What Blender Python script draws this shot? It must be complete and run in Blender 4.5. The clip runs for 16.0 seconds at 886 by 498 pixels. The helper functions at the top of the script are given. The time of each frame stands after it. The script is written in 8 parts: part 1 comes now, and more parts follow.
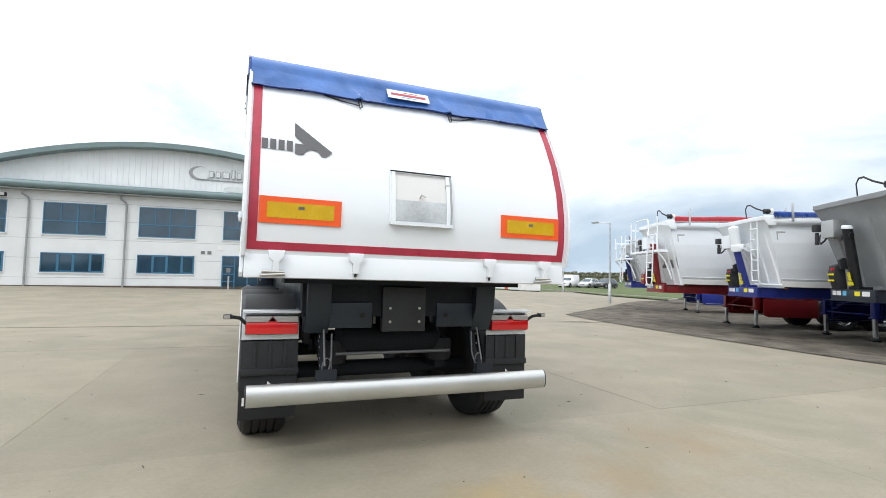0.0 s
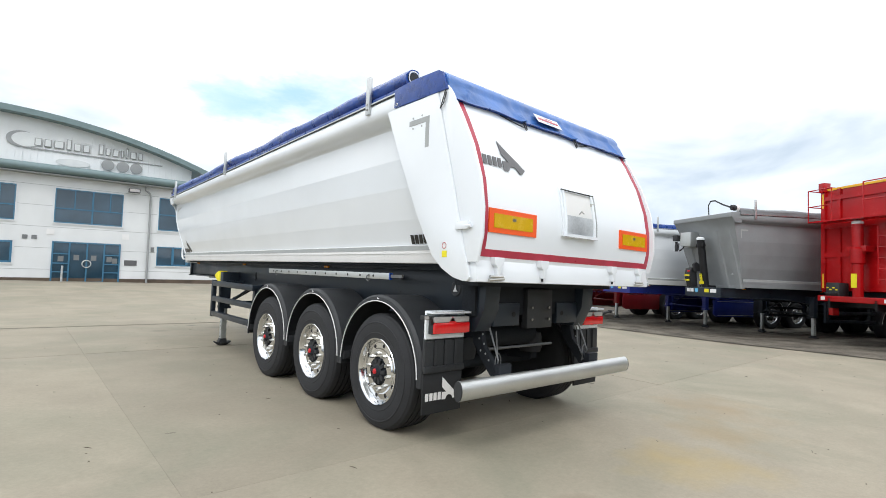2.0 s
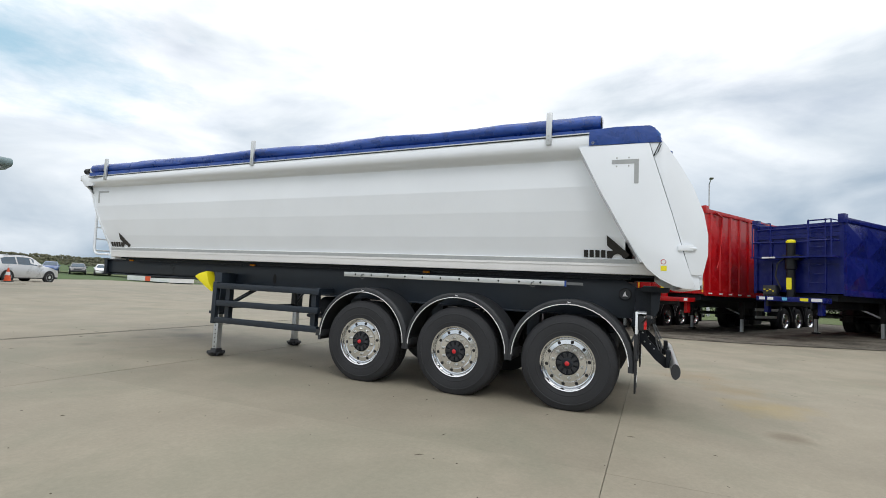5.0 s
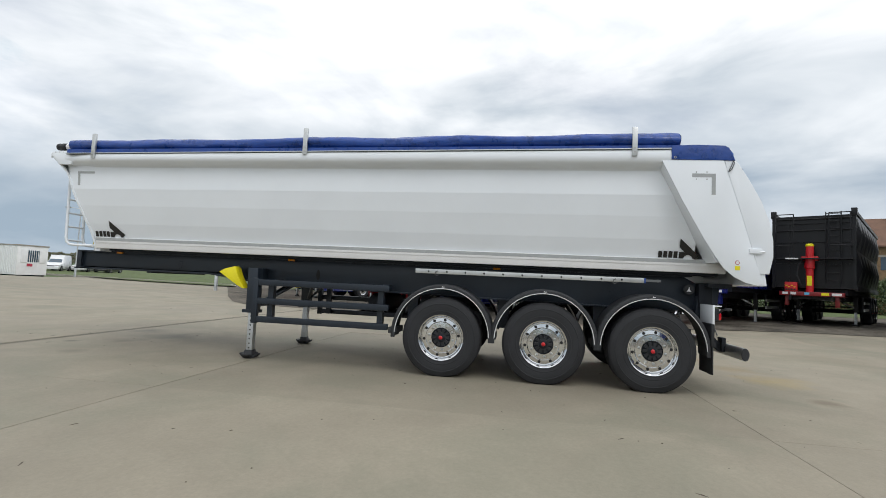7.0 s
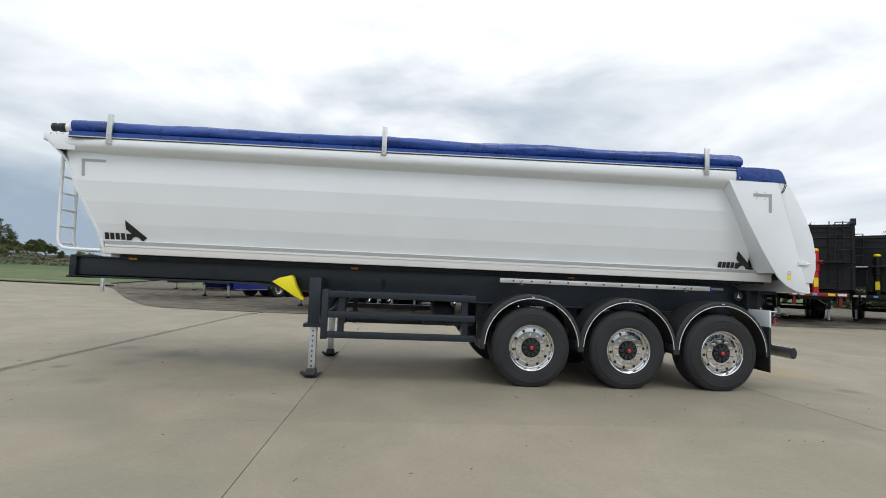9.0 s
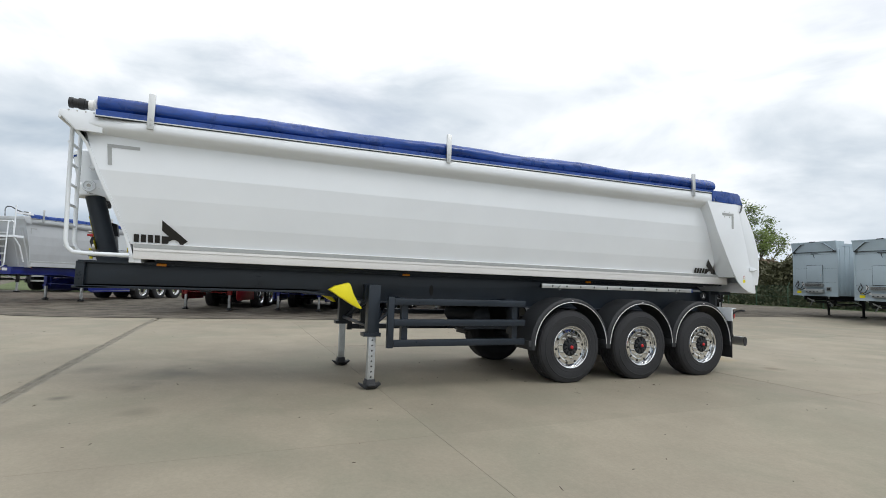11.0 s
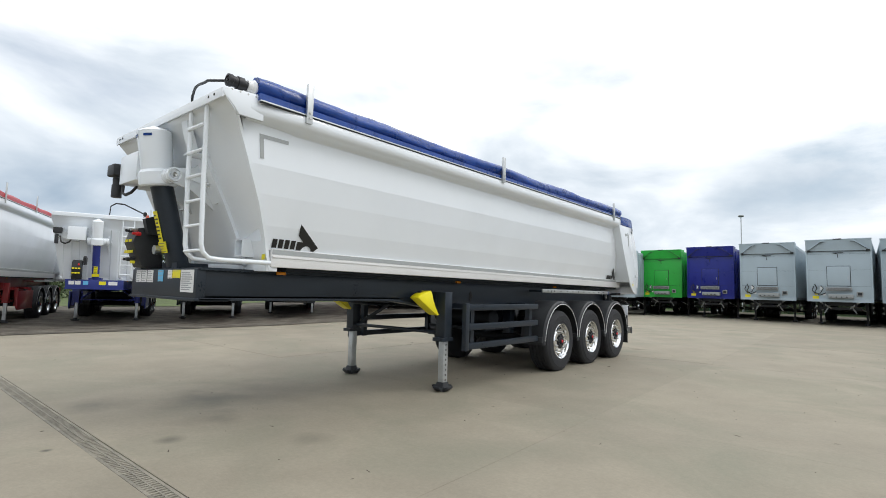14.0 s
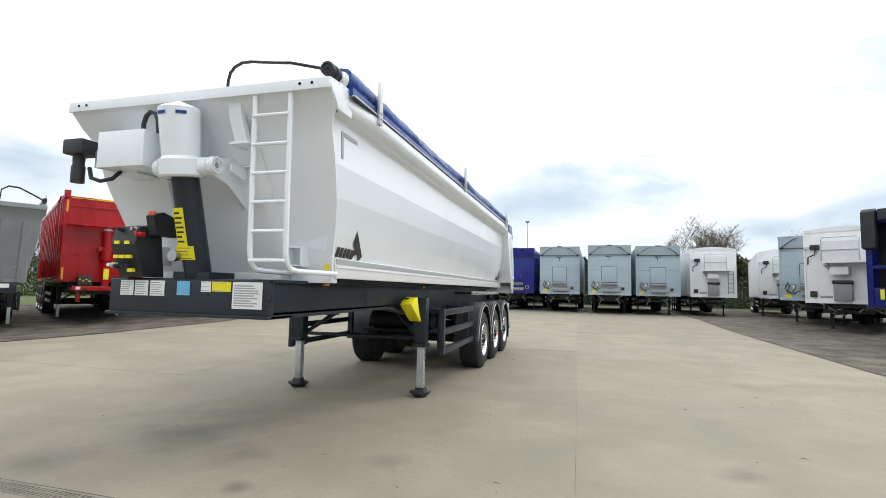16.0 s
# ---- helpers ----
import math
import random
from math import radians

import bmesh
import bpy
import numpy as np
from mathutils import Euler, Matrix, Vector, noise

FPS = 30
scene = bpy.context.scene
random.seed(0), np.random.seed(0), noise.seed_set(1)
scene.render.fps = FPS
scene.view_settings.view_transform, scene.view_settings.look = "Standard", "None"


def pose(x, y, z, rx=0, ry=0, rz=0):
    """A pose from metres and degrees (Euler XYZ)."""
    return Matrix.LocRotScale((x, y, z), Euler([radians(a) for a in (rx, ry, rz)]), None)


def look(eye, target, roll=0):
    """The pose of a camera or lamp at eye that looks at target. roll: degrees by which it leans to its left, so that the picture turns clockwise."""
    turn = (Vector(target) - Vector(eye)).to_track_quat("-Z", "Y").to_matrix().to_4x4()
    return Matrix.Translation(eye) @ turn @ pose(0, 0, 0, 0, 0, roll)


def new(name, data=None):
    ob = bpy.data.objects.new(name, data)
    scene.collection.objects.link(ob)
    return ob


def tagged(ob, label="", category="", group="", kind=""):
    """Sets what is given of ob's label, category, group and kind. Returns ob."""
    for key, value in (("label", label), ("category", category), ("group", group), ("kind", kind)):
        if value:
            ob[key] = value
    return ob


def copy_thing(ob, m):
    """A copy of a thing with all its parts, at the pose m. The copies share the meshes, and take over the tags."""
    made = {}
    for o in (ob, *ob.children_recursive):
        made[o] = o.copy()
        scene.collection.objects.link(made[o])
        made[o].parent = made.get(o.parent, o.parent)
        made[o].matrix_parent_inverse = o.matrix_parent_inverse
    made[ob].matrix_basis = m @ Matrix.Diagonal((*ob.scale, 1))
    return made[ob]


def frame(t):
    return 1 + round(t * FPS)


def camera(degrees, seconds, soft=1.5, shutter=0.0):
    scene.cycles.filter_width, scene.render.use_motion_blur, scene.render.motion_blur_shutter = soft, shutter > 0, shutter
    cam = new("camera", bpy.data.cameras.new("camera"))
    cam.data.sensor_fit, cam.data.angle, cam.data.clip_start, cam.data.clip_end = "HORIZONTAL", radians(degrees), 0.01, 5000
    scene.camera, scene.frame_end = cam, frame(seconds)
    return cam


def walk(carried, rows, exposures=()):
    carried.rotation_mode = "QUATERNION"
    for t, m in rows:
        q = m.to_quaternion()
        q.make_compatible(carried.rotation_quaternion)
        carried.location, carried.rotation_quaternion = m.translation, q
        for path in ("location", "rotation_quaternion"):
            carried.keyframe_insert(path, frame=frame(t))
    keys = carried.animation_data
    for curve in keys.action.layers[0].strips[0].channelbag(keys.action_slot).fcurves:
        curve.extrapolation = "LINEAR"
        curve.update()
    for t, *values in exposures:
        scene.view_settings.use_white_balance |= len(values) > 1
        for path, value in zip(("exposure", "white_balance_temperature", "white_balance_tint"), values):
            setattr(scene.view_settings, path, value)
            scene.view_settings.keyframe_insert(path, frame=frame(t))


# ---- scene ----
cam = camera(84.1, 16.0, soft=0.9)
PATH = [
    (0, (-0.045, -4.755, 1.392), (0.706, -2.905, 1.507), 1.53),
    (0.5, (-0.634, -4.66, 1.372), (0.199, -2.844, 1.48), 1.62),
    (1, (-1.297, -4.465, 1.363), (-0.331, -2.716, 1.462), 1.93),
    (1.5, (-1.953, -4.174, 1.392), (-0.805, -2.539, 1.49), 2.18),
    (2, (-2.539, -3.779, 1.393), (-1.235, -2.266, 1.501), 2.32),
    (2.5, (-3.138, -3.394, 1.383), (-1.683, -2.027, 1.5), 2.6),
    (3, (-3.683, -2.949, 1.348), (-2.121, -1.706, 1.472), 2.7),
    (3.5, (-4.234, -2.511, 1.358), (-2.588, -1.382, 1.484), 2.69),
    (4, (-4.687, -2.004, 1.348), (-2.969, -0.99, 1.481), 2.71),
    (6.5, (-6.313, 1.027, 1.198), (-4.366, 1.464, 1.341), 2.88),
    (7, (-6.406, 1.648, 1.224), (-4.434, 1.956, 1.359), 2.73),
    (7.5, (-6.46, 2.318, 1.194), (-4.473, 2.499, 1.33), 2.6),
    (8, (-6.453, 2.965, 1.223), (-4.458, 2.996, 1.366), 2.61),
    (8.5, (-6.41, 3.625, 1.284), (-4.418, 3.515, 1.421), 2.44),
    (9, (-6.33, 4.386, 1.312), (-4.342, 4.209, 1.445), 2.39),
    (9.5, (-6.231, 5.118, 1.361), (-4.256, 4.829, 1.484), 2.37),
    (12, (-5.256, 8.378, 1.346), (-3.55, 7.346, 1.5), 1.76),
    (12.5, (-4.872, 9.019, 1.388), (-3.235, 7.88, 1.543), 1.85),
    (13, (-4.558, 9.555, 1.361), (-3.061, 8.239, 1.524), 1.9),
    (13.5, (-4.22, 10.112, 1.344), (-2.822, 8.693, 1.514), 1.68),
    (14, (-3.868, 10.591, 1.326), (-2.602, 9.052, 1.493), 1.59),
    (14.5, (-3.441, 11.051, 1.377), (-2.382, 9.362, 1.542), 1.48),
    (15, (-2.943, 11.403, 1.374), (-2.071, 9.61, 1.539), 1.25),
    (15.5, (-2.282, 11.634, 1.44), (-1.546, 9.781, 1.595), 1.34),
    (16, (-1.723, 11.81, 1.425), (-1.192, 9.889, 1.588), 1.24),
]
EXPOSURES = [(0, 0.50), (2, 0.50), (2.6, 0.50), (3.5, 0.40), (4.2, 0.26), (6.5, -0.07), (9.0, -0.01), (12.0, 0.10), (13.0, 0.14), (14.5, 0.20), (15.2, 0.27), (16, 0.41)]
walk(cam, [(t, look(eye, target, roll)) for t, eye, target, roll in PATH], EXPOSURES)

# ---------------------------------------------------------------- world and sun
world = bpy.data.worlds.new("overcast_sky")
scene.world = world
world.use_nodes = True
wn, wl = world.node_tree.nodes, world.node_tree.links
wn.clear()
w_out = wn.new("ShaderNodeOutputWorld")
w_bg = wn.new("ShaderNodeBackground")
w_sky = wn.new("ShaderNodeTexSky")
w_sky.sky_type = "NISHITA"
w_sky.sun_disc = False
w_sky.sun_elevation = radians(48)
w_sky.sun_rotation = radians(232)
w_sky.air_density, w_sky.dust_density = 1.0, 1.5
w_co = wn.new("ShaderNodeTexCoord")
w_map = wn.new("ShaderNodeMapping")
w_map.inputs["Scale"].default_value = (1.0, 1.0, 2.6)
w_map.inputs["Location"].default_value = (0.35, 0.1, 0.0)
wl.new(w_co.outputs["Generated"], w_map.inputs["Vector"])
w_n1 = wn.new("ShaderNodeTexNoise")
w_n1.inputs["Scale"].default_value = 1.7
w_n1.inputs["Detail"].default_value = 7
w_n1.inputs["Roughness"].default_value = 0.55
w_n1.inputs["Distortion"].default_value = 0.25
wl.new(w_map.outputs["Vector"], w_n1.inputs["Vector"])
# thin gaps of blue in the cloud sheet
w_gap = wn.new("ShaderNodeMapRange")
w_gap.inputs["From Min"].default_value, w_gap.inputs["From Max"].default_value = 0.26, 0.46
w_gap.inputs["To Min"].default_value = 0.55
wl.new(w_n1.outputs["Fac"], w_gap.inputs["Value"])
# brightness of the cloud sheet: dull towards the horizon, bright overhead
w_n2 = wn.new("ShaderNodeTexNoise")
w_n2.inputs["Scale"].default_value = 2.6
w_n2.inputs["Detail"].default_value = 6
w_n2.inputs["Roughness"].default_value = 0.5
w_n2.inputs["Distortion"].default_value = 0.4
wl.new(w_map.outputs["Vector"], w_n2.inputs["Vector"])
w_sep = wn.new("ShaderNodeSeparateXYZ")
wl.new(w_co.outputs["Generated"], w_sep.inputs[0])
w_el = wn.new("ShaderNodeMapRange")
w_el.inputs["From Min"].default_value, w_el.inputs["From Max"].default_value = 0.02, 0.46
w_el.inputs["To Min"].default_value, w_el.inputs["To Max"].default_value = 0.0, 0.62
wl.new(w_sep.outputs["Z"], w_el.inputs["Value"])
w_add = wn.new("ShaderNodeMath")
w_add.operation = "ADD"
w_con = wn.new("ShaderNodeMapRange")
w_con.inputs["From Min"].default_value, w_con.inputs["From Max"].default_value = 0.28, 0.72
w_con.inputs["To Min"].default_value, w_con.inputs["To Max"].default_value = 0.12, 0.88
wl.new(w_n2.outputs["Fac"], w_con.inputs["Value"])
wl.new(w_con.outputs["Result"], w_add.inputs[0])
wl.new(w_el.outputs["Result"], w_add.inputs[1])
w_cr = wn.new("ShaderNodeValToRGB")
w_cr.color_ramp.elements[0].position, w_cr.color_ramp.elements[0].color = 0.34, (0.36, 0.455, 0.56, 1)
w_cr.color_ramp.elements[1].position, w_cr.color_ramp.elements[1].color = 1.04, (1.07, 1.10, 1.135, 1)
mid_c = w_cr.color_ramp.elements.new(0.70)
mid_c.color = (0.72, 0.785, 0.85, 1)
# a duller bank of cloud low in the east
w_bank = wn.new("ShaderNodeMapRange")
w_bank.inputs["From Min"].default_value, w_bank.inputs["From Max"].default_value = 0.80, 0.985
w_bank.inputs["To Min"].default_value, w_bank.inputs["To Max"].default_value = 0.0, 0.25
wl.new(w_sep.outputs["X"], w_bank.inputs["Value"])
w_sub = wn.new("ShaderNodeMath")
w_sub.operation = "SUBTRACT"
wl.new(w_add.outputs[0], w_sub.inputs[0])
wl.new(w_bank.outputs["Result"], w_sub.inputs[1])
wl.new(w_sub.outputs[0], w_cr.inputs["Fac"])
w_scale = wn.new("ShaderNodeVectorMath")
w_scale.operation = "SCALE"
w_scale.inputs["Scale"].default_value = 0.11
wl.new(w_sky.outputs["Color"], w_scale.inputs[0])
w_mix = wn.new("ShaderNodeMix")
w_mix.data_type = "RGBA"
wl.new(w_gap.outputs["Result"], w_mix.inputs["Factor"])
wl.new(w_scale.outputs["Vector"], w_mix.inputs["A"])
wl.new(w_cr.outputs["Color"], w_mix.inputs["B"])


def sky_gap(colour, way, near, far, amount, tone):
    """A ragged hole in the cloud sheet, wider than high, round a direction of the sky."""
    off = wn.new("ShaderNodeVectorMath")
    off.operation = "SUBTRACT"
    off.inputs[1].default_value = way
    wl.new(w_co.outputs["Generated"], off.inputs[0])
    flat = wn.new("ShaderNodeVectorMath")
    flat.operation = "MULTIPLY"
    flat.inputs[1].default_value = (1, 1, 2.4)
    wl.new(off.outputs[0], flat.inputs[0])
    far_off = wn.new("ShaderNodeVectorMath")
    far_off.operation = "LENGTH"
    wl.new(flat.outputs[0], far_off.inputs[0])
    rag = wn.new("ShaderNodeTexNoise")
    rag.inputs["Scale"].default_value, rag.inputs["Detail"].default_value, rag.inputs["Roughness"].default_value = 6.5, 8, 0.6
    wl.new(w_map.outputs["Vector"], rag.inputs["Vector"])
    reach = wn.new("ShaderNodeMath")
    reach.operation = "MULTIPLY_ADD"
    reach.inputs[1].default_value = 0.5
    wl.new(rag.outputs["Fac"], reach.inputs[0])
    wl.new(far_off.outputs["Value"], reach.inputs[2])
    mask = wn.new("ShaderNodeMapRange")
    mask.inputs["From Min"].default_value, mask.inputs["From Max"].default_value = near + 0.25, far + 0.25
    mask.inputs["To Min"].default_value, mask.inputs["To Max"].default_value = amount, 0.0
    wl.new(reach.outputs[0], mask.inputs["Value"])
    mix = wn.new("ShaderNodeMix")
    mix.data_type = "RGBA"
    wl.new(mask.outputs["Result"], mix.inputs["Factor"])
    wl.new(colour, mix.inputs["A"])
    mix.inputs["B"].default_value = (*tone, 1)
    return mix.outputs["Result"]


w_colour = w_mix.outputs["Result"]
for w_way, w_near, w_far, w_amount, w_tone in (((0.37, 0.875, 0.315), 0.0, 0.23, 0.85, (0.33, 0.56, 0.72)), ((0.26, 0.915, 0.31), 0.0, 0.16, 0.6, (0.40, 0.62, 0.76)), ((0.03, 0.95, 0.31), 0.0, 0.2, 0.5, (0.55, 0.74, 0.85)),
                                               ((-0.12, -0.97, 0.20), -0.04, 0.17, 0.75, (0.42, 0.54, 0.66)), ((0.05, -0.98, 0.165), -0.04, 0.15, 0.6, (0.47, 0.58, 0.68)), ((0.97, 0.05, 0.13), 0.0, 0.45, 0.55, (0.36, 0.46, 0.58)), ((0.63, 0.77, 0.06), 0.0, 0.30, 0.4, (0.42, 0.53, 0.63))):
    w_colour = sky_gap(w_colour, w_way, w_near, w_far, w_amount, w_tone)
wl.new(w_colour, w_bg.inputs["Color"])
# an overcast sky is brighter towards the zenith
w_zen = wn.new("ShaderNodeMapRange")
w_zen.inputs["From Min"].default_value, w_zen.inputs["From Max"].default_value = 0.42, 1.0
w_zen.inputs["To Min"].default_value, w_zen.inputs["To Max"].default_value = 1.0, 1.45
wl.new(w_sep.outputs["Z"], w_zen.inputs["Value"])
wl.new(w_zen.outputs["Result"], w_bg.inputs["Strength"])
wl.new(w_bg.outputs[0], w_out.inputs[0])

sun_data = bpy.data.lights.new("sun", "SUN")
sun_data.energy, sun_data.angle, sun_data.color = 0.7, radians(20), (1.0, 0.975, 0.94)
sun = new("sun", sun_data)
sun.matrix_world = look((-26, -20, 36), (0, 0, 0))


# ---------------------------------------------------------------- materials
def mat(name, col, rough=0.5, metal=0.0, var=0.06, size=2.0, bump=0.0, bump_size=60.0, coat=0.0, rvar=0.1, spec=0.5, tint=None):
    """Surface with colour and gloss that vary at two scales."""
    m = bpy.data.materials.new(name)
    m.use_nodes = True
    n, l = m.node_tree.nodes, m.node_tree.links
    b = n["Principled BSDF"]
    b.inputs["Metallic"].default_value = metal
    b.inputs["Coat Weight"].default_value = coat
    b.inputs["Specular IOR Level"].default_value = spec
    co = n.new("ShaderNodeTexCoord")
    big, fine = n.new("ShaderNodeTexNoise"), n.new("ShaderNodeTexNoise")
    big.inputs["Scale"].default_value, big.inputs["Detail"].default_value = size, 5
    fine.inputs["Scale"].default_value, fine.inputs["Detail"].default_value = bump_size, 4
    for t in (big, fine):
        l.new(co.outputs["Object"], t.inputs["Vector"])
    both = n.new("ShaderNodeMath")
    both.operation = "MULTIPLY_ADD"
    both.inputs[1].default_value, both.inputs[2].default_value = 0.35, 0.0
    l.new(fine.outputs["Fac"], both.inputs[0])
    tot = n.new("ShaderNodeMath")
    tot.operation = "MULTIPLY_ADD"
    tot.inputs[1].default_value = 0.65
    l.new(big.outputs["Fac"], tot.inputs[0])
    l.new(both.outputs[0], tot.inputs[2])
    ramp = n.new("ShaderNodeValToRGB")
    dark = [c * (1 - var * 2) for c in col] if tint is None else tint
    lite = [min(1, c * (1 + var)) for c in col]
    ramp.color_ramp.elements[0].position, ramp.color_ramp.elements[0].color = 0.32, (*dark, 1)
    ramp.color_ramp.elements[1].position, ramp.color_ramp.elements[1].color = 0.62, (*lite, 1)
    l.new(tot.outputs[0], ramp.inputs["Fac"])
    l.new(ramp.outputs["Color"], b.inputs["Base Color"])
    rr = n.new("ShaderNodeMapRange")
    rr.inputs["From Min"].default_value, rr.inputs["From Max"].default_value = 0.3, 0.7
    rr.inputs["To Min"].default_value, rr.inputs["To Max"].default_value = max(0.02, rough - rvar), min(1, rough + rvar)
    l.new(tot.outputs[0], rr.inputs["Value"])
    l.new(rr.outputs["Result"], b.inputs["Roughness"])
    if bump:
        bp = n.new("ShaderNodeBump")
        bp.inputs["Strength"].default_value, bp.inputs["Distance"].default_value = 1.0, bump
        l.new(fine.outputs["Fac"], bp.inputs["Height"])
        l.new(bp.outputs["Normal"], b.inputs["Normal"])
    return m


WHITE = mat("white_paint", (0.80, 0.84, 0.88), 0.22, var=0.015, size=1.3, coat=0.35, rvar=0.02, bump=0.00015, bump_size=2.0)
WHITE_SILL = mat("white_sill", (0.72, 0.72, 0.71), 0.35, var=0.03)
NAVY = mat("blue_grey_chassis_paint", (0.017, 0.0245, 0.035), 0.36, var=0.12, spec=0.4)
FRAME_RED = mat("red_chassis_paint", (0.22, 0.008, 0.011), 0.4, var=0.1, coat=0.2)
FRAME_BLUEP = mat("deep_blue_chassis_paint", (0.012, 0.025, 0.20), 0.38, var=0.1, coat=0.2)
DARK = mat("black_underbody", (0.019, 0.022, 0.027), 0.65, var=0.2, bump=0.002, spec=0.15)
RUBBER = mat("tyre_rubber", (0.027, 0.028, 0.031), 0.68, spec=0.3, var=0.15, bump=0.0015, bump_size=90)
BLACK_PLASTIC = mat("black_plastic", (0.028, 0.030, 0.033), 0.5, var=0.14, size=4, bump=0.0008, spec=0.35)
FLAP = mat("black_rubber_flap", (0.022, 0.023, 0.025), 0.65, var=0.15, spec=0.25)
ALU = mat("polished_aluminium", (0.74, 0.75, 0.76), 0.10, 1.0, var=0.03, size=9, rvar=0.03, bump=0.0004, bump_size=14)
ALU_MATT = mat("brushed_aluminium", (0.60, 0.615, 0.61), 0.45, 1.0, var=0.06, bump=0.0003, bump_size=120)
GALV = mat("galvanised_steel", (0.55, 0.57, 0.58), 0.45, 0.8, var=0.12, size=6)
TARP_BLUE = mat("blue_tarpaulin", (0.011, 0.055, 0.27), 0.30, var=0.16, size=6, bump=0.008, bump_size=11)
TARP_COVER = mat("pale_blue_tarpaulin", (0.045, 0.145, 0.42), 0.36, var=0.12, size=4, bump=0.010, bump_size=6)
TARP_RED = mat("red_tarpaulin", (0.42, 0.02, 0.03), 0.42, var=0.1, size=5, bump=0.005, bump_size=9)
YELLOW = mat("yellow_plastic", (0.80, 0.70, 0.01), 0.45, var=0.06)
RED_TAPE = mat("red_reflective_tape", (0.42, 0.03, 0.06), 0.35, var=0.08, size=8)
ORANGE_PLATE = mat("red_orange_plate", (0.85, 0.10, 0.01), 0.35, var=0.04)
AMBER_PLATE = mat("amber_reflector", (0.62, 0.38, 0.0), 0.25, var=0.06, size=10)
RED_LENS = mat("red_lens", (0.66, 0.012, 0.014), 0.12, var=0.1, coat=0.5)
GREY_LENS = mat("grey_lens", (0.42, 0.40, 0.39), 0.15, var=0.1, coat=0.5)
AMBER = mat("amber_lens", (0.75, 0.25, 0.01), 0.2, var=0.1)
BLACK_DECAL = mat("black_decal", (0.012, 0.012, 0.013), 0.35, var=0.05)
GREY_DECAL = mat("dark_grey_decal", (0.10, 0.10, 0.105), 0.4, var=0.05)
TAPE_GREY = mat("grey_reflective_tape", (0.36, 0.38, 0.38), 0.4, var=0.05, size=8)
WHITE_DECAL = mat("white_decal", (0.75, 0.75, 0.75), 0.5, var=0.03)
LABEL_PRINT = mat("grey_print", (0.35, 0.36, 0.37), 0.6, var=0.05)
LABEL_BLUE = mat("light_blue_label", (0.12, 0.45, 0.72), 0.5, var=0.04)
RED_PLASTIC = mat("red_plastic", (0.55, 0.015, 0.02), 0.4, var=0.06)
HOLE = mat("dark_hole", (0.008, 0.008, 0.008), 0.8, var=0.1)
STEEL_PIN = mat("zinc_steel", (0.5, 0.5, 0.48), 0.35, 1.0, var=0.1)
SOFT_STEEL = mat("dull_steel", (0.17, 0.175, 0.18), 0.5, 0.7, var=0.1)
INSIDE = mat("bare_steel_floor", (0.28, 0.27, 0.26), 0.5, 0.6, var=0.15)


# ---------------------------------------------------------------- mesh helpers
def tidy(bm, bevel=0.0, angle=30):
    bmesh.ops.recalc_face_normals(bm, faces=bm.faces)
    if bevel:
        edges = [e for e in bm.edges if len(e.link_faces) == 2 and e.calc_face_angle(0) > radians(angle)]
        bmesh.ops.bevel(bm, geom=edges, offset=bevel, segments=2, affect="EDGES", clamp_overlap=True, profile=0.6)
    return bm


def to_mesh(name, bm, material, bevel=0.0, smooth=38):
    tidy(bm, bevel)
    me = bpy.data.meshes.new(name)
    bm.to_mesh(me)
    bm.free()
    me.materials.append(material)
    me.polygons.foreach_set("use_smooth", [True] * len(me.polygons))
    me.set_sharp_from_angle(angle=radians(smooth))
    return me


def part(name, bm, material, parent=None, label="", bevel=0.0, smooth=38):
    """Links a bmesh as one mesh object under a thing or a part."""
    ob = new(name, bm if isinstance(bm, bpy.types.Mesh) else to_mesh(name, bm, material, bevel, smooth))
    if parent is not None:
        ob.parent = parent
    if label:
        tagged(ob, label)
    return ob


def thing(name, m, label, category, group="", kind=""):
    ob = new(name)
    ob.empty_display_size = 0.2
    ob.matrix_world = m
    return tagged(ob, label, category, group, kind)


def box(x0, x1, y0, y1, z0, z1, bm=None):
    bm = bm or bmesh.new()
    v = [bm.verts.new((x, y, z)) for x in (x0, x1) for y in (y0, y1) for z in (z0, z1)]
    for f in ((0, 1, 3, 2), (4, 6, 7, 5), (0, 4, 5, 1), (2, 3, 7, 6), (0, 2, 6, 4), (1, 5, 7, 3)):
        bm.faces.new([v[i] for i in f])
    return bm


def prism(pts, a, b, axis="x", bm=None):
    """Extrudes a plane outline along an axis: pts are (y, z) for x, (x, z) for y, (x, y) for z."""
    bm = bm or bmesh.new()
    at = {"x": lambda p, c: (c, p[0], p[1]), "y": lambda p, c: (p[0], c, p[1]), "z": lambda p, c: (p[0], p[1], c)}[axis]
    va, vb = [bm.verts.new(at(p, a)) for p in pts], [bm.verts.new(at(p, b)) for p in pts]
    bm.faces.new(va)
    bm.faces.new(vb[::-1])
    for i in range(len(pts)):
        j = (i + 1) % len(pts)
        bm.faces.new((va[i], va[j], vb[j], vb[i]))
    return bm


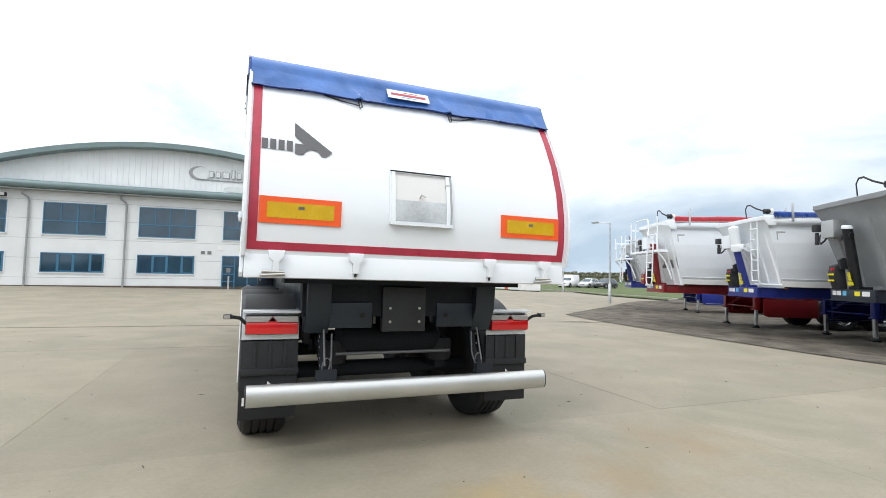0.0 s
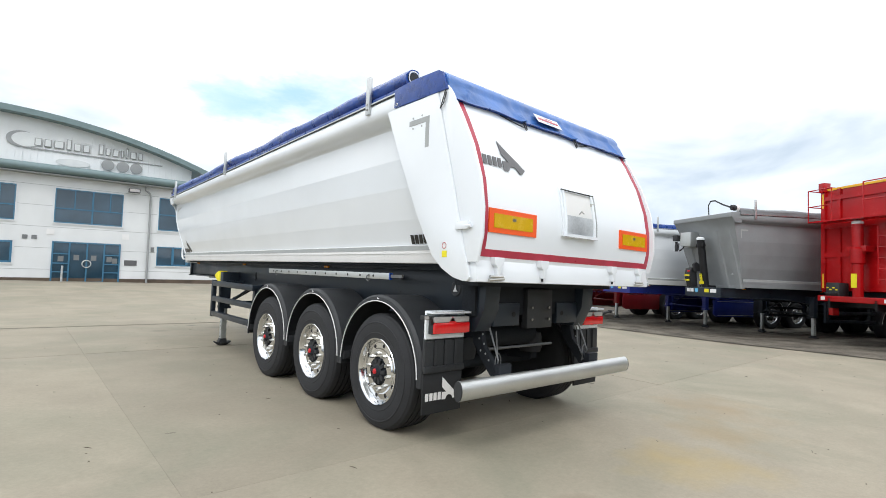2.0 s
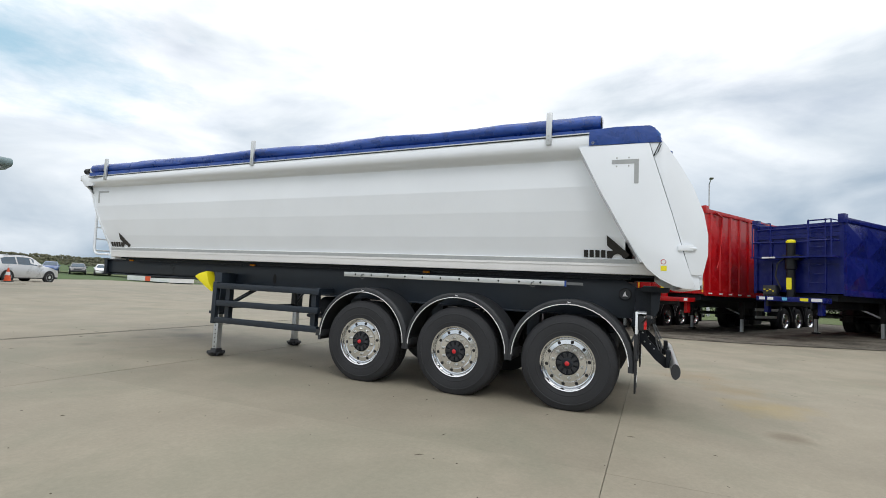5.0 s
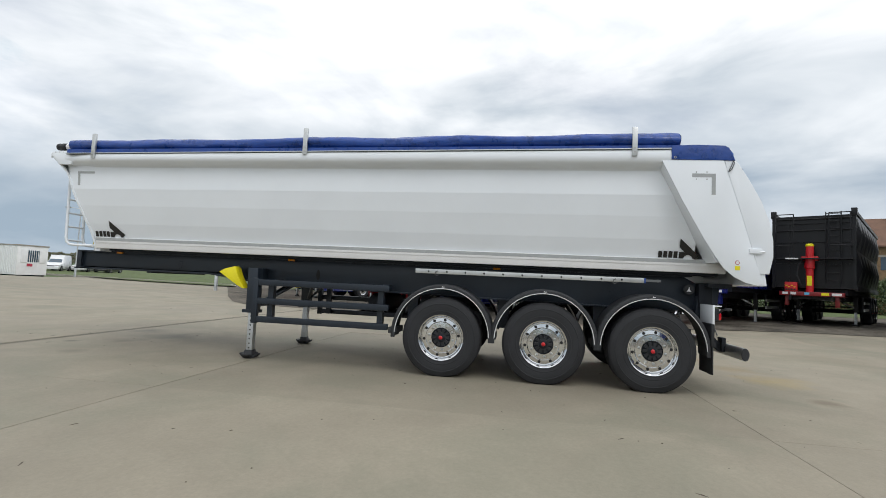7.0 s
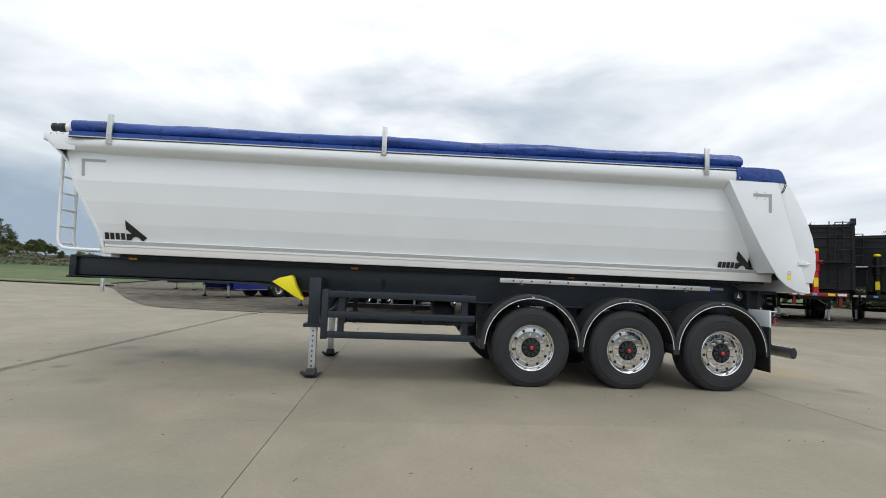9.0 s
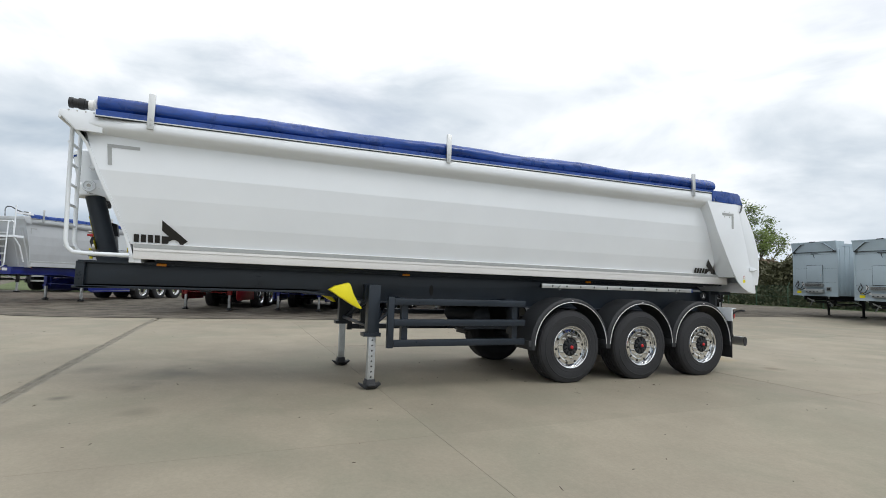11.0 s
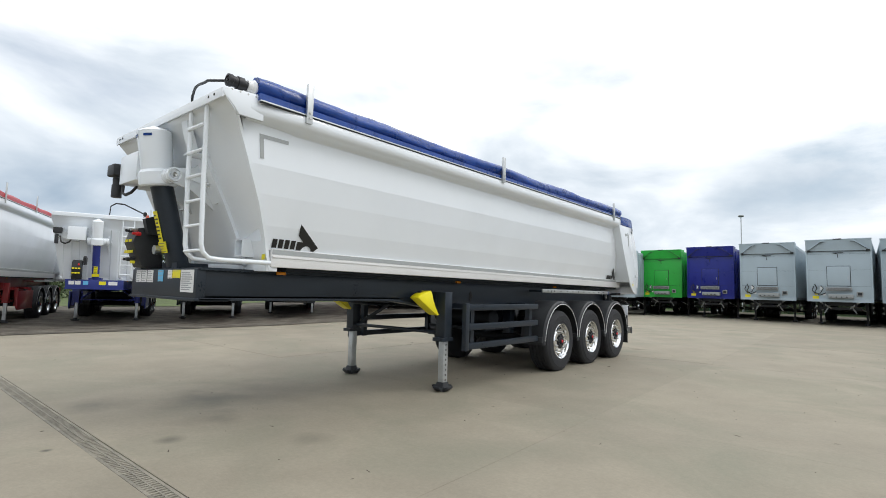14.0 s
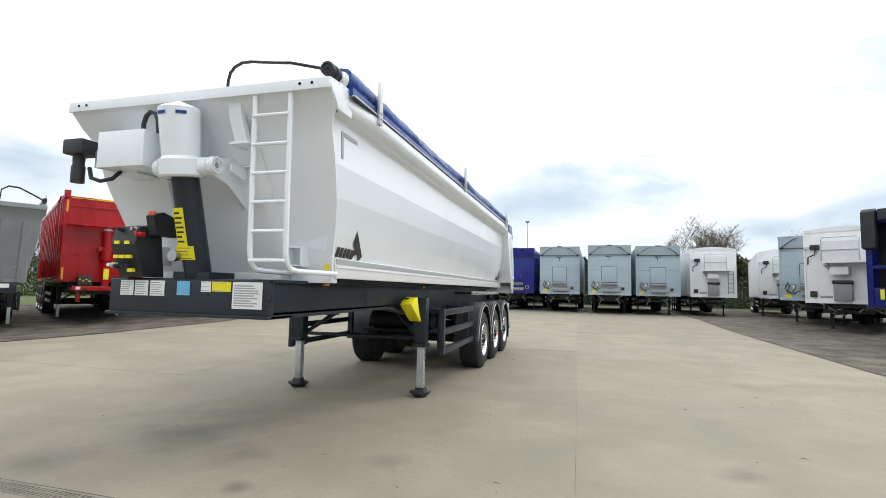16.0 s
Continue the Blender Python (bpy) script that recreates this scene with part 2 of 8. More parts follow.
def tube(pts, r, seg=10, bm=None, radii=None, caps=True):
    """A round bar along a line of points."""
    bm = bm or bmesh.new()
    pts = [Vector(p) for p in pts]
    rings, ref = [], None
    for i, p in enumerate(pts):
        d = (pts[min(i + 1, len(pts) - 1)] - pts[max(i - 1, 0)]).normalized()
        if ref is None:
            ref = d.orthogonal().normalized()
        ref = (ref - d * ref.dot(d)).normalized()
        o = d.cross(ref)
        rr = radii[i] if radii else r
        rings.append([bm.verts.new(p + rr * (math.cos(a) * ref + math.sin(a) * o)) for a in (2 * math.pi * k / seg for k in range(seg))])
    for a, b in zip(rings, rings[1:]):
        for k in range(seg):
            bm.faces.new((a[k], a[(k + 1) % seg], b[(k + 1) % seg], b[k]))
    if caps:
        bm.faces.new(rings[0][::-1])
        bm.faces.new(rings[-1])
    return bm


def lathe(profile, axis="x", seg=40, centre=(0, 0, 0), bm=None):
    """Turns (along, radius) pairs round an axis through centre; ends at radius 0 are closed."""
    bm = bm or bmesh.new()
    c, rings = Vector(centre), []
    for a, r in profile:
        ring = []
        for k in range(seg if r > 1e-6 else 1):
            t = 2 * math.pi * k / seg
            p = {"x": (a, r * math.cos(t), r * math.sin(t)), "y": (r * math.cos(t), a, r * math.sin(t)), "z": (r * math.cos(t), r * math.sin(t), a)}[axis]
            ring.append(bm.verts.new(c + Vector(p)))
        rings.append(ring)
    for p, q in zip(rings, rings[1:]):
        for k in range(seg):
            j = (k + 1) % seg
            f = [p[k % len(p)], p[j % len(p)], q[j % len(q)], q[k % len(q)]]
            f = list(dict.fromkeys(f))
            if len(f) > 2:
                bm.faces.new(f)
    return bm


def loft(rings, bm=None, close=True, caps=True):
    """Skins a row of outlines that have equally many points."""
    bm = bm or bmesh.new()
    vs = [[bm.verts.new(p) for p in ring] for ring in rings]
    n = len(vs[0])
    for a, b in zip(vs, vs[1:]):
        for k in range(n if close else n - 1):
            j = (k + 1) % n
            bm.faces.new((a[k], a[j], b[j], b[k]))
    if caps and close:
        bm.faces.new(vs[0][::-1])
        bm.faces.new(vs[-1])
    return bm


def smoothstep(a, b, x):
    t = min(1.0, max(0.0, (x - a) / (b - a)))
    return t * t * (3 - 2 * t)


def ground_z(x, y):
    """Lie of the land: the yard is nearly flat, and the fields beyond rise gently."""
    z = 0.30 * smoothstep(14, 27, y) * (1 - smoothstep(20, 34, x))
    z += 0.24 * smoothstep(8, 14, x) * (1 - smoothstep(-8, -2, y))
    z += 0.10 * (1 - smoothstep(-19, -9, y)) * (1 - smoothstep(4, 9, x))
    z -= smoothstep(9, 15, x) * smoothstep(-2, 2, y) * (0.12 - 0.07 * smoothstep(19, 23, x))
    far = math.hypot(x - 2, y)
    if x + y > 0:
        z += 0.013 * max(0.0, far - 48) * smoothstep(0, 40, x)
    return z


def sheet(poly, step, lift, bm=None):
    """A level outline cut into squares and laid over the land."""
    bm = bm or bmesh.new()
    bm.faces.new([bm.verts.new((x, y, 0)) for x, y in poly])
    xs, ys = [p[0] for p in poly], [p[1] for p in poly]
    for axis, vals in ((0, xs), (1, ys)):
        k = math.ceil(min(vals) / step)
        while k * step < max(vals):
            co, no = [0, 0, 0], [0, 0, 0]
            co[axis], no[axis] = k * step, 1
            bmesh.ops.bisect_plane(bm, geom=bm.verts[:] + bm.edges[:] + bm.faces[:], plane_co=co, plane_no=no)
            k += 1
    for v in bm.verts:
        v.co.z = ground_z(v.co.x, v.co.y) + lift
    return bm


# ---------------------------------------------------------------- wheels
MESHES = {}


def shared(key, make):
    if key not in MESHES:
        MESHES[key] = make()
    return MESHES[key]


def tyre_mesh():
    w, r = 0.385, 0.522
    prof = [(0.02, 0.285), (0.004, 0.30), (0.0, 0.33), (-0.004, 0.345), (-0.001, 0.35), (-0.006, 0.40), (-0.003, 0.43), (-0.006, 0.434), (-0.005, 0.442), (0.001, 0.446), (0.004, 0.46), (0.022, 0.497), (0.034, 0.503), (0.042, 0.515), (0.06, r)]
    for g in (0.105, 0.165, 0.22, 0.28):
        prof += [(g - 0.007, r), (g - 0.005, r - 0.014), (g + 0.005, r - 0.014), (g + 0.007, r)]
    prof += [(w - 0.06, r), (w - 0.042, 0.515), (w - 0.034, 0.503), (w - 0.022, 0.497), (w - 0.004, 0.46), (w, 0.40), (w - 0.004, 0.33), (w - 0.02, 0.285), (w - 0.03, 0.0)]
    bm = lathe(prof, "x", 56)
    for v in bm.verts:  # the tread flattens where it stands
        v.co.z = max(v.co.z, -0.505)
    return to_mesh("wheel", bm, RUBBER, smooth=30)


def rim_mesh():
    bm = lathe([(0.03, 0.289), (0.002, 0.300), (-0.004, 0.296), (0.0, 0.286), (0.018, 0.277), (0.045, 0.271), (0.056, 0.264), (0.058, 0.254), (0.048, 0.248), (0.044, 0.206), (0.030, 0.197), (0.027, 0.128), (0.05, 0.122), (0.10, 0.12)], "x", 60)
    return to_mesh("rim", bm, ALU, smooth=30)


def hub_mesh():
    # ten radial webs round a drum
    star = []
    for k in range(10):
        for da, r in ((-0.17, 0.112), (0.17, 0.112), (0.22, 0.066), (0.41, 0.066)):
            a = 2 * math.pi * k / 10 + da
            star.append((r * math.cos(a), r * math.sin(a)))
    bm = prism(star, 0.008, 0.055)
    return to_mesh("hub", bm, BLACK_PLASTIC, smooth=30)


def drum_mesh():
    return to_mesh("hub_drum", lathe([(0.05, 0.125), (0.032, 0.121), (0.03, 0.07), (-0.004, 0.052), (-0.012, 0.04), (-0.012, 0.0)], "x", 28), DARK)


def cap_mesh():
    return to_mesh("hub_cap", lathe([(-0.010, 0.026), (-0.02, 0.024), (-0.026, 0.016), (-0.027, 0.0)], "x", 16), RED_PLASTIC)


def nut_mesh():
    bm = lathe([(0.03, 0.019), (0.018, 0.019), (0.014, 0.0155), (-0.004, 0.0135), (-0.008, 0.0)], "x", 6)
    return to_mesh("wheel_nut", bm, STEEL_PIN, smooth=20)


def vent_mesh():
    return to_mesh("hand_hole", lathe([(0.0, 0.0), (0.0, 0.0185), (0.004, 0.020)], "x", 14), HOLE)


def wheel(root, u, y, side, detail=True):
    """side -1: outer face towards -x, +1: towards +x."""
    w = part("wheel", shared("tyre", tyre_mesh), None, root)
    w.matrix_local = pose(u, y, 0.505, 0, 0, 0 if side < 0 else 180)
    rim = part("rim", shared("rim", rim_mesh), None, w)
    part("hub", shared("hub", hub_mesh), None, w)
    part("hub_drum", shared("drum", drum_mesh), None, w)
    part("hub_cap", shared("cap", cap_mesh), None, w, "red hub cap")
    if detail:
        for k in range(10):
            a = 2 * math.pi * (k + 0.3) / 10
            nut = part("wheel_nut", shared("nut", nut_mesh), None, w)
            nut.location = (0, 0.158 * math.cos(a), 0.158 * math.sin(a))
            a += math.pi / 10
            hole = part("hand_hole", shared("vent", vent_mesh), None, w)
            hole.location = (0.0445, 0.228 * math.cos(a), 0.228 * math.sin(a))
    return w


def fender_mesh(r=0.665):
    bm, n = bmesh.new(), 22
    rings = []
    for k in range(n + 1):
        a = radians(-4 + 188 * k / n)
        c, s = math.cos(a), math.sin(a)
        sec = [(-0.005, r - 0.05), (0.0, r - 0.01), (0.025, r + 0.012), (0.43, r + 0.012), (0.43, r - 0.004), (0.03, r - 0.006), (0.012, r - 0.05)]
        rings.append([(u, rr * c, rr * s) for u, rr in sec])
    loft(rings, bm)
    return to_mesh("mudguard", bm, BLACK_PLASTIC, smooth=40)


def fender_trim_mesh(r=0.62):
    pts = [(-0.008, r * math.cos(radians(a)), r * math.sin(radians(a))) for a in range(2, 179, 8)]
    return to_mesh("edge_trim", tube(pts, 0.005, 6), WHITE_DECAL)


def fender_mark_mesh():
    return to_mesh("maker_mark", prism([(-0.02, 0.637), (0.012, 0.637), (0.012, 0.655), (0.002, 0.645), (-0.02, 0.645)], -0.008, -0.004), WHITE_DECAL)


# ---------------------------------------------------------------- decals drawn as plain shapes
ARROW = [(0, 1.15), (1.0, 0.18), (0.82, 0.0), (0.70, 0.0), (0.64, 0.13), (0.52, 0.21), (0.40, 0.21), (0.28, 0.13), (0.22, 0.0), (0, 0), (0, 0.37), (0.27, 0.37), (0, 0.64)]


def emblem(root, m, w, h, material, name="emblem"):
    """A bent arrow with four short bars before it, flat on the plane of m (x to the right, y up)."""
    bm = prism([(x * w * 0.5, y * h) for x, y in ARROW], 0.0, 0.002, "z")
    for k in range(4):
        x0 = -w * 0.52 + k * w * 0.13
        prism([(x0, 0.02 * h), (x0 + w * 0.095, 0.02 * h), (x0 + w * 0.095, 0.40 * h), (x0, 0.40 * h)], 0.0, 0.002, "z", bm)
    ob = part(name, bm, material, root)
    ob.matrix_local = m
    return ob


def label_plate(root, m, w, h, material, lines=0, name="label", ink=None):
    ob = part(name, prism([(0, 0), (w, 0), (w, h), (0, h)], 0.0, 0.002, "z"), material, root)
    ob.matrix_local = m
    if lines:
        bm = bmesh.new()
        for k in range(lines):
            y = h * (0.86 - 0.74 * k / max(1, lines - 1))
            ww = w * random.uniform(0.55, 0.9)
            prism([(w * 0.06, y - h * 0.025), (ww, y - h * 0.025), (ww, y + h * 0.025), (w * 0.06, y + h * 0.025)], 0.002, 0.003, "z", bm)
        part("print", bm, ink or LABEL_PRINT, ob)
    return ob


# ---------------------------------------------------------------- tipping trailer
NOSE = 8.65
WING = [(1.40, 8.09), (1.47, 8.11), (1.75, 8.19), (2.05, 8.31), (2.2, 8.38), (2.35, 8.445), (2.50, 8.50), (2.62, 8.55), (2.70, 8.60), (2.76, 8.65), (2.80, 8.69), (2.84, 8.73), (2.90, 8.75)]
RAIL = [(1.17, 3.03), (1.250, 3.03), (1.266, 3.022), (1.278, 2.99), (1.285, 2.945), (1.284, 2.905), (1.277, 2.87), (1.262, 2.846), (1.238, 2.824), (1.208, 2.808), (1.180, 2.798), (1.155, 2.787), (1.141, 2.770), (1.130, 2.748), (1.10, 2.748), (1.13, 2.95)]
OUT = [(1.165, 3.02), (1.14, 2.98), (1.136, 2.74), (1.135, 2.46), (1.098, 2.19), (1.035, 1.90), (0.965, 1.665)]


def taper(y):
    return 1.0 - 0.079 * (y + 0.55) / 9.05


def front_y(z):
    line = [(z, y - 0.012) for z, y in WING if z < 2.73] + [(2.80, 8.60), (3.2, 8.62)]
    for (z0, y0), (z1, y1) in zip(line, line[1:]):
        if z <= z1:
            return y0 + (y1 - y0) * (z - z0) / (z1 - z0)
    return 8.58




def wing_y(z):
    for (z0, y0), (z1, y1) in zip(WING, WING[1:]):
        if z <= z1:
            return y0 + (y1 - y0) * (z - z0) / (z1 - z0)
    return 8.84


def half_width(z):
    line = ((1.40, 0.972), (1.65, 0.982), (1.87, 1.048), (2.13, 1.110), (2.38, 1.144), (2.62, 1.152), (2.68, 1.17), (2.72, 1.205), (2.77, 1.23), (2.95, 1.24))
    for (z0, u0), (z1, u1) in zip(line, line[1:]):
        if z <= z1:
            return u0 + (u1 - u0) * (z - z0) / (z1 - z0)
    return 1.24


def tub_section(y, front=False):
    k = taper(8.5 if front else y)
    half = [(u, 1.5 + (z - 1.5) * k) for u, z in OUT]
    inner = [(u - 0.035, z) for u, z in half]
    inner[-1] = (0.9, 1.60)
    ring = [(-u, z) for u, z in half] + [(u, z) for u, z in half[::-1]] + [(u, z) for u, z in inner] + [(-u, z) for u, z in inner[::-1]]
    return [(u, front_y(z) if front else y, z) for u, z in ring]


def tipper(m, label, body, frame_paint, roll, detail=1, group="", tail=True, ladder_side=-1, ram_paint=None, name="tipping_trailer", lift=1.0, longer=0.0):
    t = thing(name, m, label, "trailer", group)
    # tub
    rings = [tub_section(y) for y in (-0.55, 1.5, 3.0, 4.5, 6.0, 7.5)] + [tub_section(8.5, True)]
    tub = part("tub", loft(rings), body, t, smooth=4)
    for s in (-1, 1):  # rolled top rail along the side
        rows = []
        for y in (-0.5, 1.5, 3.5, 5.5, 7.5, 8.0, 8.25, 8.52):
            f = (y + 0.55) / 9.05
            rows.append([(s * (u - 0.045 * smoothstep(8.0, 8.5, y)), y, z - f * (0.035 + 0.09 * (z - 2.72) / 0.31)) for u, z in RAIL])
        part("top_rail", loft(rows), body, t, smooth=50)
    part("floor_plate", box(-0.93, 0.93, -0.5, 8.05, 1.52, 1.60), INSIDE, tub)
    for s in (-1, 1):
        a, b = sorted((s * 0.93, s * 0.99))
        sill = part("sill", box(a, b, -0.92, 8.10, 1.495, 1.665), WHITE_SILL if body is WHITE else body, tub, bevel=0.012)
        a, b = sorted((s * 0.985, s * 0.994))
        part("sill_tape", box(a, b, -0.9, 8.09, 1.615, 1.658), TAPE_GREY, sill, "grey reflective tape")
        part("sill_lip", box(min(s * 0.985, s * 0.998), max(s * 0.985, s * 0.998), -0.9, 8.09, 1.585, 1.600), WHITE_DECAL if body is WHITE else body, sill)
    # front wall, wings and canopy
    rows = []
    for z in (1.465, 1.6, 1.75, 1.9, 2.05, 2.2, 2.33, 2.45, 2.54, 2.62, 2.69, 2.74, 2.78, 2.81, 2.84, 2.87):
        h = half_width(z)
        us = [-h, -0.86, -0.6, -0.3, 0.0, 0.3, 0.6, 0.86, min(h, 1.20)]
        face = [(u, wing_y(z), z) for u in us]
        rows.append(face + [(u, y - 0.03, zz) for u, y, zz in face[::-1]])
    part("front_wall", loft(rows), body, t, smooth=50)
    part("wall_foot", box(-0.97, 0.97, 8.02, 8.135, 1.455, 1.53), body, t, bevel=0.006)
    for s in (-1, 1):
        if detail:
            part("canopy_strut", loft([[(s * uc + du, y + dy, z) for du, dy in ((-0.055, 0), (0.055, 0), (0.055, -0.05), (-0.055, -0.05))] for uc, y, z in ((0.40, 8.72, 2.88), (0.40, 8.69, 2.72), (0.43, 8.64, 2.52))]), body, t, smooth=20)
            part("strut_foot", box(s * 0.43 - 0.09, s * 0.43 + 0.09, 8.48, 8.67, 2.505, 2.525), body, t, bevel=0.005)
            part("front_rib", loft([[(s * (0.56 - 0.10 * (z - 1.5)) + du, wing_y(z) + dy, z) for du, dy in ((-0.05, -0.02), (0.05, -0.02), (0.05, 0.035), (-0.05, 0.035))] for z in (1.47, 1.75, 2.05, 2.35, 2.60)]), body, t, smooth=20)
            for z in (2.10, 2.28, 2.37):
                part("wall_stiffener", box(min(s * 0.34, s * 0.50), max(s * 0.34, s * 0.50), wing_y(z) - 0.06, wing_y(z) + 0.03, z, z + 0.012), body, t)
            sq = bmesh.new()
            for x0, x1, z0, z1 in ((-0.07, 0.07, 1.585, 1.597), (-0.07, 0.07, 1.738, 1.75), (-0.07, -0.058, 1.597, 1.738), (0.058, 0.07, 1.597, 1.738)):
                box(s * 0.70 + x0, s * 0.70 + x1, 8.06, 8.27, z0, z1, sq)
            part("stop_bracket", sq, body, t)
    for s in (-1, 1):
        edge = 1.239 if s < 0 else 1.194
        cpl = [(8.40, 2.945), (8.73, 2.92), (8.762, 2.90), (8.755, 2.865), (8.72, 2.84), (8.68, 2.805), (8.65, 2.775), (8.62, 2.735), (8.40, 2.735)]
        bm = prism(cpl, 0.0, 0.03)
        for v in bm.verts:
            v.co.x = s * (edge - v.co.x)
        part("corner_plate", bm, body, t, bevel=0.004, smooth=50)
    canopy = prism([(8.42, 2.905), (8.74, 2.87), (8.755, 2.84), (8.77, 2.84), (8.77, 2.92), (8.74, 2.93), (8.42, 2.955)], -1.235, 1.19)
    part("canopy", canopy, body, t, bevel=0.004)
    if detail:
        for y in (8.48, 8.55, 8.62, 8.69):
            part("bolt", lathe([(0, 0), (-0.004, 0.009), (-0.006, 0.008), (-0.006, 0)], "x", 8, (-1.235, y, 2.925)), STEEL_PIN, t)
        for u in (-1.1, -1.0, 1.0, 1.08):
            part("canopy_hole", lathe([(0, 0), (0.002, 0.012), (0, 0.012)], "y", 10, (u, 8.771, 2.885)), HOLE, t)
        arch = bmesh.new()
        outl = [(-1.15 + 2.3 * k / 16, 2.93 + 0.13 * math.sin(math.pi * k / 16)) for k in range(17)]
        prism(outl + [(1.15, 2.90), (-1.15, 2.90)], 8.36, 8.40, "y", arch)
        part("arched_board", arch, body, t)
    # rolled sheet on the rail
    rings = []
    for k in range(181):
        y = -0.28 + 8.74 * k / 180
        ring = []
        for q in range(22):
            a = 2 * math.pi * q / 22
            c, d = math.cos(a), math.sin(a)
            r = 0.080 + 0.005 * math.sin(y * 1.7 + 1) + 0.011 * noise.noise(Vector((c * 1.6, d * 1.6, y * 2.1))) + 0.007 * noise.noise(Vector((c * 3.5 + 9, d * 3.5, y * 6.5)))
            r += 0.005 * math.sin(2 * a + y * 1.9) + (0.010 if 0.9 < a - 0.25 * math.sin(y * 0.8) < 1.35 else 0.0)
            r *= 1.0 if tail else 0.55
            ring.append((-1.175 + 0.007 * math.sin(y * 2.3) + r * c, y, (3.15 if tail else 3.09) - 0.0135 * (y + 0.28) + 0.007 * math.sin(y * 3.1) + r * d))
        rings.append(ring)
    r_ob = part("rolled_sheet", loft(rings), roll, t, "rolled tarpaulin sheet along the rail", smooth=50)
    part("roll_core", lathe([(0, 0.0), (0, 0.05), (0.02, 0.05), (0.02, 0.062), (-0.004, 0.062), (-0.004, 0.0)], "y", 20, (-1.175, -0.29, 3.15)), BLACK_PLASTIC, r_ob)
    part("roll_ring", lathe([(-0.003, 0.066), (-0.006, 0.056), (0.002, 0.05)], "y", 24, (-1.175, -0.292, 3.15)), WHITE_DECAL, r_ob)
    part("collar", lathe([(0, 0), (0, 0.05), (0.03, 0.07), (0.05, 0.05), (0.09, 0.05), (0.09, 0)], "y", 20, (-1.175, 8.45, 3.018)), WHITE_DECAL, r_ob)
    mot = lathe([(0.0, 0.0), (0.0, 0.04), (0.03, 0.043), (0.035, 0.056), (0.085, 0.056), (0.09, 0.046), (0.13, 0.046), (0.135, 0.054), (0.165, 0.052), (0.17, 0.036), (0.16, 0.03), (0.16, 0.012), (0.172, 0.01), (0.172, 0)], "y", 20, (-1.175, 8.54, 3.017))
    part("roll_motor", mot, BLACK_PLASTIC, r_ob)
    part("sheet_edge", prism([(-0.30, 3.022), (4.0, 2.968), (8.46, 2.902), (8.46, 2.962), (4.0, 3.01), (-0.30, 3.06)], -1.270, -1.20), roll, t)
    part("rail_strip", prism([(-0.25, 3.010), (8.46, 2.889), (8.46, 2.900), (-0.25, 3.022)], -1.290, -1.262), ALU_MATT, t)
    part("rail_seal", prism([(-0.25, 3.001), (8.46, 2.880), (8.46, 2.889), (-0.25, 3.010)], -1.284, -1.262), BLACK_PLASTIC, t, "thin dark line under the rail strip")
    for y, z in ((7.98, 3.19), (4.64, 3.27), (0.27, 3.28)):
        p = box(-1.31, -1.277, y - 0.032, y + 0.032, z - 0.37, z)
        post = part("sheet_post", p, ALU_MATT, t, bevel=0.006)
        for dz in (0.05, 0.1):
            if detail:
                part("bolt", lathe([(0, 0), (-0.008, 0.012), (-0.012, 0.012), (-0.012, 0)], "x", 8, (-1.308, y, z - 0.37 + dz)), STEEL_PIN, post)
    if detail:
        hose = [(-1.14, 8.66, 3.03), (-1.05, 8.70, 3.04), (-0.9, 8.74, 3.065), (-0.75, 8.70, 3.10), (-0.6, 8.67, 3.135), (-0.48, 8.64, 3.165), (-0.38, 8.62, 3.175), (-0.30, 8.60, 3.16), (-0.25, 8.59, 3.12), (-0.225, 8.58, 3.06), (-0.22, 8.58, 2.92)]
        part("hose", tube(hose, 0.012, 8), BLACK_PLASTIC, t)
    # tail: side plates, tailgate and rear sheet
    back = [(-1.245, 1.50), (-1.285, 1.70), (-1.285, 1.90), (-1.25, 2.12), (-1.165, 2.38), (-1.04, 2.63), (-0.92, 2.83), (-0.86, 2.93)]
    side_plate = [(-0.06, 2.86), (-0.30, 2.37), (-0.55, 1.91), (-0.69, 1.68), (-0.78, 1.55), (-0.90, 1.45), (-1.03, 1.385), (-1.13, 1.362), (-1.19, 1.36), (-1.215, 1.39), (-1.13, 1.66), (-1.0, 2.12), (-0.86, 2.58), (-0.775, 2.87)]
    gate_side = [(-0.78, 2.87), (-0.865, 2.58), (-1.005, 2.12), (-1.135, 1.66), (-1.18, 1.50), (-1.285, 1.50)] + [(y - 0.022 - 0.022 * smoothstep(2.7, 1.9, z), z) for y, z in back[1:7]] + [(-0.89, 2.90), (-0.80, 2.90)]
    for s in (-1, 1):
        bm = prism(side_plate, 0.0, 0.025)
        for v in bm.verts:
            v.co.x = s * (1.265 + v.co.x)
        sp = part("tail_side_plate", bm, body, t, bevel=0.005)
        # flank between the tub and the plate
        fl = loft([[(s * 1.27, y, z), (s * (1.13 - 0.17 * (2.7 - z) / 1.1 if z < 2.7 else 1.13), y + 0.03, z), (s * 0.9, y - 0.05, z), (s * 1.2, y - 0.2, z)] for y, z in ((-0.06, 2.86), (-0.30, 2.37), (-0.55, 1.91), (-0.71, 1.62))])
        part("flank", fl, body, sp)
        bm = prism(gate_side, 0.0, 0.022)
        for v in bm.verts:
            v.co.x = s * (1.262 + v.co.x)
        part("gate_side_plate", bm, body, t, bevel=0.004)
        part("hinge_latch", box(min(s * 1.287, s * 1.31), max(s * 1.287, s * 1.31), -1.2, -1.06, 1.74, 1.80), body, sp, bevel=0.006)
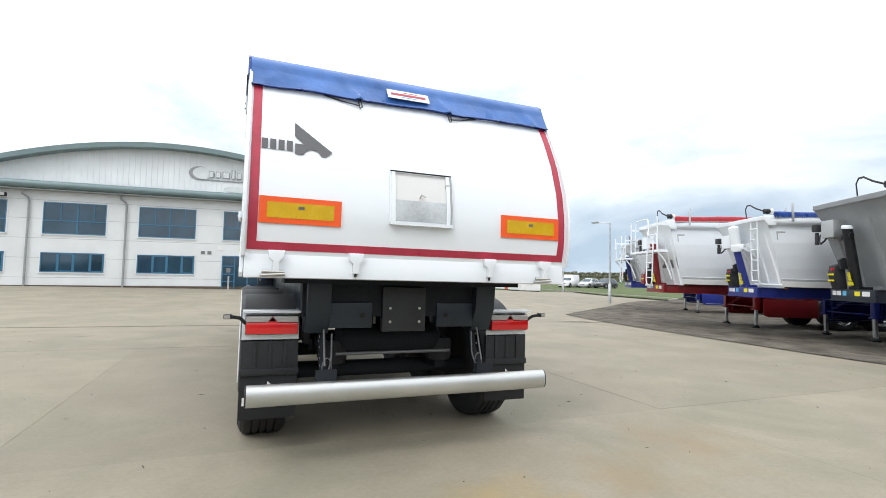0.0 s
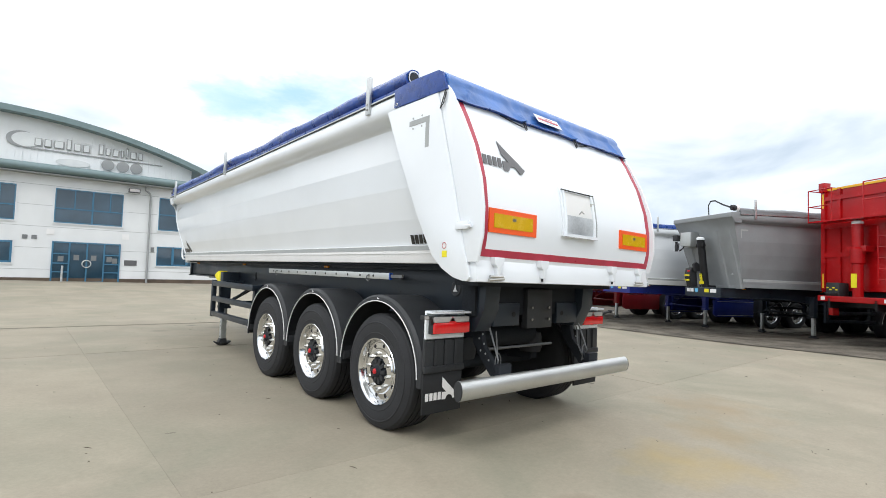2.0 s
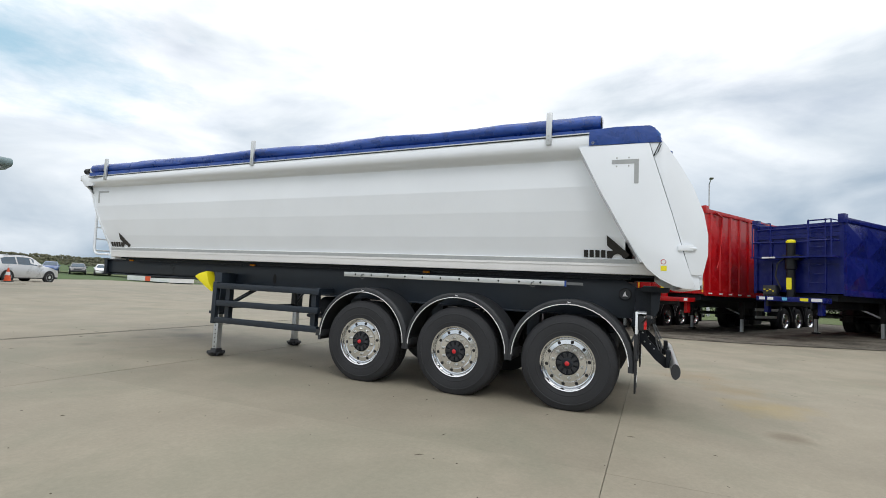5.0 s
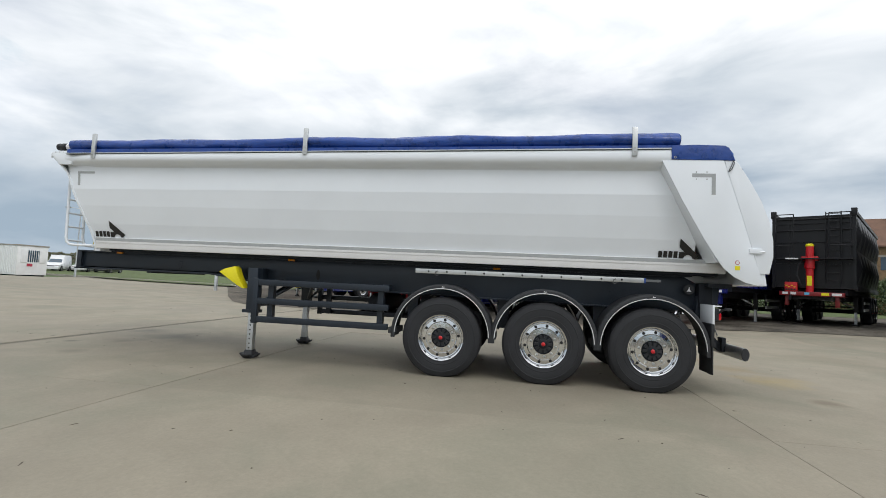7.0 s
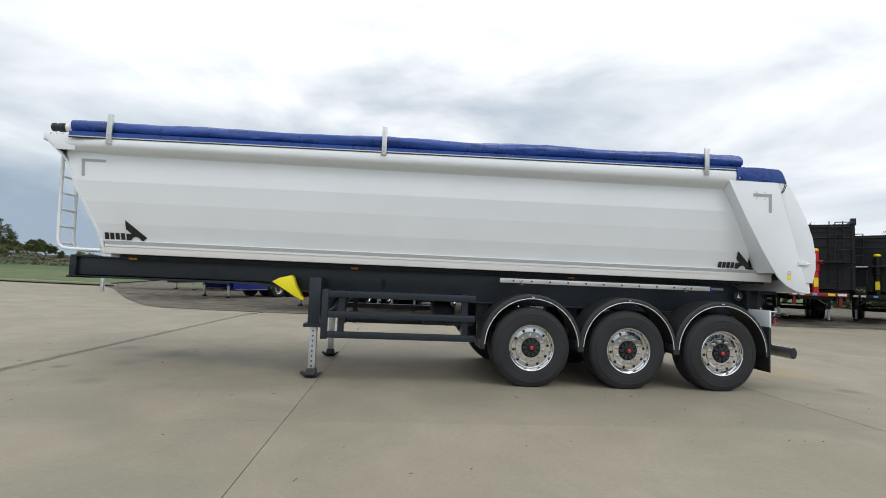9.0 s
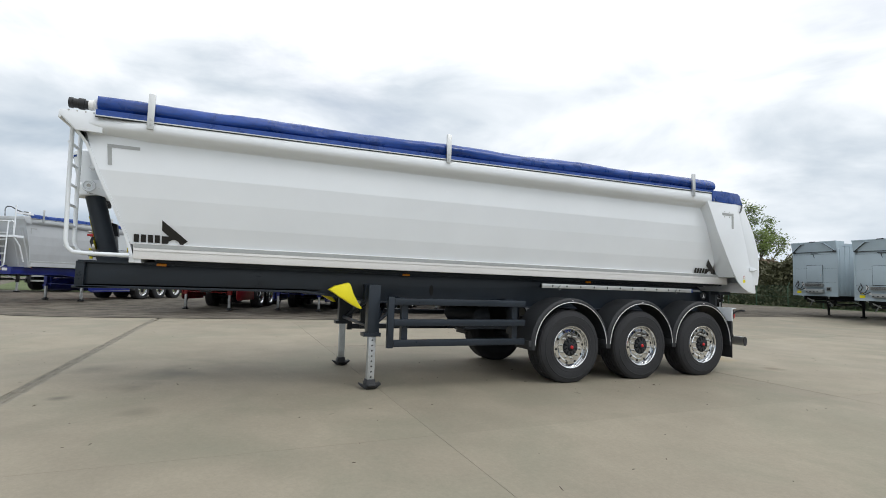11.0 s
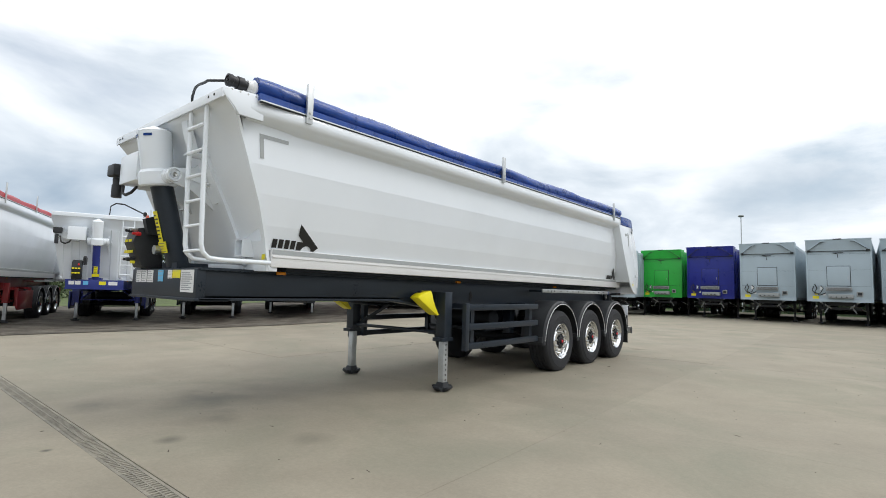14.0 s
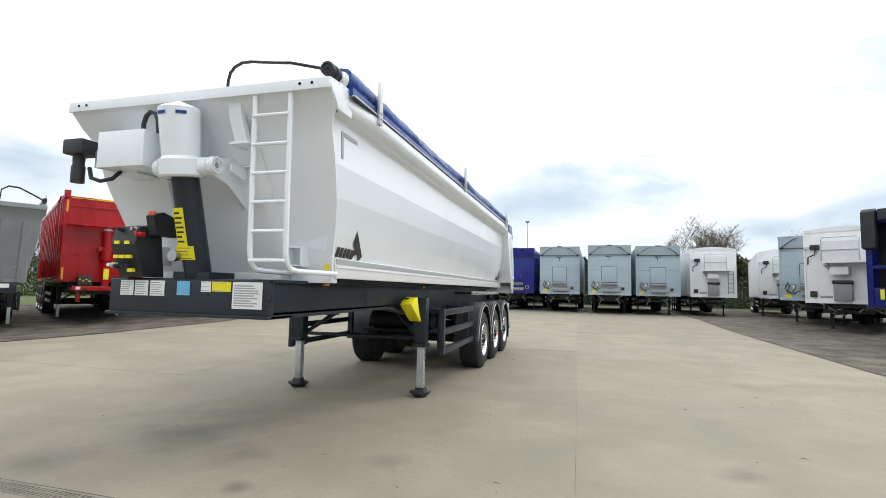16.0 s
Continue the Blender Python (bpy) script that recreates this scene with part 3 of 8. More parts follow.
        part("latch_pin", tube([(s * 1.30, -1.17, 1.765), (s * 1.30, -1.225, 1.763)], 0.014, 8), body, sp)
        if tail:
            part("reflective_mark", prism([(-0.41, 2.70), (-0.68, 2.70), (-0.68, 2.44), (-0.635, 2.44), (-0.635, 2.655), (-0.41, 2.655)], min(s * 1.29, s * 1.293), max(s * 1.29, s * 1.293)), TAPE_GREY, sp, "grey reflective corner mark")
            for by, bz in ((-0.46, 2.72), (-0.58, 2.72), (-0.46, 2.63), (-0.58, 2.63)):
                part("rivet", lathe([(0, 0), (s * 0.004, 0.007), (0, 0.009)], "x", 8, (s * 1.29, by, bz)), TAPE_GREY, sp)
            part("warning_sticker", box(min(s * 1.29, s * 1.293), max(s * 1.29, s * 1.293), -0.96, -0.905, 1.535, 1.585), YELLOW, sp, "yellow warning sticker")
            part("round_sticker", lathe([(0, 0), (s * 0.003, 0.026), (0, 0.026)], "x", 18, (s * 1.29, -0.93, 1.625)), WHITE_DECAL, sp)
            part("round_sticker_ring", lathe([(s * 0.004, 0.02), (s * 0.004, 0.026)], "x", 18, (s * 1.29, -0.93, 1.625)), RED_TAPE, sp)
    gate = part("tailgate", loft([[(-1.262, y, z), (1.262, y, z), (1.262, y + 0.06, z), (-1.262, y + 0.06, z)] for y, z in back]), body, t, smooth=30)
    part("gate_sill", prism([(-1.268, 1.36), (-1.22, 1.355), (-1.10, 1.36), (-1.10, 1.535), (-1.246, 1.535)], -1.262, 1.262), body, t, bevel=0.006)
    if tail:
        def gate_y(z):
            for (y0, z0), (y1, z1) in zip(back, back[1:]):
                if z <= z1:
                    return y0 + (y1 - y0) * (z - z0) / (z1 - z0)
            return back[-1][0]

        def on_gate(u0, u1, z0, z1, off=0.004, thick=0.004):
            n = max(1, int((z1 - z0) / 0.06))
            return loft([[(u0, gate_y(z) - off, z), (u1, gate_y(z) - off, z), (u1, gate_y(z) - off + thick, z), (u0, gate_y(z) - off + thick, z)] for z in (z0 + (z1 - z0) * k / n for k in range(n + 1))])

        part("red_tape", on_gate(-1.25, 1.25, 1.545, 1.60), RED_TAPE, gate, "dark red reflective tape")
        for s in (-1, 1):
            part("red_tape", on_gate(min(s * 1.25, s * 1.19), max(s * 1.25, s * 1.19), 1.60, 2.80), RED_TAPE, gate, "dark red reflective tape")
            u0, u1 = (-1.185, -0.64) if s < 0 else (0.64, 1.185)
            pl = part("marker_plate", on_gate(u0, u1, 1.725, 1.905, 0.012, 0.012), ORANGE_PLATE, gate, "orange and amber long-vehicle marker plate")
            part("amber_field", on_gate(u0 + 0.05, u1 - 0.05, 1.762, 1.868, 0.015, 0.003), AMBER_PLATE, pl)
            part("approval_mark", on_gate((u0 + u1) / 2 - 0.02, (u0 + u1) / 2 + 0.02, 1.825, 1.845, 0.017, 0.002), GREY_DECAL, pl)
        em = prism([(-0.965 + x * 0.26, 2.225 + y * 0.215) for x, y in ARROW], 0, 0.004, "y")
        for k in range(4):
            prism([(-1.185 + k * 0.055, 2.245), (-1.145 + k * 0.055, 2.245), (-1.145 + k * 0.055, 2.32), (-1.185 + k * 0.055, 2.32)], 0, 0.004, "y", em)
        for v in em.verts:
            v.co.y += gate_y(v.co.z) - 0.010
        part("emblem", em, GREY_DECAL, gate)
        hatch = part("hatch_frame", on_gate(-0.29, 0.22, 1.77, 2.19, 0.016, 0.02), body, gate, bevel=0.003)
        part("hatch_panel", on_gate(-0.26, 0.16, 1.80, 2.165, 0.0185, 0.004), WHITE_SILL, hatch)
        part("hatch_slide", on_gate(-0.25, 0.15, 1.80, 1.955, 0.024, 0.006), GALV, hatch, "bare metal grain slide")
        part("hatch_runner", on_gate(-0.275, -0.25, 1.78, 2.18, 0.035, 0.02), body, hatch)
        part("hatch_runner", on_gate(0.155, 0.185, 1.78, 2.18, 0.035, 0.02), body, hatch)
        # dark strips drawn as the shadow lines at the hatch's top and right edges
        part("hatch_gap", on_gate(-0.285, 0.20, 2.168, 2.178, 0.038, 0.012), HOLE, hatch)
        part("hatch_gap", on_gate(0.187, 0.20, 1.79, 2.17, 0.038, 0.012), TAPE_GREY, hatch)
        part("hatch_bottom", on_gate(-0.29, 0.20, 1.765, 1.79, 0.05, 0.03), body, hatch)
        part("hatch_lever", tube([(-0.06, gate_y(1.98) - 0.03, 1.975), (-0.055, gate_y(1.98) - 0.05, 2.0), (-0.02, gate_y(1.98) - 0.05, 1.985)], 0.007, 6), STEEL_PIN, hatch)
        part("hatch_lock", box(0.15, 0.19, -1.29, -1.23, 2.07, 2.10), STEEL_PIN, hatch)
        for u, long in ((-1.06, True), (-0.52, False), (0.55, False), (1.06, True)):
            lug = prism([(u - 0.055, 1.545), (u + 0.055, 1.545), (u + 0.045, 1.49), (u + 0.02, 1.47), (u + 0.022, 1.40), (u - 0.022, 1.40), (u - 0.02, 1.47), (u - 0.045, 1.49)], -1.30, -1.245, "y")
            lg = part("gate_lug", lug, body, gate, bevel=0.006)
            part("lug_pin", tube([(u, -1.275, 1.42), (u, -1.275, 1.375)], 0.009, 8), BLACK_PLASTIC, lg)
            if long:
                clip = tube([(u - 0.09, -1.29, 1.40), (u + 0.05, -1.29, 1.40), (u + 0.06, -1.29, 1.385), (u - 0.10, -1.29, 1.375)], 0.011, 8)
                part("clamp", clip, STEEL_PIN, lg, "zinc-plated clamp")
        # rear sheet folded over the gate
        n, rings = 64, []
        for k in range(n + 1):
            u = -1.275 + 2.55 * k / n
            w = (u + 1.275) / 2.55
            low = 2.772 + 0.012 * w + 0.005 * math.cos(u * 7.5) + 0.003 * math.sin(u * 13)

            def hang(z):
                out = 0.016 + 0.009 * math.sin(u * 6 + z * 9) + 0.012 * noise.noise(Vector((u * 5.0, z * 7.0, 3.0))) + 0.006 * noise.noise(Vector((u * 15.0, z * 13.0, 8.0)))
                for hu, lean in ((-0.48, -0.55), (-0.48, 0.5), (0.28, -0.6), (0.28, 0.45), (-1.2, 0.9), (1.15, -0.7)):
                    d = (u - hu) - lean * (z - low)
                    out += 0.030 * math.exp(-(d / 0.026) ** 2) * (1 - 0.7 * smoothstep(low, low + 0.24, z))
                return gate_y(z) - out

            top = [(u, -0.20, 3.035), (u, -0.45, 3.05 + 0.004 * math.sin(u * 5)), (u, -0.74, 3.05), (u, -0.81, 3.035), (u, -0.85, 3.0)]
            front = [(u, hang(z), z) for z in (low + (2.955 - low) * (1 - j / 7) for j in range(8))]
            hem = [(u, hang(low) + 0.004, low - 0.004), (u, gate_y(low) - 0.003, low)]
            rings.append(top + front + hem + [(u, gate_y(2.9) - 0.003, 2.9), (u, -0.83, 2.985), (u, -0.79, 3.02), (u, -0.20, 3.02)])
        cover = part("rear_sheet", loft(rings), TARP_COVER, t, "pale blue tarpaulin flap over the tailgate", smooth=60)
        part("hem", loft([[(u, y, 2.772 + 0.012 * (u + 1.275) / 2.55 + 0.005 * math.cos(u * 7.5) + 0.003 * math.sin(u * 13) + dz) for y, dz in ((-1.0, -0.008), (-0.955, -0.008), (-0.955, 0.002), (-0.99, 0.002))] for u in (-1.27 + 2.54 * k / 40 for k in range(41))]), TARP_BLUE, cover, "dark folded hem")
        for s in (-1, 1):
            sd = prism([(-0.17, 3.045), (-0.17, 2.875), (-0.90, 2.865), (-0.83, 3.02), (-0.78, 3.05), (-0.45, 3.06)], min(s * 1.272, s * 1.296), max(s * 1.272, s * 1.296))
            part("side_flap", sd, TARP_BLUE, cover, bevel=0.004)
            part("eyelet", lathe([(0, 0.008), (s * 0.004, 0.012), (0, 0.016)], "x", 12, (s * 1.297, -0.21, 2.90)), STEEL_PIN, cover)
        for u in (-0.48, 0.28):
            part("eyelet", lathe([(0, 0.008), (-0.006, 0.014), (0, 0.02)], "y", 14, (u, gate_y(2.80) - 0.03, 2.80)), STEEL_PIN, cover)
            d = -1 if u < 0 else 1
            part("bungee", tube([(u, gate_y(2.80) - 0.034, 2.80), (u + 0.015, gate_y(2.74) - 0.03, 2.745), (u + 0.02, gate_y(2.70) - 0.02, 2.70), (u + 0.005, gate_y(2.69) - 0.018, 2.688), (u - 0.005, gate_y(2.71) - 0.02, 2.71), (u + d * 0.14, gate_y(2.74) - 0.016, 2.735), (u + d * 0.27, gate_y(2.775) - 0.006, 2.77)], 0.005, 6), BLACK_PLASTIC, cover)
            part("bungee", tube([(u, gate_y(2.80) - 0.034, 2.80), (u - 0.01, gate_y(2.75) - 0.03, 2.75), (u + 0.0, gate_y(2.71) - 0.02, 2.71)], 0.005, 6), BLACK_PLASTIC, cover)
        for s in (-1, 1):
            part("side_cord", tube([(s * 1.298, -0.88, 2.86), (s * 1.298, -0.82, 2.72), (s * 1.298, -0.86, 2.76), (s * 1.298, -0.89, 2.84)], 0.005, 6), BLACK_PLASTIC, cover)
        tilt = math.degrees(math.atan2(0.12, 0.20))
        lb = part("maker_label", prism([(-0.24, 0.0), (0.12, 0.0), (0.12, 0.112), (-0.24, 0.112)], -0.003, 0.0, "y"), WHITE_DECAL, cover, "white label with red bars")
        lb.matrix_local = pose(0, gate_y(2.835) - 0.048, 2.835, -tilt - 5, 0, 0)
        part("print", prism([(-0.21, 0.042), (0.09, 0.042), (0.09, 0.07), (-0.21, 0.07)], -0.005, -0.003, "y"), RED_TAPE, lb)
        part("print", prism([(-0.10, 0.085), (0.02, 0.085), (0.02, 0.091), (-0.10, 0.091)], -0.005, -0.003, "y"), RED_TAPE, lb)
        part("print", prism([(-0.12, 0.022), (0.02, 0.022), (0.02, 0.028), (-0.12, 0.028)], -0.005, -0.003, "y"), LABEL_BLUE, lb)
    # running gear
    for y in (0.0, 1.31, 2.62):
        for s in (-1, 1):
            wheel(t, s * 1.245, y, s, bool(detail))
            fm = part("mudguard", shared("fender", fender_mesh), None, t)
            fm.matrix_local = pose(s * 1.255, y, 0.52, 0, 0, 0 if s < 0 else 180)
            part("edge_trim", shared("fender_trim", fender_trim_mesh), None, fm, "white edge trim")
            if detail:
                part("maker_mark", shared("fender_mark", fender_mark_mesh), None, fm)
            part("mudguard_bracket", box(0.015, 0.415, 0.60 if s < 0 else -0.71, 0.71 if s < 0 else -0.60, 0.0, 0.08), BLACK_PLASTIC, fm, bevel=0.006)
        part("axle", tube([(-0.95, y, 0.505), (0.95, y, 0.505)], 0.075, 14), DARK, t)
        for s in (-1, 1):
            part("air_spring", lathe([(0, 0), (0, 0.11), (0.05, 0.125), (0.10, 0.12), (0.15, 0.125), (0.2, 0.11), (0.2, 0)], "z", 18, (s * 0.5, y - 0.35, 0.62)), RUBBER, t)
            part("trailing_arm", prism([(y + 0.55, 0.80), (y + 0.5, 0.68), (y, 0.52), (y - 0.4, 0.55), (y - 0.4, 0.61), (y + 0.1, 0.66)], s * 0.5 - 0.05, s * 0.5 + 0.05), DARK, t)
            part("hanger", prism([(y + 0.62, 1.05), (y + 0.45, 1.05), (y + 0.48, 0.62), (y + 0.6, 0.62)], s * 0.5 - 0.07, s * 0.5 + 0.07), frame_paint, t)
    # chassis
    for s in (-1, 1):
        prof = [(NOSE - 0.02, 1.455), (NOSE - 0.02, 1.19), (6.3, 1.19), (5.4, 1.08), (3.0, 1.04), (-0.3, 1.0), (-0.78, 1.02), (-0.78, 1.30), (-0.5, 1.455)]
        part("main_beam", prism(prof, min(s * 0.66, s * 0.70), max(s * 0.66, s * 0.70)), frame_paint, t, bevel=0.005)
        flp = [(NOSE - 0.02, 1.20), (6.3, 1.20), (5.4, 1.09), (3.0, 1.05), (-0.3, 1.01), (-0.3, 0.99), (3.0, 1.03), (5.4, 1.065), (6.3, 1.175), (NOSE - 0.02, 1.175)]
        part("bottom_flange", prism(flp, min(s * 0.60, s * 0.76), max(s * 0.60, s * 0.76)), frame_paint, t, bevel=0.004)
        part("top_flange", box(min(s * 0.58, s * 0.76), max(s * 0.58, s * 0.76), -0.6, NOSE - 0.02, 1.445, 1.468), frame_paint, t)
        part("tub_bearer", box(min(s * 0.50, s * 0.93), max(s * 0.50, s * 0.93), -0.85, 7.9, 1.468, 1.51), DARK, t)
        part("beam_slot", prism([(4.58 + 0.03 * math.cos(a), 1.245 + 0.075 * math.sin(a)) for a in (2 * math.pi * k / 16 for k in range(16))], min(s * 0.70, s * 0.705), max(s * 0.70, s * 0.705)), HOLE, t)
    nose = [(NOSE, 1.455), (NOSE, 1.195), (NOSE - 0.02, 1.19), (NOSE - 0.08, 1.19), (NOSE - 0.08, 1.468)]
    part("nose_plate", prism(nose, -0.74, 0.74), frame_paint, t, bevel=0.004)
    part("nose_flange", box(-0.76, 0.76, NOSE - 0.3, NOSE + 0.02, 1.172, 1.196), frame_paint, t, bevel=0.004)
    part("rub_plate", box(-0.70, 0.70, 6.1, NOSE - 0.08, 1.20, 1.215), DARK, t)
    for y in (7.4, 6.2, 4.2, 3.2, 1.9, 0.6):
        part("cross_member", box(-0.66, 0.66, y - 0.05, y + 0.05, 1.15, 1.42), frame_paint, t)
    part("rear_cross_beam", box(-0.83, 0.83, -0.82, -0.66, 1.06, 1.36), DARK, t, bevel=0.006)
    part("rear_hinge_beam", box(-0.98, 0.98, -1.0, -0.72, 1.32, 1.37), DARK, t)
    for s in (-1, 1):
        part("rear_upright", prism([(-0.68, 1.34), (-0.92, 1.34), (-0.90, 1.12), (-0.80, 0.93), (-0.62, 0.93)], min(s * 0.62, s * 0.80), max(s * 0.62, s * 0.80)), frame_paint, t, bevel=0.006)
        part("rear_box", box(min(s * 0.28, s * 0.62), max(s * 0.28, s * 0.62), -0.845, -0.70, 0.97, 1.17), frame_paint, t, bevel=0.006)
        part("rear_box_hole", lathe([(0, 0), (-0.003, 0.022), (0, 0.022)], "y", 14, (s * 0.36, -0.846, 1.07)), HOLE, t)
        arm = prism([(-0.66, 0.98), (-0.74, 0.98), (-0.79, 0.80), (-0.98, 0.60), (-1.04, 0.585), (-1.04, 0.50), (-0.97, 0.49), (-0.87, 0.57), (-0.72, 0.74), (-0.66, 0.82)], min(s * 0.63, s * 0.68), max(s * 0.63, s * 0.68))
        part("bumper_arm", arm, DARK, t, bevel=0.005)
        for y, z in ((-0.78, 0.90), (-0.74, 0.86), (-0.80, 0.82), (-0.76, 0.76), (-0.82, 0.74), (-0.86, 0.69)) if detail else ():
            part("arm_hole", lathe([(0, 0), (s * 0.002, 0.009), (0, 0.009)], "x", 8, (s * 0.6805, y, z)), TAPE_GREY, t)
        part("arm_bracket", box(min(s * 0.58, s * 0.73), max(s * 0.58, s * 0.73), -1.03, -0.98, 0.50, 0.68), DARK, t, bevel=0.004)
        part("stay_rod", tube([(s * 0.66, -0.84, 0.96), (s * 0.66, -0.95, 0.70)], 0.008, 8), SOFT_STEEL, t)
        if detail:
            part("chain", tube([(s * 0.60, -0.86, 0.93), (s * 0.60, -0.88, 0.76), (s * 0.61, -0.90, 0.70), (s * 0.63, -0.92, 0.64), (s * 0.60, -0.93, 0.60)], 0.007, 6), SOFT_STEEL, t)
            ring = [(s * 0.64 + 0.035 * math.sin(a), -0.93, 0.68 + 0.075 * math.cos(a)) for a in (2 * math.pi * k / 14 for k in range(15))]
            part("safety_ring", tube(ring, 0.005, 6, caps=False), SOFT_STEEL, t)
    part("hitch_plate", box(-0.20, 0.17, -0.87, -0.80, 0.94, 1.30), BLACK_PLASTIC, t, bevel=0.008)
    for u in (-0.14, 0.11):
        for z in (1.02, 1.13):
            part("bolt", lathe([(0, 0), (-0.01, 0.012), (-0.016, 0.012), (-0.016, 0)], "y", 6, (u, -0.87, z)), STEEL_PIN, t)
    part("air_tank", lathe([(-0.5, 0), (-0.48, 0.09), (-0.44, 0.125), (0.44, 0.125), (0.48, 0.09), (0.5, 0)], "x", 20, (0, -0.35, 0.83)), DARK, t)
    part("cross_tube", tube([(-0.52, -0.62, 0.735), (0.5, -0.62, 0.735)], 0.014, 10), SOFT_STEEL, t)
    part("stretcher", box(-0.6, 0.6, 0.45, 0.55, 0.72, 0.80), DARK, t)
    part("spare_wheel_cradle", box(-0.6, 0.6, 3.3, 4.0, 0.70, 0.74), DARK, t)
    part("under_tank", lathe([(-0.6, 0), (-0.58, 0.1), (-0.54, 0.14), (0.54, 0.14), (0.58, 0.1), (0.6, 0)], "x", 20, (0, 3.7, 0.88)), DARK, t)
    oval = [(0.040 * math.cos(a) * (1.25 if math.cos(a) > 0 else 1), 0.078 * math.sin(a)) for a in (2 * math.pi * k / 20 for k in range(20))]
    part("bumper", prism([(-1.055 - 1.0 * y, 0.53 + z) for y, z in oval], -1.205, 1.205), ALU_MATT, t, "rounded aluminium underrun bumper", bevel=0.0)
    for s in (-1, 1):
        part("bumper_end", prism([(-1.055 - 0.98 * y, 0.53 + 0.98 * z) for y, z in oval], min(s * 1.205, s * 1.215), max(s * 1.205, s * 1.215)), BLACK_PLASTIC, t)
        # rear lamp boards and flaps
        a, b = sorted((s * 1.25, s * 0.83))
        board = part("lamp_board", box(a, b, -0.70, -0.675, 0.86, 1.105), WHITE if tail else frame_paint, t, "white painted lamp board", bevel=0.004)
        part("board_lip", box(a, b, -0.78, -0.70, 1.085, 1.10), WHITE if tail else frame_paint, board)
        a, b = sorted((s * 1.225, s * 0.845))
        part("lamp_surround", box(a - 0.004, b + 0.004, -0.757, -0.70, 0.918, 1.066), BLACK_PLASTIC, board, bevel=0.008)
        lens = part("rear_lamp", box(a, b, -0.785, -0.70, 0.925, 1.012), RED_LENS, board, "red tail lamp", bevel=0.01)
        part("indicator", box(a, b, -0.778, -0.70, 1.014, 1.06), GREY_LENS, lens, "clear grey lamp lens", bevel=0.008)
        part("triangle", prism([((a + b) / 2 - 0.05, 1.0), ((a + b) / 2 + 0.05, 1.0), ((a + b) / 2, 1.062)], -0.778, -0.773, "y"), RED_LENS, lens)
        part("flap", box(min(s * 1.25, s * 0.83), max(s * 1.25, s * 0.83), -0.69, -0.672, 0.27, 0.62), FLAP, t, "black rubber mud flap", bevel=0.003)
        part("guard_tail", box(min(s * 1.25, s * 0.83), max(s * 1.25, s * 0.83), -0.70, -0.665, 0.60, 0.88), BLACK_PLASTIC, t, bevel=0.004)
        for k in range(3):
            ru = s * (0.93 + 0.11 * k)
            part("guard_ridge", box(ru - 0.012, ru + 0.012, -0.712, -0.70, 0.66, 0.87), BLACK_PLASTIC, t, bevel=0.004)
            part("clamp_bolt", lathe([(0, 0), (-0.012, 0.016), (-0.012, 0)], "y", 8, (ru, -0.712, 0.63)), BLACK_PLASTIC, t)
        part("flap_clamp", box(min(s * 1.255, s * 0.825), max(s * 1.255, s * 0.825), -0.712, -0.69, 0.605, 0.655), BLACK_PLASTIC, t, bevel=0.003)
        if tail:
            emblem(t, pose(s * 1.04 + (-0.01 if s < 0 else 0.0), -0.694, 0.375, 90, 0, 0), 0.34, 0.16, WHITE_DECAL)
            mk = part("outline_lamp", tube([(s * 1.22, -0.74, 1.0), (s * 1.27, -0.78, 1.05), (s * 1.33, -0.80, 1.06)], 0.014, 8), BLACK_PLASTIC, t)
            part("lamp_head", box(min(s * 1.32, s * 1.38), max(s * 1.32, s * 1.38), -0.83, -0.78, 1.045, 1.08), BLACK_PLASTIC, mk, bevel=0.008)
            part("lamp_lens", box(min(s * 1.335, s * 1.375), max(s * 1.335, s * 1.375), -0.836, -0.825, 1.05, 1.075), GREY_LENS, mk)
    # side guard, legs, chocks, rail
    for s in (-1, 1):
        a, b = sorted((s * 1.12, s * 1.19))
        if frame_paint in (FRAME_RED, FRAME_BLUEP):
            front = 5.35
            g = part("side_skirt", prism([(3.45, 0.42), (front - 0.15, 0.42), (front, 0.50), (front, 1.04), (3.45, 1.04)], a + 0.01, b - 0.01), frame_paint, t, "smooth painted side skirt", bevel=0.015)
            if frame_paint is FRAME_BLUEP:
                for z in (0.47, 0.97):
                    part("skirt_trim", box(a + 0.004, b - 0.004, 3.46, front - 0.16, z, z + 0.02), ALU_MATT, g)
        else:
            g = part("side_guard", box(a, b, 5.25, 5.33, 0.53, 1.16), frame_paint, t, "dark tubular side guard", bevel=0.008)
            for z in (0.545, 0.80, 1.06):
                part("guard_rail", box(a, b, 3.36, 5.25, z, z + 0.085), frame_paint, g, bevel=0.012)
        for y in (3.45, 5.05):
            part("guard_post", box(min(s * 1.04, s * 1.12), max(s * 1.04, s * 1.12), y, y + 0.08, 0.55, 1.14), frame_paint, g)
            part("guard_arm", box(min(s * 0.72, s * 1.04), max(s * 0.72, s * 1.04), y, y + 0.07, 1.08, 1.15), frame_paint, g)
        lx = s * 0.915
        leg = part("landing_leg", box(lx - 0.075, lx + 0.075, 5.38, 5.53, 0.66, 1.30), frame_paint, t, "telescopic landing leg", bevel=0.006)
        part("leg_bracket", box(lx - 0.085, lx + 0.085, 5.36, 5.58, 0.655, 0.70), frame_paint, leg)
        part("leg_mount", box(min(s * 0.70, s * 0.84), max(s * 0.70, s * 0.84), 5.38, 5.54, 1.08, 1.30), frame_paint, leg)
        part("leg_tube", box(lx - 0.045, lx + 0.045, 5.41, 5.50, 0.09, 0.68), GALV, leg, "zinc-grey inner tube with holes", bevel=0.004)
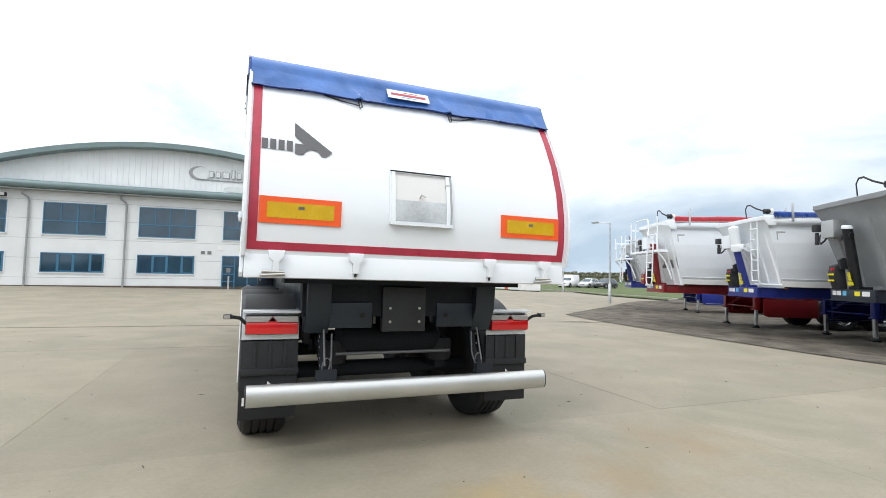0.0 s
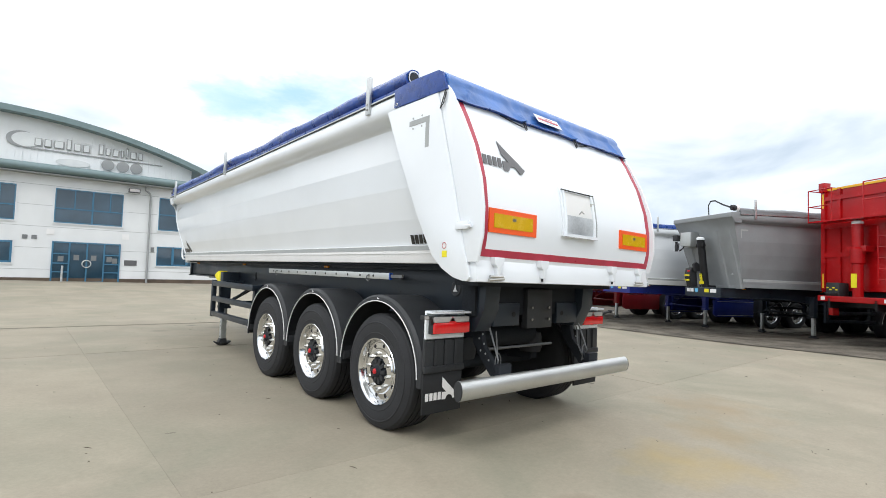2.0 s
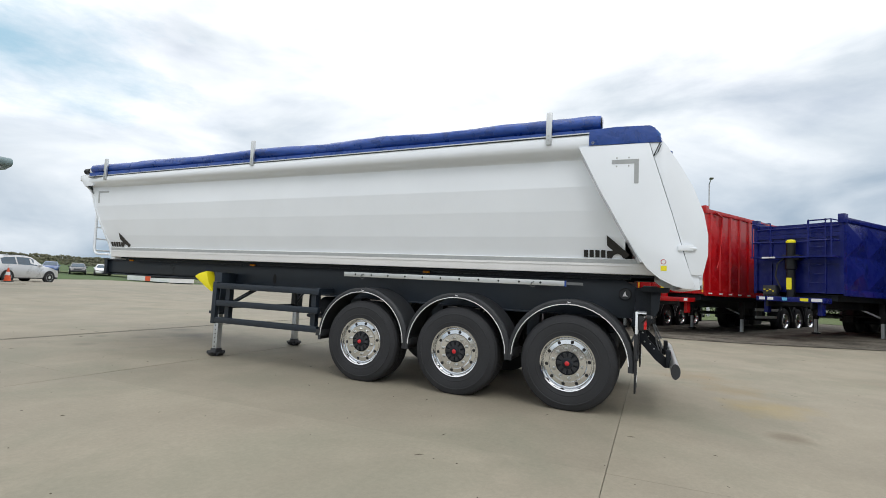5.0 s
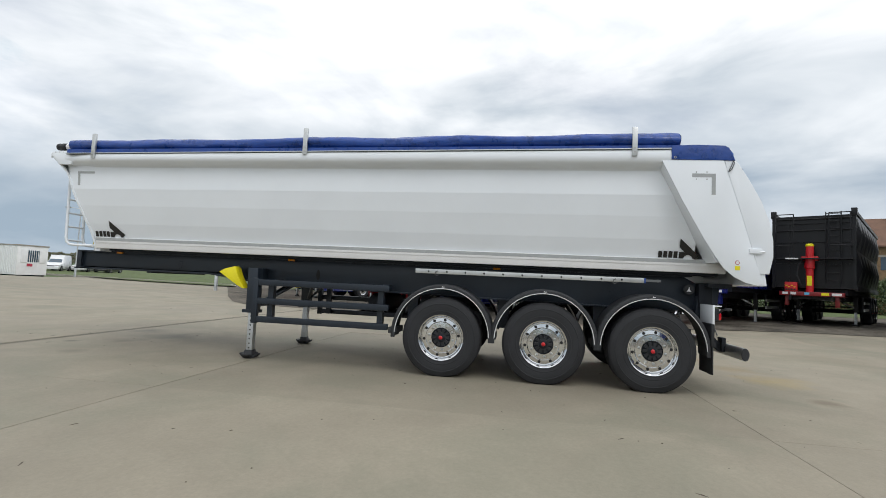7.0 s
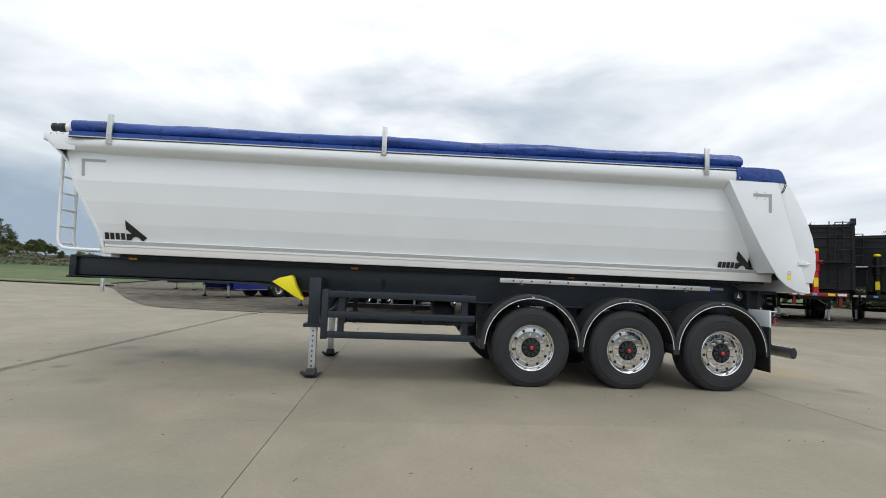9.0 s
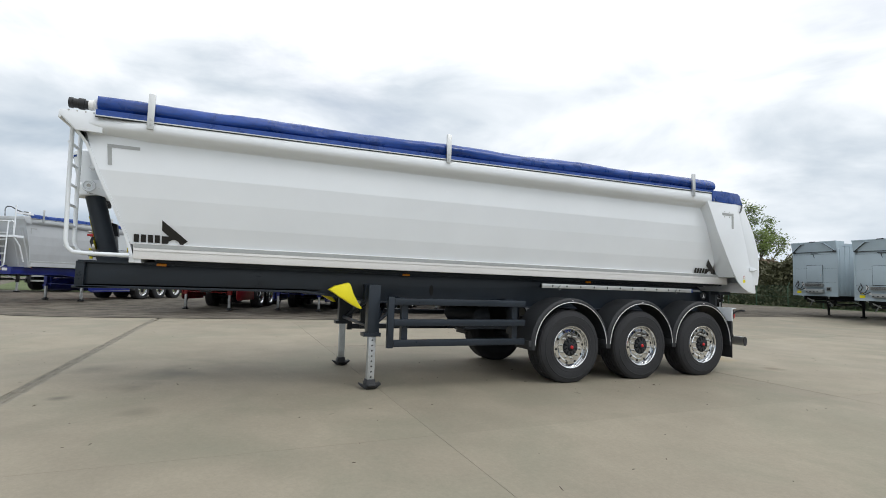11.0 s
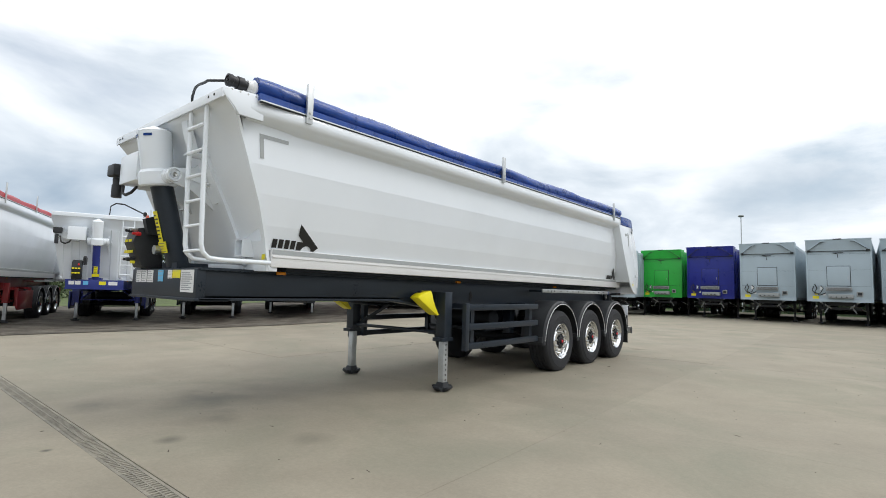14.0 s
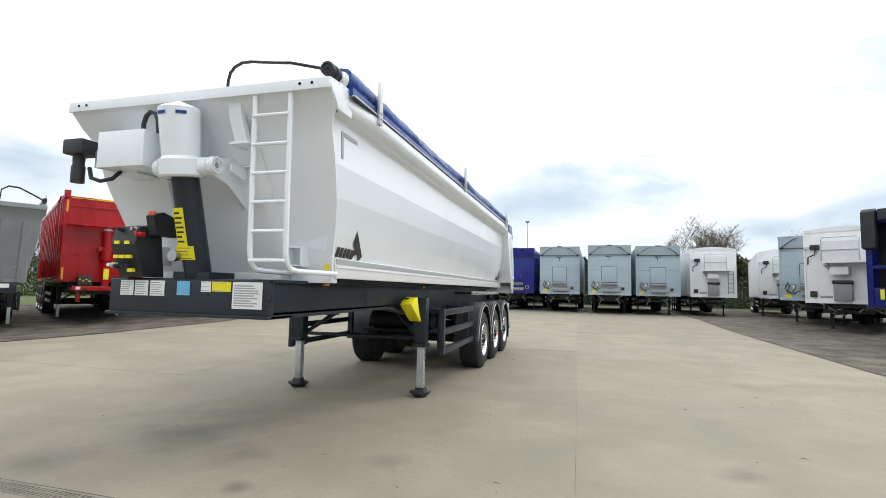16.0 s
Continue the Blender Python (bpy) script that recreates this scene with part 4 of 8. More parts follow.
        for k in range(8):
            hz = 0.15 + 0.065 * k
            part("pin_hole", lathe([(0, 0), (s * 0.002, 0.011), (0, 0.011)], "x", 10, (lx + s * 0.0455, 5.455, hz)), HOLE, leg)
        lobes = ((-0.13, 0.075), (-0.135, 0.055), (-0.08, 0.01), (-0.05, 0.0), (0.05, 0.0), (0.08, 0.01), (0.135, 0.055), (0.13, 0.075), (0.07, 0.05), (0.055, 0.12), (-0.055, 0.12), (-0.07, 0.05))
        ft = prism([(5.455 + y, z) for y, z in lobes], lx - 0.055, lx + 0.055)
        prism([(lx + u, z + 0.001) for u, z in lobes], 5.40, 5.51, "y", ft)
        part("leg_foot", ft, BLACK_PLASTIC, leg, "four-lobed black foot", bevel=0.004)
        ch = [(6.02, 1.225), (5.93, 1.275), (5.78, 1.315), (5.755, 1.29), (5.72, 1.19), (5.66, 1.08), (5.60, 1.0), (5.63, 0.995), (5.72, 1.04), (5.85, 1.12)]
        if tail:
            c = part("wheel_chock", prism(ch, min(s * 0.80, s * 0.95), max(s * 0.80, s * 0.95)), YELLOW, t, "yellow plastic wheel chock in its holder", bevel=0.008)
            part("chock_slot", box(min(s * 0.83, s * 0.86), max(s * 0.83, s * 0.86), 5.84, 5.90, 1.285, 1.302), HOLE, c)
        rl = part("load_rail", box(min(s * 1.07, s * 1.095), max(s * 1.07, s * 1.095), 0.08, 3.03, 1.335, 1.395), ALU_MATT, t, "pale aluminium rail with holes", bevel=0.003)
        for k in range(11):
            part("rail_hole", lathe([(0, 0), (s * 0.002, 0.013), (0, 0.013)], "x", 8, (s * 1.0955, 0.35 + 0.25 * k, 1.365)), HOLE, rl)
        part("rail_end", box(min(s * 1.068, s * 1.097), max(s * 1.068, s * 1.097), 0.06, 0.08, 1.333, 1.397), TARP_BLUE, rl)
        part("rail_stub", box(min(s * 1.07, s * 1.09), max(s * 1.07, s * 1.09), -0.12, 0.06, 1.352, 1.382), SOFT_STEEL, rl)
        for y in (0.42, 2.72):
            if detail:
                part("rail_hook", tube([(s * 1.10, y, 1.375), (s * 1.108, y + 0.03, 1.36), (s * 1.105, y + 0.04, 1.325), (s * 1.10, y + 0.015, 1.31), (s * 1.10, y - 0.01, 1.325)], 0.006, 6), SOFT_STEEL, rl)
        for y in (0.4, 2.75):
            part("rail_arm", box(min(s * 0.70, s * 1.07), max(s * 0.70, s * 1.07), y, y + 0.05, 1.34, 1.38), frame_paint, rl)
        for y in (7.85, 4.98, 1.95):
            mk = part("side_marker", box(min(s * 0.76, s * 0.785), max(s * 0.76, s * 0.785), y - 0.05, y + 0.05, 1.43, 1.46), AMBER, t, "amber side marker lamp", bevel=0.006)
        md = part("maker_disc", lathe([(0, 0), (s * 0.01, 0.06), (0, 0.07)], "x", 20, (s * 0.80, -0.55, 1.28)), BLACK_PLASTIC, t)
        if tail:
            part("maker_mark", prism([(-0.58, 1.255), (-0.52, 1.255), (-0.535, 1.28), (-0.55, 1.315), (-0.56, 1.27)], min(s * 0.811, s * 0.814), max(s * 0.811, s * 0.814)), WHITE_DECAL, md)
    part("leg_cross_tube", tube([(-0.85, 5.455, 0.76), (0.85, 5.455, 0.76)], 0.025, 10), frame_paint, t)
    for s in (-1, 1):
        part("leg_brace", tube([(s * 0.84, 5.40, 0.78), (s * 0.45, 5.15, 1.08)], 0.028, 8), frame_paint, t)
        part("leg_brace", tube([(s * 0.84, 5.46, 0.74), (s * 0.60, 5.0, 1.07)], 0.022, 8), frame_paint, t)
    # ladder
    lad = None
    for u in (ladder_side * 0.91, ladder_side * 0.61) if ladder_side else ():
        rail = [(u, 8.735, 2.87), (u, 8.725, 2.2), (u, 8.71, 1.66), (u, 8.69, 1.59), (u, 8.64, 1.545), (u, 8.54, 1.535), (u + (0.1 * ladder_side if abs(u) > 0.8 else 0.0), 8.12, 1.53)]
        r0 = part("ladder" if lad is None else "ladder_rail", tube(rail, 0.021, 10), WHITE if body is WHITE else body, t if lad is None else lad, "welded tube ladder" if lad is None else "")
        lad = lad or r0
    for k in range(6 if ladder_side else 0):
        z = 2.68 - 0.215 * k
        part("rung", tube([(ladder_side * 0.91, 8.75 - 0.008 * k, z), (ladder_side * 0.61, 8.75 - 0.008 * k, z)], 0.015, 8), WHITE if body is WHITE else body, lad)
    # tipping ram and control gear
    covered = body is WHITE and frame_paint is not FRAME_RED
    if not covered:
        rp = part("ram", lathe([(1.42, 0.0), (1.42, 0.11), (2.44, 0.11), (2.44, 0.0)], "z", 24), ram_paint or frame_paint, t)
        part("ram_cap", lathe([(2.44, 0.0), (2.44, 0.118), (2.475, 0.118), (2.50, 0.09), (2.505, 0.0)], "z", 24), WHITE, rp, "white domed ram cap")
        for o in (rp, rp.children[0]):
            for v in o.data.vertices:
                v.co = Vector((v.co.x + 0.02, 8.50 + v.co.y + 0.20 * (v.co.z - 1.42), v.co.z))
    cyl = lathe([(2.24, 0.0), (2.24, 0.15), (2.255, 0.165), (2.37, 0.165), (2.385, 0.15), (2.40, 0.138), (2.74, 0.150), (2.765, 0.150), (2.78, 0.13), (2.815, 0.035), (2.82, 0.03), (2.83, 0.0)], "z", 36)
    rcf = pose(0.02, 8.765, 2.5, -8, 0, 0) @ pose(0, 0, -2.5)
    if covered:
        part("ram_cover", cyl, WHITE, t).matrix_local = rcf
        part("ram", lathe([(1.42, 0.0), (1.42, 0.10), (2.30, 0.10), (2.30, 0.0)], "z", 24), ram_paint or frame_paint, t).matrix_local = pose(0.02, 8.74, 2.4, -15, 0, 0) @ pose(0, 0, -2.4)
    part("ram_base", box(-0.15, 0.19, 8.28, 8.58, 1.455, 1.52), ram_paint or frame_paint, t)
    wp = WHITE if covered else ram_paint or frame_paint
    half = 0.24 if covered else 0.15
    tr = part("trunnion", tube([(0.02 - half, 8.70, 2.33), (0.02 + half, 8.70, 2.33)], 0.075 if covered else 0.05, 18), wp, t)
    for s in (-1, 1) if covered else ():
        part("trunnion_bracket", prism([(8.36, 2.60), (8.52, 2.44), (8.66, 2.405), (8.72, 2.405), (8.765, 2.375), (8.78, 2.33), (8.765, 2.285), (8.70, 2.255), (8.55, 2.22), (8.40, 2.12), (8.22, 1.98)], s * half - 0.015, s * half + 0.015), wp, tr, bevel=0.005)
        eye = part("pin_eye", lathe([(0, 0.0), (0.0, 0.022), (s * 0.012, 0.022), (s * 0.012, 0.034), (0, 0.036), (0.0, 0.05), (s * 0.02, 0.052), (s * 0.02, 0.066), (-s * 0.02, 0.07), (-s * 0.02, 0.0)], "x", 24, (s * (half + 0.022), 8.705, 2.335)), wp, tr)
        part("pin", lathe([(0, 0), (s * 0.016, 0.018), (0, 0.018)], "x", 14, (s * (half + 0.022), 8.705, 2.335)), STEEL_PIN, eye)
        part("bracket_web", prism([(8.36, 2.42), (8.62, 2.36), (8.62, 2.31), (8.30, 2.22)], s * (half + 0.09) - 0.006, s * (half + 0.09) + 0.006), wp, tr)
    bx = part("gear_box", box(0.30, 0.76, 8.40, 8.84, 2.33, 2.62), WHITE if body is WHITE else ALU_MATT, t, "painted steel control box", bevel=0.008)
    part("box_bracket", box(0.5, 0.75, 8.38, 8.7, 2.31, 2.36), WHITE if body is WHITE else ALU_MATT, bx)
    mo = part("work_lamp", box(0.90, 1.11, 8.68, 8.86, 2.455, 2.58), BLACK_PLASTIC, t, "black motor housing", bevel=0.02)
    part("lamp_barrel", lathe([(2.23, 0), (2.23, 0.05), (2.36, 0.05), (2.38, 0.042), (2.44, 0.045), (2.44, 0)], "z", 16, (1.02, 8.78, 0)), BLACK_PLASTIC, mo)
    part("lamp_arm", box(0.76, 0.90, 8.68, 8.74, 2.36, 2.50), GALV, mo)
    if detail:
        part("cable", tube([(0.95, 8.74, 2.36), (0.90, 8.76, 2.27), (0.80, 8.76, 2.24), (0.70, 8.74, 2.26), (0.66, 8.70, 2.33)], 0.016, 8), BLACK_PLASTIC, mo)
        part("cable", tube([(0.42, 8.74, 2.61), (0.42, 8.74, 2.70), (0.40, 8.74, 2.76), (0.35, 8.75, 2.785), (0.30, 8.75, 2.77), (0.27, 8.75, 2.71), (0.26, 8.75, 2.61)], 0.018, 8), BLACK_PLASTIC, bx)
    pn = part("connector_panel", prism([(8.50, 1.47), (8.70, 1.47), (8.80, 1.72), (8.76, 1.86), (8.56, 1.90)], 0.36, 0.60), BLACK_PLASTIC, t, "black panel with hose couplings", bevel=0.01)
    part("panel_side", prism([(8.48, 1.80), (8.70, 1.80), (8.74, 1.95), (8.64, 1.99), (8.50, 1.95)], 0.26, 0.335), BLACK_PLASTIC, pn)
    if detail:
        for i, (u, z) in enumerate(((0.37, 1.625), (0.45, 1.625), (0.53, 1.625), (0.40, 1.735), (0.53, 1.735), (0.36, 1.52))):
            part("tag", box(0.36 + (u - 0.30) * 0.75 - 0.024, 0.36 + (u - 0.30) * 0.75 + 0.024, 8.76 if z < 1.6 else 8.785, 8.79 if z < 1.6 else 8.805, z - 0.013, z + 0.013), YELLOW, pn)
        for u, z, mt in ((0.33, 1.84, STEEL_PIN), (0.52, 1.84, BLACK_PLASTIC), (0.27, 1.80, RED_PLASTIC), (0.60, 1.56, WHITE_DECAL), (0.42, 1.55, BLACK_PLASTIC), (0.52, 1.55, BLACK_PLASTIC)):
            part("coupling", lathe([(0, 0), (0, 0.02), (0.04, 0.02), (0.045, 0.014), (0.075, 0.014), (0.075, 0)], "y", 12, (0.36 + (u - 0.30) * 0.75, 8.745, z)), mt, pn)
        part("flag", box(0.28, 0.35, 8.70, 8.705, 1.93, 1.99), ORANGE_PLATE, pn)
        part("valve", lathe([(0, 0), (0, 0.035), (0.08, 0.035), (0.085, 0.045), (0.12, 0.045), (0.12, 0)], "y", 14, (0.10, 8.58, 1.64)), STEEL_PIN, t)
    # markings
    for s, mtx in ((-1, lambda y, z, u: pose(u, y, z, 90, 0, -90)), (1, lambda y, z, u: pose(u, y, z, 90, 0, 90))):
        if tail:
            for y, size in ((7.84, 0.50), (-0.36, 0.48)):
                emblem(t, pose(s * 0.978, y, 1.672, 90 + 17.5, 0, 90 * s), size, 0.225, BLACK_DECAL)
            fm = prism([(8.37, 2.655), (8.08, 2.655), (8.08, 2.622), (8.33, 2.622), (8.315, 2.44), (8.352, 2.44)], min(s * 1.137, s * 1.141), max(s * 1.137, s * 1.141))
            part("reflective_mark", fm, TAPE_GREY, t, "grey reflective corner mark")
    if not tail:
        label_plate(t, pose(0.06, 8.665, 1.66, 101, 0, 180), 0.10, 0.22, YELLOW, 4, ink=BLACK_DECAL)
        label_plate(t, pose(0.10, 8.655, 1.56, 101, 0, 180), 0.19, 0.09, YELLOW, 0)
        for u, w, mt in ((0.66, 0.14, WHITE_DECAL), (0.50, 0.14, WHITE_DECAL), (0.30, 0.13, LABEL_BLUE), (-0.10, 0.18, YELLOW), (-0.34, 0.24, WHITE_DECAL)):
            label_plate(t, pose(u, NOSE + 0.002, 1.31, 90, 0, 180), w, 0.11, mt, 0)
        for k in range(6):
            part("tag", box(0.38 + 0.075 * (k % 3), 0.435 + 0.075 * (k % 3), 8.79, 8.81, 1.60 + 0.10 * (k // 3), 1.63 + 0.10 * (k // 3)), YELLOW, pn)
        part("coupling", lathe([(0, 0), (0, 0.025), (0.08, 0.025), (0.08, 0)], "y", 10, (0.42, 8.75, 1.80)), RED_PLASTIC, pn)
        hose = [(-1.12, 8.68, 3.03), (-0.9, 8.76, 3.10), (-0.6, 8.74, 3.20), (-0.38, 8.70, 3.21), (-0.24, 8.66, 3.14), (-0.22, 8.62, 2.93)]
        part("hose", tube(hose, 0.016, 8), BLACK_PLASTIC, t)
        part("cable", tube([(0.95, 8.74, 2.40), (0.90, 8.80, 2.27), (0.80, 8.82, 2.24), (0.70, 8.80, 2.28), (0.66, 8.74, 2.36)], 0.018, 8), BLACK_PLASTIC, mo)
        for u in (-0.86, -0.40, 0.40, 0.80):
            part("front_rib", loft([[(u + du, wing_y(z) + dy, z) for du, dy in ((-0.13, -0.02), (0.13, -0.02), (0.09, 0.04), (-0.09, 0.04))] for z in (1.47, 1.75, 2.05, 2.35, 2.60)]), body, t, smooth=20)
        for dy in (8.09, 8.085):
            part("reflective_mark", prism([(dy + 0.25, 2.62), (dy, 2.62), (dy, 2.59), (dy + 0.215, 2.59), (dy + 0.205, 2.45), (dy + 0.235, 2.45)], -1.141 if dy > 8.087 else 1.137, -1.137 if dy > 8.087 else 1.141), TAPE_GREY, t, "grey reflective corner mark")
    if tail:
        fl = NOSE + 0.002
        for u, w, h, mt, ln in ((0.63, 0.13, 0.12, WHITE_DECAL, 6), (0.485, 0.13, 0.12, WHITE_DECAL, 6), (0.335, 0.14, 0.12, WHITE_DECAL, 6), (0.075, 0.12, 0.11, LABEL_BLUE, 3), (-0.15, 0.09, 0.08, WHITE_DECAL, 3), (-0.25, 0.17, 0.075, YELLOW, 2), (-0.435, 0.26, 0.20, WHITE_DECAL, 9)):
            label_plate(t, pose(u, fl, 1.445 - h, 90, 0, 180), w, h, mt, ln)
        ramf = pose(0.02, 8.74, 2.4, -15, 0, 0) @ pose(0, 0, -2.4)
        label_plate(t, ramf @ pose(0.06, 0.1015, 1.72, 90, 0, 180), 0.09, 0.30, YELLOW, 7, ink=BLACK_DECAL)
        label_plate(t, ramf @ pose(0.085, 0.103, 1.61, 90, 0, 180), 0.17, 0.11, YELLOW, 4, ink=GREY_DECAL)
        for a in (-62, -8, 48):
            label_plate(t, rcf @ pose(0, 0, 0, 0, 0, a) @ pose(0.04, 0.150, 2.705, 92, 0, 180), 0.075, 0.025, TARP_BLUE)
        label_plate(t, pose(-0.92, 8.155, 1.56, 90, 0, 180), 0.05, 0.05, YELLOW)
    if longer:  # longer body ahead of the axles
        for o in t.children_recursive:
            if o.type == "MESH" and o.data.users == 1:
                if o.location.y > 4:
                    o.location.y += longer
                else:
                    for v in o.data.vertices:
                        v.co.y += longer * smoothstep(3.5, 5.3, v.co.y)
    if lift != 1.0:  # deeper tubs on the same running gear
        for o in t.children_recursive:
            if o.type == "MESH" and o.data.users == 1:
                for v in o.data.vertices:
                    if v.co.z > 1.5:
                        v.co.z = 1.5 + (v.co.z - 1.5) * lift
    return t


CX = 1.22
main = tipper(pose(CX, 0, 0), "white half-pipe tipping trailer with dark blue-grey chassis and rolled blue sheet", WHITE, NAVY, TARP_BLUE)


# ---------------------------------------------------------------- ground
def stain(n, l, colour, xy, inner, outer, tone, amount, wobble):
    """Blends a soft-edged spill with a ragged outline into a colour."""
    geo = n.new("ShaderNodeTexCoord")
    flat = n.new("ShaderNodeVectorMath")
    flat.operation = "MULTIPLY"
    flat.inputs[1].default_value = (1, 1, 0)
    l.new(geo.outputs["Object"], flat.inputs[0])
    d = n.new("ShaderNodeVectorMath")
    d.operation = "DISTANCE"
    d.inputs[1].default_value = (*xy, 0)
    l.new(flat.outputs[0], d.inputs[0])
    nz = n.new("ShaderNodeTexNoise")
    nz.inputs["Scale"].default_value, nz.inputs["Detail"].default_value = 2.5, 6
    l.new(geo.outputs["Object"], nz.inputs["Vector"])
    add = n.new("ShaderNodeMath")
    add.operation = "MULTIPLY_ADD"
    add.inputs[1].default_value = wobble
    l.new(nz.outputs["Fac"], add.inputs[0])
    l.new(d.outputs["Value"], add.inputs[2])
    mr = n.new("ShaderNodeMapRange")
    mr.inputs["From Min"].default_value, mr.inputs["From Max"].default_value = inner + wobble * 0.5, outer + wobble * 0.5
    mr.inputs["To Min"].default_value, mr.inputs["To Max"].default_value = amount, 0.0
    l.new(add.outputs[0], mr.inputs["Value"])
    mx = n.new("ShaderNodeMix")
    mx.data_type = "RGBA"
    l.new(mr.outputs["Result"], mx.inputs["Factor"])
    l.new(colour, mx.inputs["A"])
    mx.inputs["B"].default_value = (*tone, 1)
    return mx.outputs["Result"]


def concrete_material():
    m = mat("yard_concrete", (0.281, 0.250, 0.192), 0.74, var=0.05, size=0.3, bump=0.0016, bump_size=55, spec=0.32, rvar=0.1)
    n, l = m.node_tree.nodes, m.node_tree.links
    b = n["Principled BSDF"]
    colour = b.inputs["Base Color"].links[0].from_socket
    co = n.new("ShaderNodeTexCoord")
    # cast-in mottling, a metre or two across
    mot = n.new("ShaderNodeTexNoise")
    mot.inputs["Scale"].default_value, mot.inputs["Detail"].default_value, mot.inputs["Roughness"].default_value = 0.9, 9, 0.62
    l.new(co.outputs["Object"], mot.inputs["Vector"])
    mr = n.new("ShaderNodeMapRange")
    mr.inputs["From Min"].default_value, mr.inputs["From Max"].default_value = 0.35, 0.68
    mr.inputs["To Min"].default_value, mr.inputs["To Max"].default_value = 0.88, 1.08
    l.new(mot.outputs["Fac"], mr.inputs["Value"])
    info = n.new("ShaderNodeObjectInfo")
    rnd = n.new("ShaderNodeMapRange")
    rnd.inputs["To Min"].default_value, rnd.inputs["To Max"].default_value = 0.94, 1.05
    l.new(info.outputs["Random"], rnd.inputs["Value"])
    mul = n.new("ShaderNodeMath")
    mul.operation = "MULTIPLY"
    l.new(mr.outputs["Result"], mul.inputs[0])
    l.new(rnd.outputs["Result"], mul.inputs[1])
    sc = n.new("ShaderNodeVectorMath")
    sc.operation = "SCALE"
    l.new(colour, sc.inputs[0])
    l.new(mul.outputs[0], sc.inputs["Scale"])
    colour = sc.outputs["Vector"]
    # greenish grime in broad drifts
    gn = n.new("ShaderNodeTexNoise")
    gn.inputs["Scale"].default_value, gn.inputs["Detail"].default_value, gn.inputs["Roughness"].default_value, gn.inputs["Distortion"].default_value = 0.55, 7, 0.62, 0.6
    l.new(co.outputs["Object"], gn.inputs["Vector"])
    gr = n.new("ShaderNodeMapRange")
    gr.inputs["From Min"].default_value, gr.inputs["From Max"].default_value, gr.inputs["To Max"].default_value = 0.47, 0.68, 0.75
    l.new(gn.outputs["Fac"], gr.inputs["Value"])
    gx = n.new("ShaderNodeMix")
    gx.data_type = "RGBA"
    l.new(gr.outputs["Result"], gx.inputs["Factor"])
    l.new(colour, gx.inputs["A"])
    gx.inputs["B"].default_value = (0.205, 0.200, 0.150, 1)
    colour = gx.outputs["Result"]
    # fine pitting of the float finish
    pit = n.new("ShaderNodeTexNoise")
    pit.inputs["Scale"].default_value, pit.inputs["Detail"].default_value, pit.inputs["Roughness"].default_value = 24, 6, 0.75
    l.new(co.outputs["Object"], pit.inputs["Vector"])
    pm = n.new("ShaderNodeMapRange")
    pm.inputs["From Min"].default_value, pm.inputs["From Max"].default_value = 0.32, 0.68
    pm.inputs["To Min"].default_value, pm.inputs["To Max"].default_value = 0.92, 1.07
    l.new(pit.outputs["Fac"], pm.inputs["Value"])
    sc2 = n.new("ShaderNodeVectorMath")
    sc2.operation = "SCALE"
    l.new(colour, sc2.inputs[0])
    l.new(pm.outputs["Result"], sc2.inputs["Scale"])
    colour = sc2.outputs["Vector"]
    # dark speckle of grit
    sp = n.new("ShaderNodeTexNoise")
    sp.inputs["Scale"].default_value, sp.inputs["Detail"].default_value = 28, 3
    l.new(co.outputs["Object"], sp.inputs["Vector"])
    spm = n.new("ShaderNodeMapRange")
    spm.inputs["From Min"].default_value, spm.inputs["From Max"].default_value = 0.66, 0.74
    spm.inputs["To Max"].default_value = 0.14
    l.new(sp.outputs["Fac"], spm.inputs["Value"])
    gm = n.new("ShaderNodeMix")
    gm.data_type = "RGBA"
    l.new(spm.outputs["Result"], gm.inputs["Factor"])
    l.new(colour, gm.inputs["A"])
    gm.inputs["B"].default_value = (0.16, 0.145, 0.12, 1)
    colour = gm.outputs["Result"]
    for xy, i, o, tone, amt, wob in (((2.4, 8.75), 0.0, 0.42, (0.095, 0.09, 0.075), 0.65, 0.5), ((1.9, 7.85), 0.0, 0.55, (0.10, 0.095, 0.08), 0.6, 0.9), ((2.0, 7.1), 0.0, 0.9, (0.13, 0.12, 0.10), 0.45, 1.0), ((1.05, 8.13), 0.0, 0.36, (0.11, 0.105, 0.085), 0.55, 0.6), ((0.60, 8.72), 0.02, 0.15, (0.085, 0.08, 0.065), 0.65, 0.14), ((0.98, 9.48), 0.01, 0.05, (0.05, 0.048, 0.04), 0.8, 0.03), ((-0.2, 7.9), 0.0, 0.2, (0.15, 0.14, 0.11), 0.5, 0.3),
                                     ((1.55, -2.15), 0.0, 0.6, (0.38, 0.27, 0.08), 0.42, 1.2), ((2.6, -1.9), 0.0, 0.6, (0.27, 0.19, 0.09), 0.4, 1.4), ((3.6, -1.5), 0.0, 0.7, (0.27, 0.19, 0.10), 0.45, 1.3), ((0.2, -2.05), 0.0, 0.25, (0.12, 0.09, 0.06), 0.55, 0.5), ((-3.0, 7.3), 0.0, 0.25, (0.12, 0.11, 0.09), 0.5, 0.4), ((5.0, -5.0), 0.0, 2.0, (0.2, 0.17, 0.12), 0.35, 2.0)):
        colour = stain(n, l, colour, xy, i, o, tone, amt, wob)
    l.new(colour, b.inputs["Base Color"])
    return m


